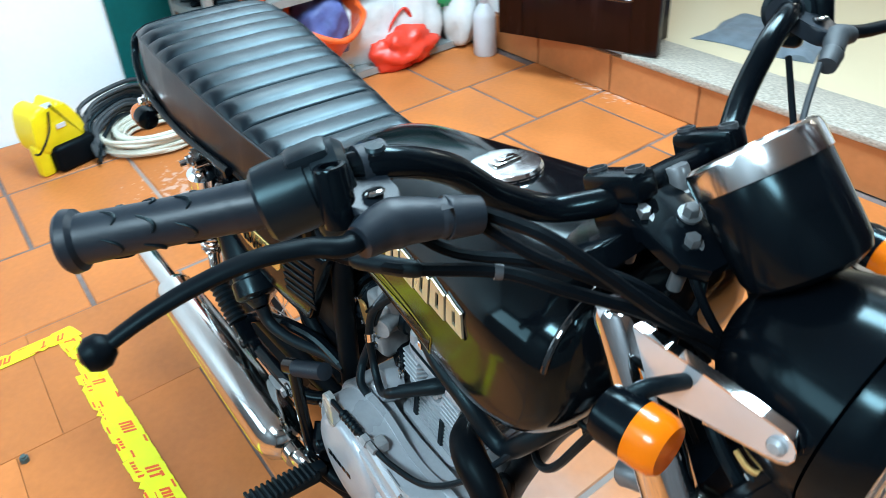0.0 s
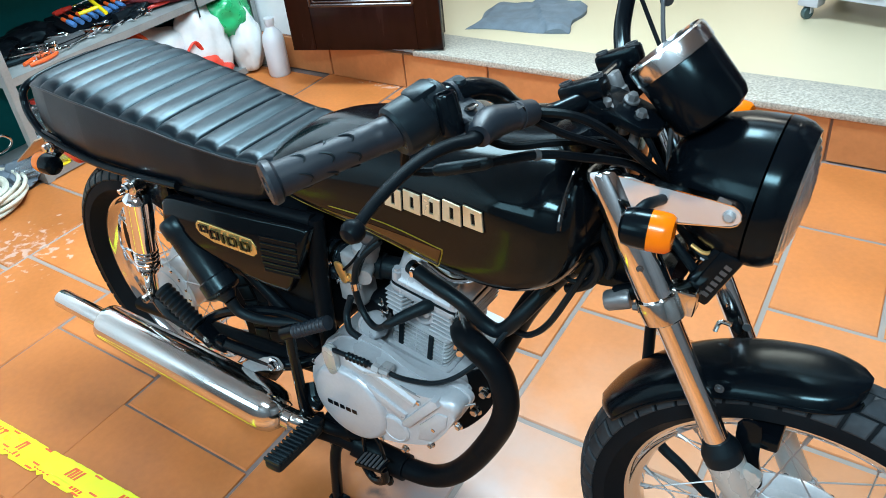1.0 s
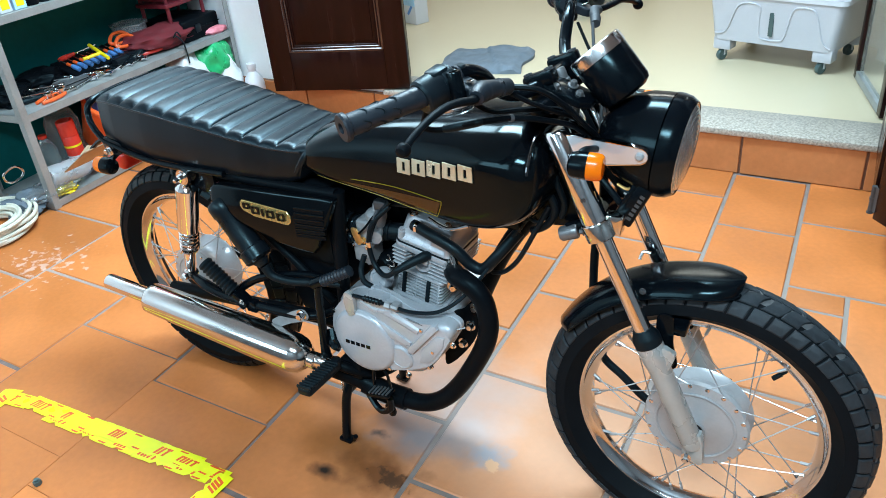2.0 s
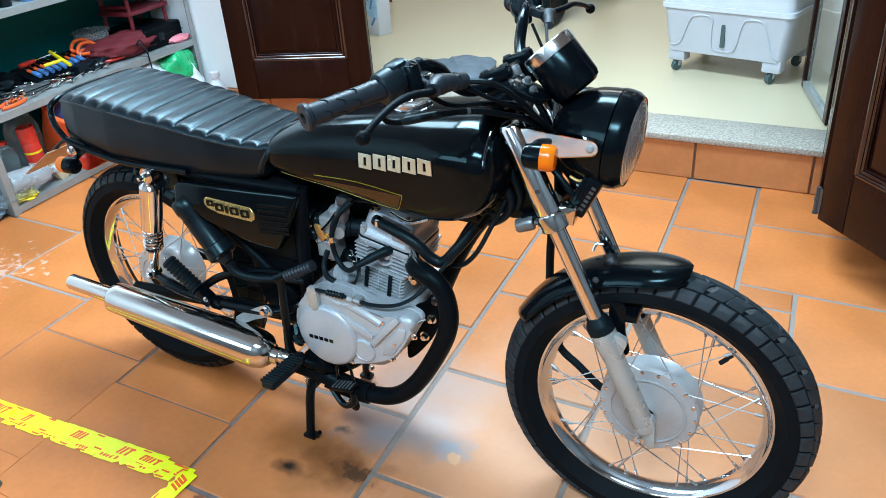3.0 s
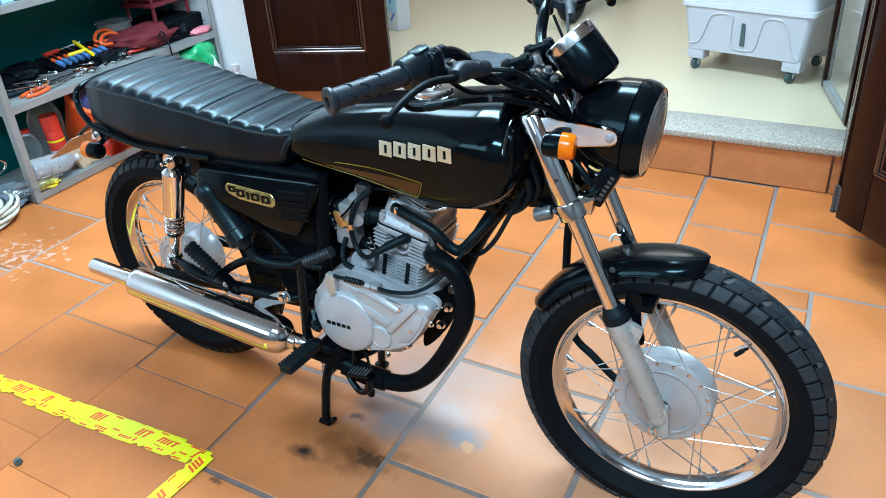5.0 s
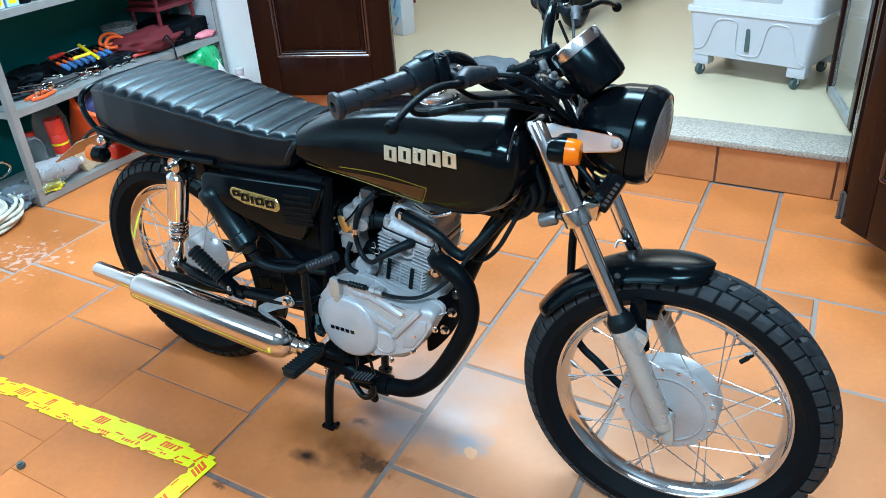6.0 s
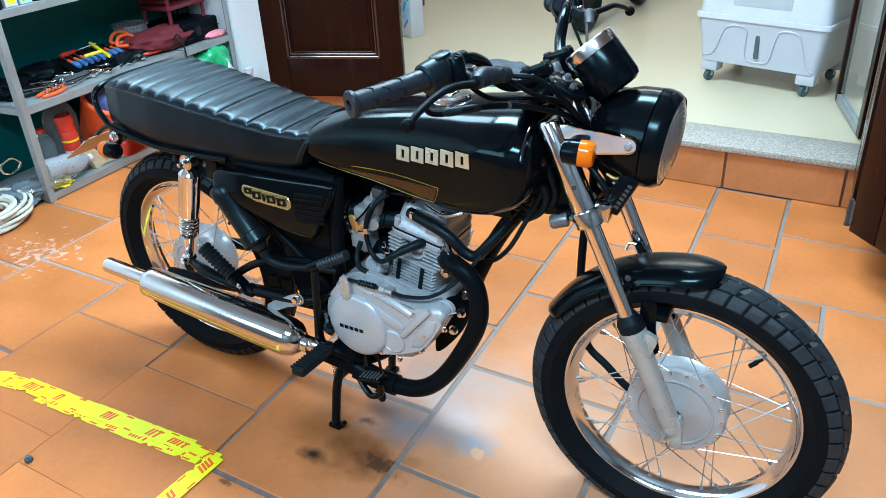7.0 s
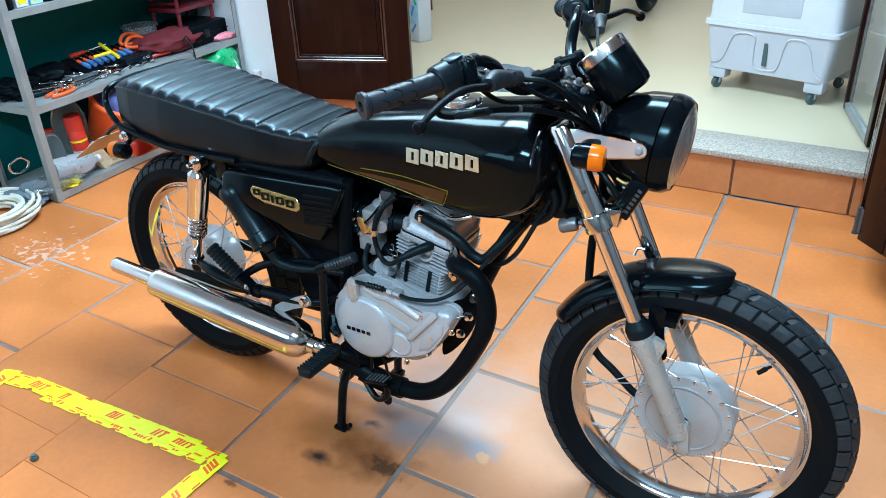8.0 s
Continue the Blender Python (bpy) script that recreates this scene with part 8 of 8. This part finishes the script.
def shock(s):
    a, b = Vector((0.055, s * 0.138, 0.405)), Vector((0.135, s * 0.138, 0.685))
    d = (b - a).normalized()
    L = (b - a).length
    m = along(a, d)
    k = part("shock_absorber", lathe([(0.0, L - 0.018), (0.012, L - 0.02), (0.019, L - 0.026), (0.0255, L - 0.034), (0.0255, L - 0.153), (0.023, L - 0.155), (0.0, L - 0.155)], m, 36), "chrome", bike, "chrome-covered rear shock absorber")
    pts = [m @ Vector((0.0205 * math.cos(t), 0.0205 * math.sin(t), 0.083 + 0.0105 * t / (2 * math.pi))) for t in [0.4 * q for q in range(86)]]
    part("spring", tube(pts, 0.0040, 10, 1), "chrome", k, "chrome coil spring")
    part("damper_rod", join(lathe([(0, 0.012), (0.0125, 0.012), (0.0145, 0.03), (0.0145, 0.072), (0.022, 0.075), (0.0235, 0.081), (0.0105, 0.083), (0.0105, 0.14), (0, 0.14)], m, 24),
                            lathe([(0.006, -0.011), (0.015, -0.011), (0.015, 0.011), (0.006, 0.011)], along(a, (0, 1, 0)), 20)), "chrome", k)
    part("top_eye", join(lathe([(0.006, -0.012), (0.0185, -0.012), (0.0185, 0.012), (0.006, 0.012)], along(b, (0, 1, 0)), 28)), "steel", k)
    part("mount_bolt", join(bolt(b + Vector((0, s * 0.014, 0)), (0, s, 0), 0.0095, 0.009), lathe([(0, 0.009), (0.0055, 0.009), (0.005, 0.02), (0, 0.021)], along(b + Vector((0, s * 0.014, 0)), (0, s, 0)), 12)), "chrome", k)
    part("mount_bolt", bolt(a + Vector((0, s * 0.013, 0)), (0, s, 0), 0.009, 0.012), "steel", k)


both(shock)
part("shock_mount", prism(smooth_poly([(0.10, 0.715), (0.19, 0.72), (0.20, 0.66), (0.16, 0.64), (0.125, 0.665)]), -0.003, 0.003, side(-0.118), 0.001), "satin", fr)
can = part("canister", lathe([(0, 0), (0.026, 0), (0.03, 0.006), (0.0305, 0.03), (0.028, 0.034), (0.028, 0.128), (0.0325, 0.131), (0.0335, 0.156), (0.029, 0.161), (0.02, 0.164), (0.012, 0.178), (0, 0.178)],
                              along((0.225, -0.142, 0.638), Vector((0.112, -0.012, -0.13))), 36), "plastic", bike, "black plastic canister beside the rear wheel")
part("canister_tube", tube([(0.338, -0.153, 0.50), (0.355, -0.15, 0.475), (0.40, -0.135, 0.462), (0.46, -0.11, 0.46), (0.51, -0.1, 0.46)], [0.012, 0.01, 0.009, 0.009, 0.009], 12, 6), "rubber", can)
pa, pb = Vector((0.262, -0.168, 0.392)), Vector((0.158, -0.172, 0.478))
d = (pb - pa).normalized()
L = (pb - pa).length
peg = part("passenger_peg", lathe([(0, 0.03)] + [(0.0155 + (0.0035 if k % 2 else 0), 0.03 + (L - 0.032) * k / 20) for k in range(1, 20)] + [(0.0165, L - 0.001), (0, L)], along(pa, d), 20), "rubber", bike, "folded passenger footpeg with ribbed rubber")
part("peg_arm", join(box((0.03, 0.026, 0.045), along(pa + d * 0.01, d), 0.004), box((0.03, 0.02, 0.03), Matrix.Translation(pa + Vector((0.02, 0.004, -0.008))), 0.004)), "satin", peg)
part("peg_pin", bolt(pa + Vector((0.004, -0.014, 0.008)), (0, -1, 0), 0.005, 0.004), "steel", peg)

part("rear_mudguard", guard(REAR, 0.330, 35, 92, 0.050, 0.02, 0.0, 44), "satin", bike, "black rear mudguard")
part("tail_light", join(box((0.07, 0.10, 0.055), Matrix.Translation((-0.245, 0, 0.632)) @ Matrix.Rotation(radians(18), 4, "Y"), 0.016, 3)), "red", bike, "red rear light under the seat tail")
part("tail_bracket", join(box((0.10, 0.07, 0.06), Matrix.Translation((-0.21, 0, 0.685)), 0.012), tube([(-0.14, -0.14, 0.672), (-0.17, -0.06, 0.69), (-0.2, 0, 0.71), (-0.17, 0.06, 0.69), (-0.14, 0.14, 0.672)], 0.008, 10, 5)), "satin", bike)
for s in (-1, 1):
    a = Vector((-0.105, s * 0.15, 0.674))
    b = part("rear_turn_signal", lathe([(0, 0), (0.012, 0.0), (0.0185, 0.004), (0.0205, 0.012), (0.021, 0.03), (0, 0.03)], along(a, (-1, 0, 0.02)), 32), "satin", bike, "black rear turn signal with amber lens")
    part("signal_lens", lathe([(0.0212, 0.0305), (0.0212, 0.044), (0.02, 0.052), (0.016, 0.056), (0, 0.057), (0, 0.03)], along(a, (-1, 0, 0.02)), 32), "orange", b, "amber plastic lens")
# plate back carries the reflected floor as a matt brown colour
plate = part("number_plate", box((0.004, 0.13, 0.15), Matrix.Translation((-0.405, 0, 0.604)) @ Matrix.Rotation(radians(58.5), 4, "Y"), 0.001, 1), "bronze", bike, "plain back of the number plate, coloured brown for the reflected floor")
part("plate_stay", tube([(-0.24, -0.03, 0.69), (-0.31, -0.03, 0.668), (-0.36, -0.03, 0.637)], 0.006, 8, 3), "satin", plate)

# controls by the feet ------------------------------------------------------
foot = part("footrest_bar", join(tube([(0.515, -0.165, 0.285), (0.545, -0.15, 0.268), (0.58, -0.10, 0.235), (0.6, 0.0, 0.225), (0.58, 0.10, 0.235), (0.545, 0.17, 0.268)], 0.012, 12, 6),
                                 box((0.06, 0.03, 0.05), Matrix.Translation((0.535, -0.135, 0.265)), 0.008)), "matt", bike, "black footrest bar")
ra, rb = Vector((0.52, -0.172, 0.3)), Vector((0.527, -0.298, 0.312))
for s in (-1, 1):
    a, b = Vector((ra.x, s * -ra.y, ra.z)), Vector((rb.x, s * -rb.y, rb.z))
    d, L = (b - a).normalized(), (b - a).length
    pm_ = along(a, d)
    part("footpeg", join(box((0.036, 0.022, L * 0.94), pm_ @ Matrix.Translation((0, -0.002, L * 0.53)), 0.008, 3), box((0.022, 0.02, L * 0.2), pm_ @ Matrix.Translation((0, 0, L * 0.06)), 0.005)), "rubber", foot, "ribbed black rubber footpeg")
    for k in range(12):
        part("peg_rib", box((0.0365, 0.008, 0.0052), pm_ @ Matrix.Translation((0, 0.0085, L * (0.16 + 0.0735 * k))), 0.0016, 1), "rubber", foot)
kick = part("kick_starter", join(tube([(0.498, -0.15, 0.275), (0.49, -0.168, 0.30), (0.50, -0.176, 0.38), (0.513, -0.18, 0.50), (0.518, -0.182, 0.522)], [0.014, 0.012, 0.0095, 0.0095, 0.011], 12, 6),
                                 lathe([(0, -0.014), (0.012, -0.014), (0.012, 0.014), (0, 0.014)], along((0.519, -0.182, 0.519), (1, 0.2, 0.5)), 16)), "satin", bike, "black kick starter arm")
part("kick_pedal", lathe([(0, 0.004)] + [(0.0100 + (0.0024 if k % 2 else 0), 0.006 + 0.0042 * k) for k in range(1, 19)] + [(0.0122, 0.085), (0, 0.088)], along((0.524, -0.183, 0.520), (1, 0.22, 0.5)), 18), "grip", kick, "ribbed rubber kick pedal")
pedal = part("brake_pedal", join(tube([(0.52, -0.11, 0.225), (0.56, -0.13, 0.19), (0.60, -0.145, 0.165), (0.635, -0.15, 0.185), (0.64, -0.152, 0.22)], 0.008, 10, 6),
                                 tube([(0.60, -0.15, 0.245), (0.605, -0.15, 0.29), (0.625, -0.15, 0.30), (0.64, -0.15, 0.285), (0.645, -0.15, 0.245)], 0.0035, 8, 6)), "satin", bike, "black rear brake pedal")
part("pedal_pad", box((0.062, 0.03, 0.008), Matrix.Translation((0.622, -0.16, 0.236)) @ Matrix.Rotation(radians(-12), 4, "Y"), 0.002), "satin", pedal)
for k in range(6):
    part("pad_rib", box((0.0045, 0.028, 0.0035), Matrix.Translation((0.599 + 0.0095 * k, -0.16, 0.2365 + 0.0058 - (k - 2.5) * -0.0019)), 0.0008, 1), "worn", pedal)
part("return_spring", tube([Vector((0.475 + 0.004 * math.cos(t), -0.12 + 0.004 * math.sin(t), 0.21 - 0.0035 * t / (2 * math.pi) * 1.2)) for t in [0.6 * k for k in range(150)]], 0.0009, 5, 1), "steel", pedal)
stand = part("centre_stand", join(tube([(0.49, -0.09, 0.21), (0.485, -0.125, 0.15), (0.47, -0.128, 0.06), (0.464, -0.13, 0.012)], 0.0115, 12, 5), tube([(0.49, 0.09, 0.21), (0.485, 0.125, 0.15), (0.47, 0.128, 0.06), (0.464, 0.13, 0.012)], 0.0115, 12, 5),
                                  tube([(0.485, -0.12, 0.16), (0.485, 0.12, 0.16)], 0.011, 12, 1), span((0.447, -0.142, 0.001), (0.482, -0.118, 0.012), 0.003), span((0.447, 0.118, 0.001), (0.482, 0.142, 0.012), 0.003),
                                  tube([(0.487, -0.132, 0.012), (0.498, -0.135, 0.03)], 0.006, 8, 1)), "satin", bike, "black centre stand")
part("stand_eye", ring([(0.012 + 0.006 * math.cos(t), 0.006 * math.sin(t)) for t in [k * math.pi / 4 for k in range(8)]], along((0.615, -0.125, 0.155), (0.3, 1, 0)), 20), "satin", stand)
# small engine and carburettor fittings
part("carb_screw", bolt((0.537, -0.072, 0.556), (0, -1, 0), 0.004, 0.004), "chrome", carb)
part("carb_screw", bolt((0.577, -0.072, 0.556), (0, -1, 0), 0.004, 0.004), "chrome", carb)
part("carb_screw", bolt((0.566, -0.070, 0.571), (0, -1, 0), 0.0055, 0.006), "brass", carb)
part("carb_screw", bolt((0.560, -0.067, 0.523), (0, -1, -0.3), 0.005, 0.005), "chrome", carb)
part("lead_clip", lathe([(0.0057, -0.006), (0.0071, -0.006), (0.0071, 0.006), (0.0057, 0.006)], along((0.602, -0.096, 0.583), (-0.1, 0.1, 1)), 14), "chrome", engine)
part("exhaust_wire", tube([(0.70, -0.15, 0.462), (0.75, -0.152, 0.456), (0.80, -0.14, 0.447), (0.835, -0.12, 0.452)], 0.0018, 6, 5), "worngrey", engine)
part("wire_bundle", tube([(0.99, -0.03, 0.71), (0.975, -0.055, 0.69), (0.955, -0.06, 0.70), (0.945, -0.05, 0.72)], 0.0035, 8, 6), "rubber", fr)
# block added only to keep the gap behind the carburettor dark
part("air_duct", span((0.495, -0.005, 0.46), (0.625, 0.075, 0.68), 0.02, 2), "matt", bike, "added black block backing the gap behind the carburettor")
part("base_flange", prism(rounded(0.064, 0.075, 0.014), 0.0, 0.009, barrel(-0.009), 0.002), "cast", engine)
for x, z in ((0.618, 0.468), (0.652, 0.466), (0.716, 0.452), (0.79, 0.448)):
    part("case_bolt", bolt((x, -0.121, z), (0, -1, 0.3), 0.005, 0.009), "steel", engine)
part("case_ledge", prism(smooth_poly([(0.565, 0.452), (0.575, 0.478), (0.605, 0.484), (0.64, 0.466), (0.70, 0.455), (0.79, 0.452), (0.80, 0.435), (0.72, 0.43), (0.62, 0.44)], 3), 0.085, 0.118, side(0), 0.004, 2), "cast", engine)
part("crankcase_plug", lathe([(0, 0), (0.012, 0), (0.012, 0.004), (0.007, 0.005), (0.007, 0.01), (0, 0.01)], along((0.612, -0.05, 0.487), (0, -0.2, 1)), 6), "worn", engine)


# ---------------------------------------------------------------- tiles of floor and step
PX, PY, GAP, SLANT = 0.4385, 0.4225, 0.0135, -0.065


def tile_mesh(w, h, edge=0.003):
    bm = bmesh.new()
    sq = ((-1, -1), (1, -1), (1, 1), (-1, 1))
    lo = [bm.verts.new((x * w / 2 + SLANT * y * h / 2, y * h / 2, -0.006)) for x, y in sq]
    mi = [bm.verts.new((x * w / 2 + SLANT * y * h / 2, y * h / 2, -0.003)) for x, y in sq]
    hi = [bm.verts.new((x * (w / 2 - edge) + SLANT * y * h / 2, y * (h / 2 - edge), 0.0)) for x, y in sq]
    bm.faces.new(hi)
    for a, b in ((lo, mi), (mi, hi)):
        for i in range(4):
            bm.faces.new((a[i], a[(i + 1) % 4], b[(i + 1) % 4], b[i]))
    me = bpy.data.meshes.new("floor_tile")
    bm.to_mesh(me)
    bm.free()
    me.materials.append(M["tile"])
    return me


tile_me = tile_mesh(PX - GAP, PY - GAP)
tight_me = tile_mesh(PX - 0.0014, PY - 0.0006, 0.0005)  # butted tiles inside the taped square
CUT = 0.268  # a narrow column of cut tiles near the step
cut_me = tile_mesh(CUT - GAP, PY - GAP)
OFF = {-1: 0.10, 0: 0.34, 1: 0.24, 2: 0.03, 3: 0.25, 4: 0.045, 5: 0.155}
NEAR_STEP = 1.0
rnd = random.Random(7)
for c in range(-4, 10):
    x0 = -0.652 + PX * c
    off = OFF.get(c, 0.155 if c > 5 else rnd.uniform(0, PY))
    for r in range(-8, 5):
        y = off + PY * r + PY / 2
        if x0 + PX + SLANT * y < XL or y - PY / 2 < YB - 0.4 or y + PY / 2 > STEP_Y + 0.30 or (c >= 4 and y + PY / 2 > NEAR_STEP + 0.1):
            continue
        ob = new("floor_tile", tight_me if c in (0, 1) and y < -0.25 else tile_me)
        ob.matrix_basis = Matrix.Translation((x0 + PX / 2 + SLANT * y, y, rnd.uniform(-0.0006, 0.0004)))
        ob.parent = floor
    if c >= 4:
        for k in range(2):
            wide = CUT if c == 4 else PX
            xa = x0 if c == 4 else x0 - (PX - CUT)
            y = (0.89 if c == 4 else 1.0) + PY * (k + 0.5)
            if y - PY / 2 > STEP_Y:
                continue
            ob = new("floor_tile", cut_me if c == 4 else tile_me)
            ob.matrix_basis = Matrix.Translation((xa + wide / 2 + SLANT * y, y, rnd.uniform(-0.0006, 0.0002)))
            ob.parent = floor
fill_me = tile_mesh(PX - CUT - GAP, 0.11 - GAP)
ob = new("floor_tile", fill_me)
ob.matrix_basis = Matrix.Translation((-0.652 + PX * 4 + CUT + (PX - CUT) / 2 + SLANT * 0.945, 0.945, 0))
ob.parent = floor
riser_me = bpy.data.meshes.new("riser_tile")
rb = span((-0.2125, -0.012, 0.0), (0.2125, 0.0, STEP_Z - 0.016), 0.002, 1)
rb.to_mesh(riser_me)
rb.free()
riser_me.materials.append(M["riser"])
for k in range(-7, 6):
    ob = new("riser_tile", riser_me)
    ob.matrix_basis = Matrix.Translation((1.0 + 0.217 + 0.434 * k, STEP_Y + 0.012, 0.002))
    ob.parent = step
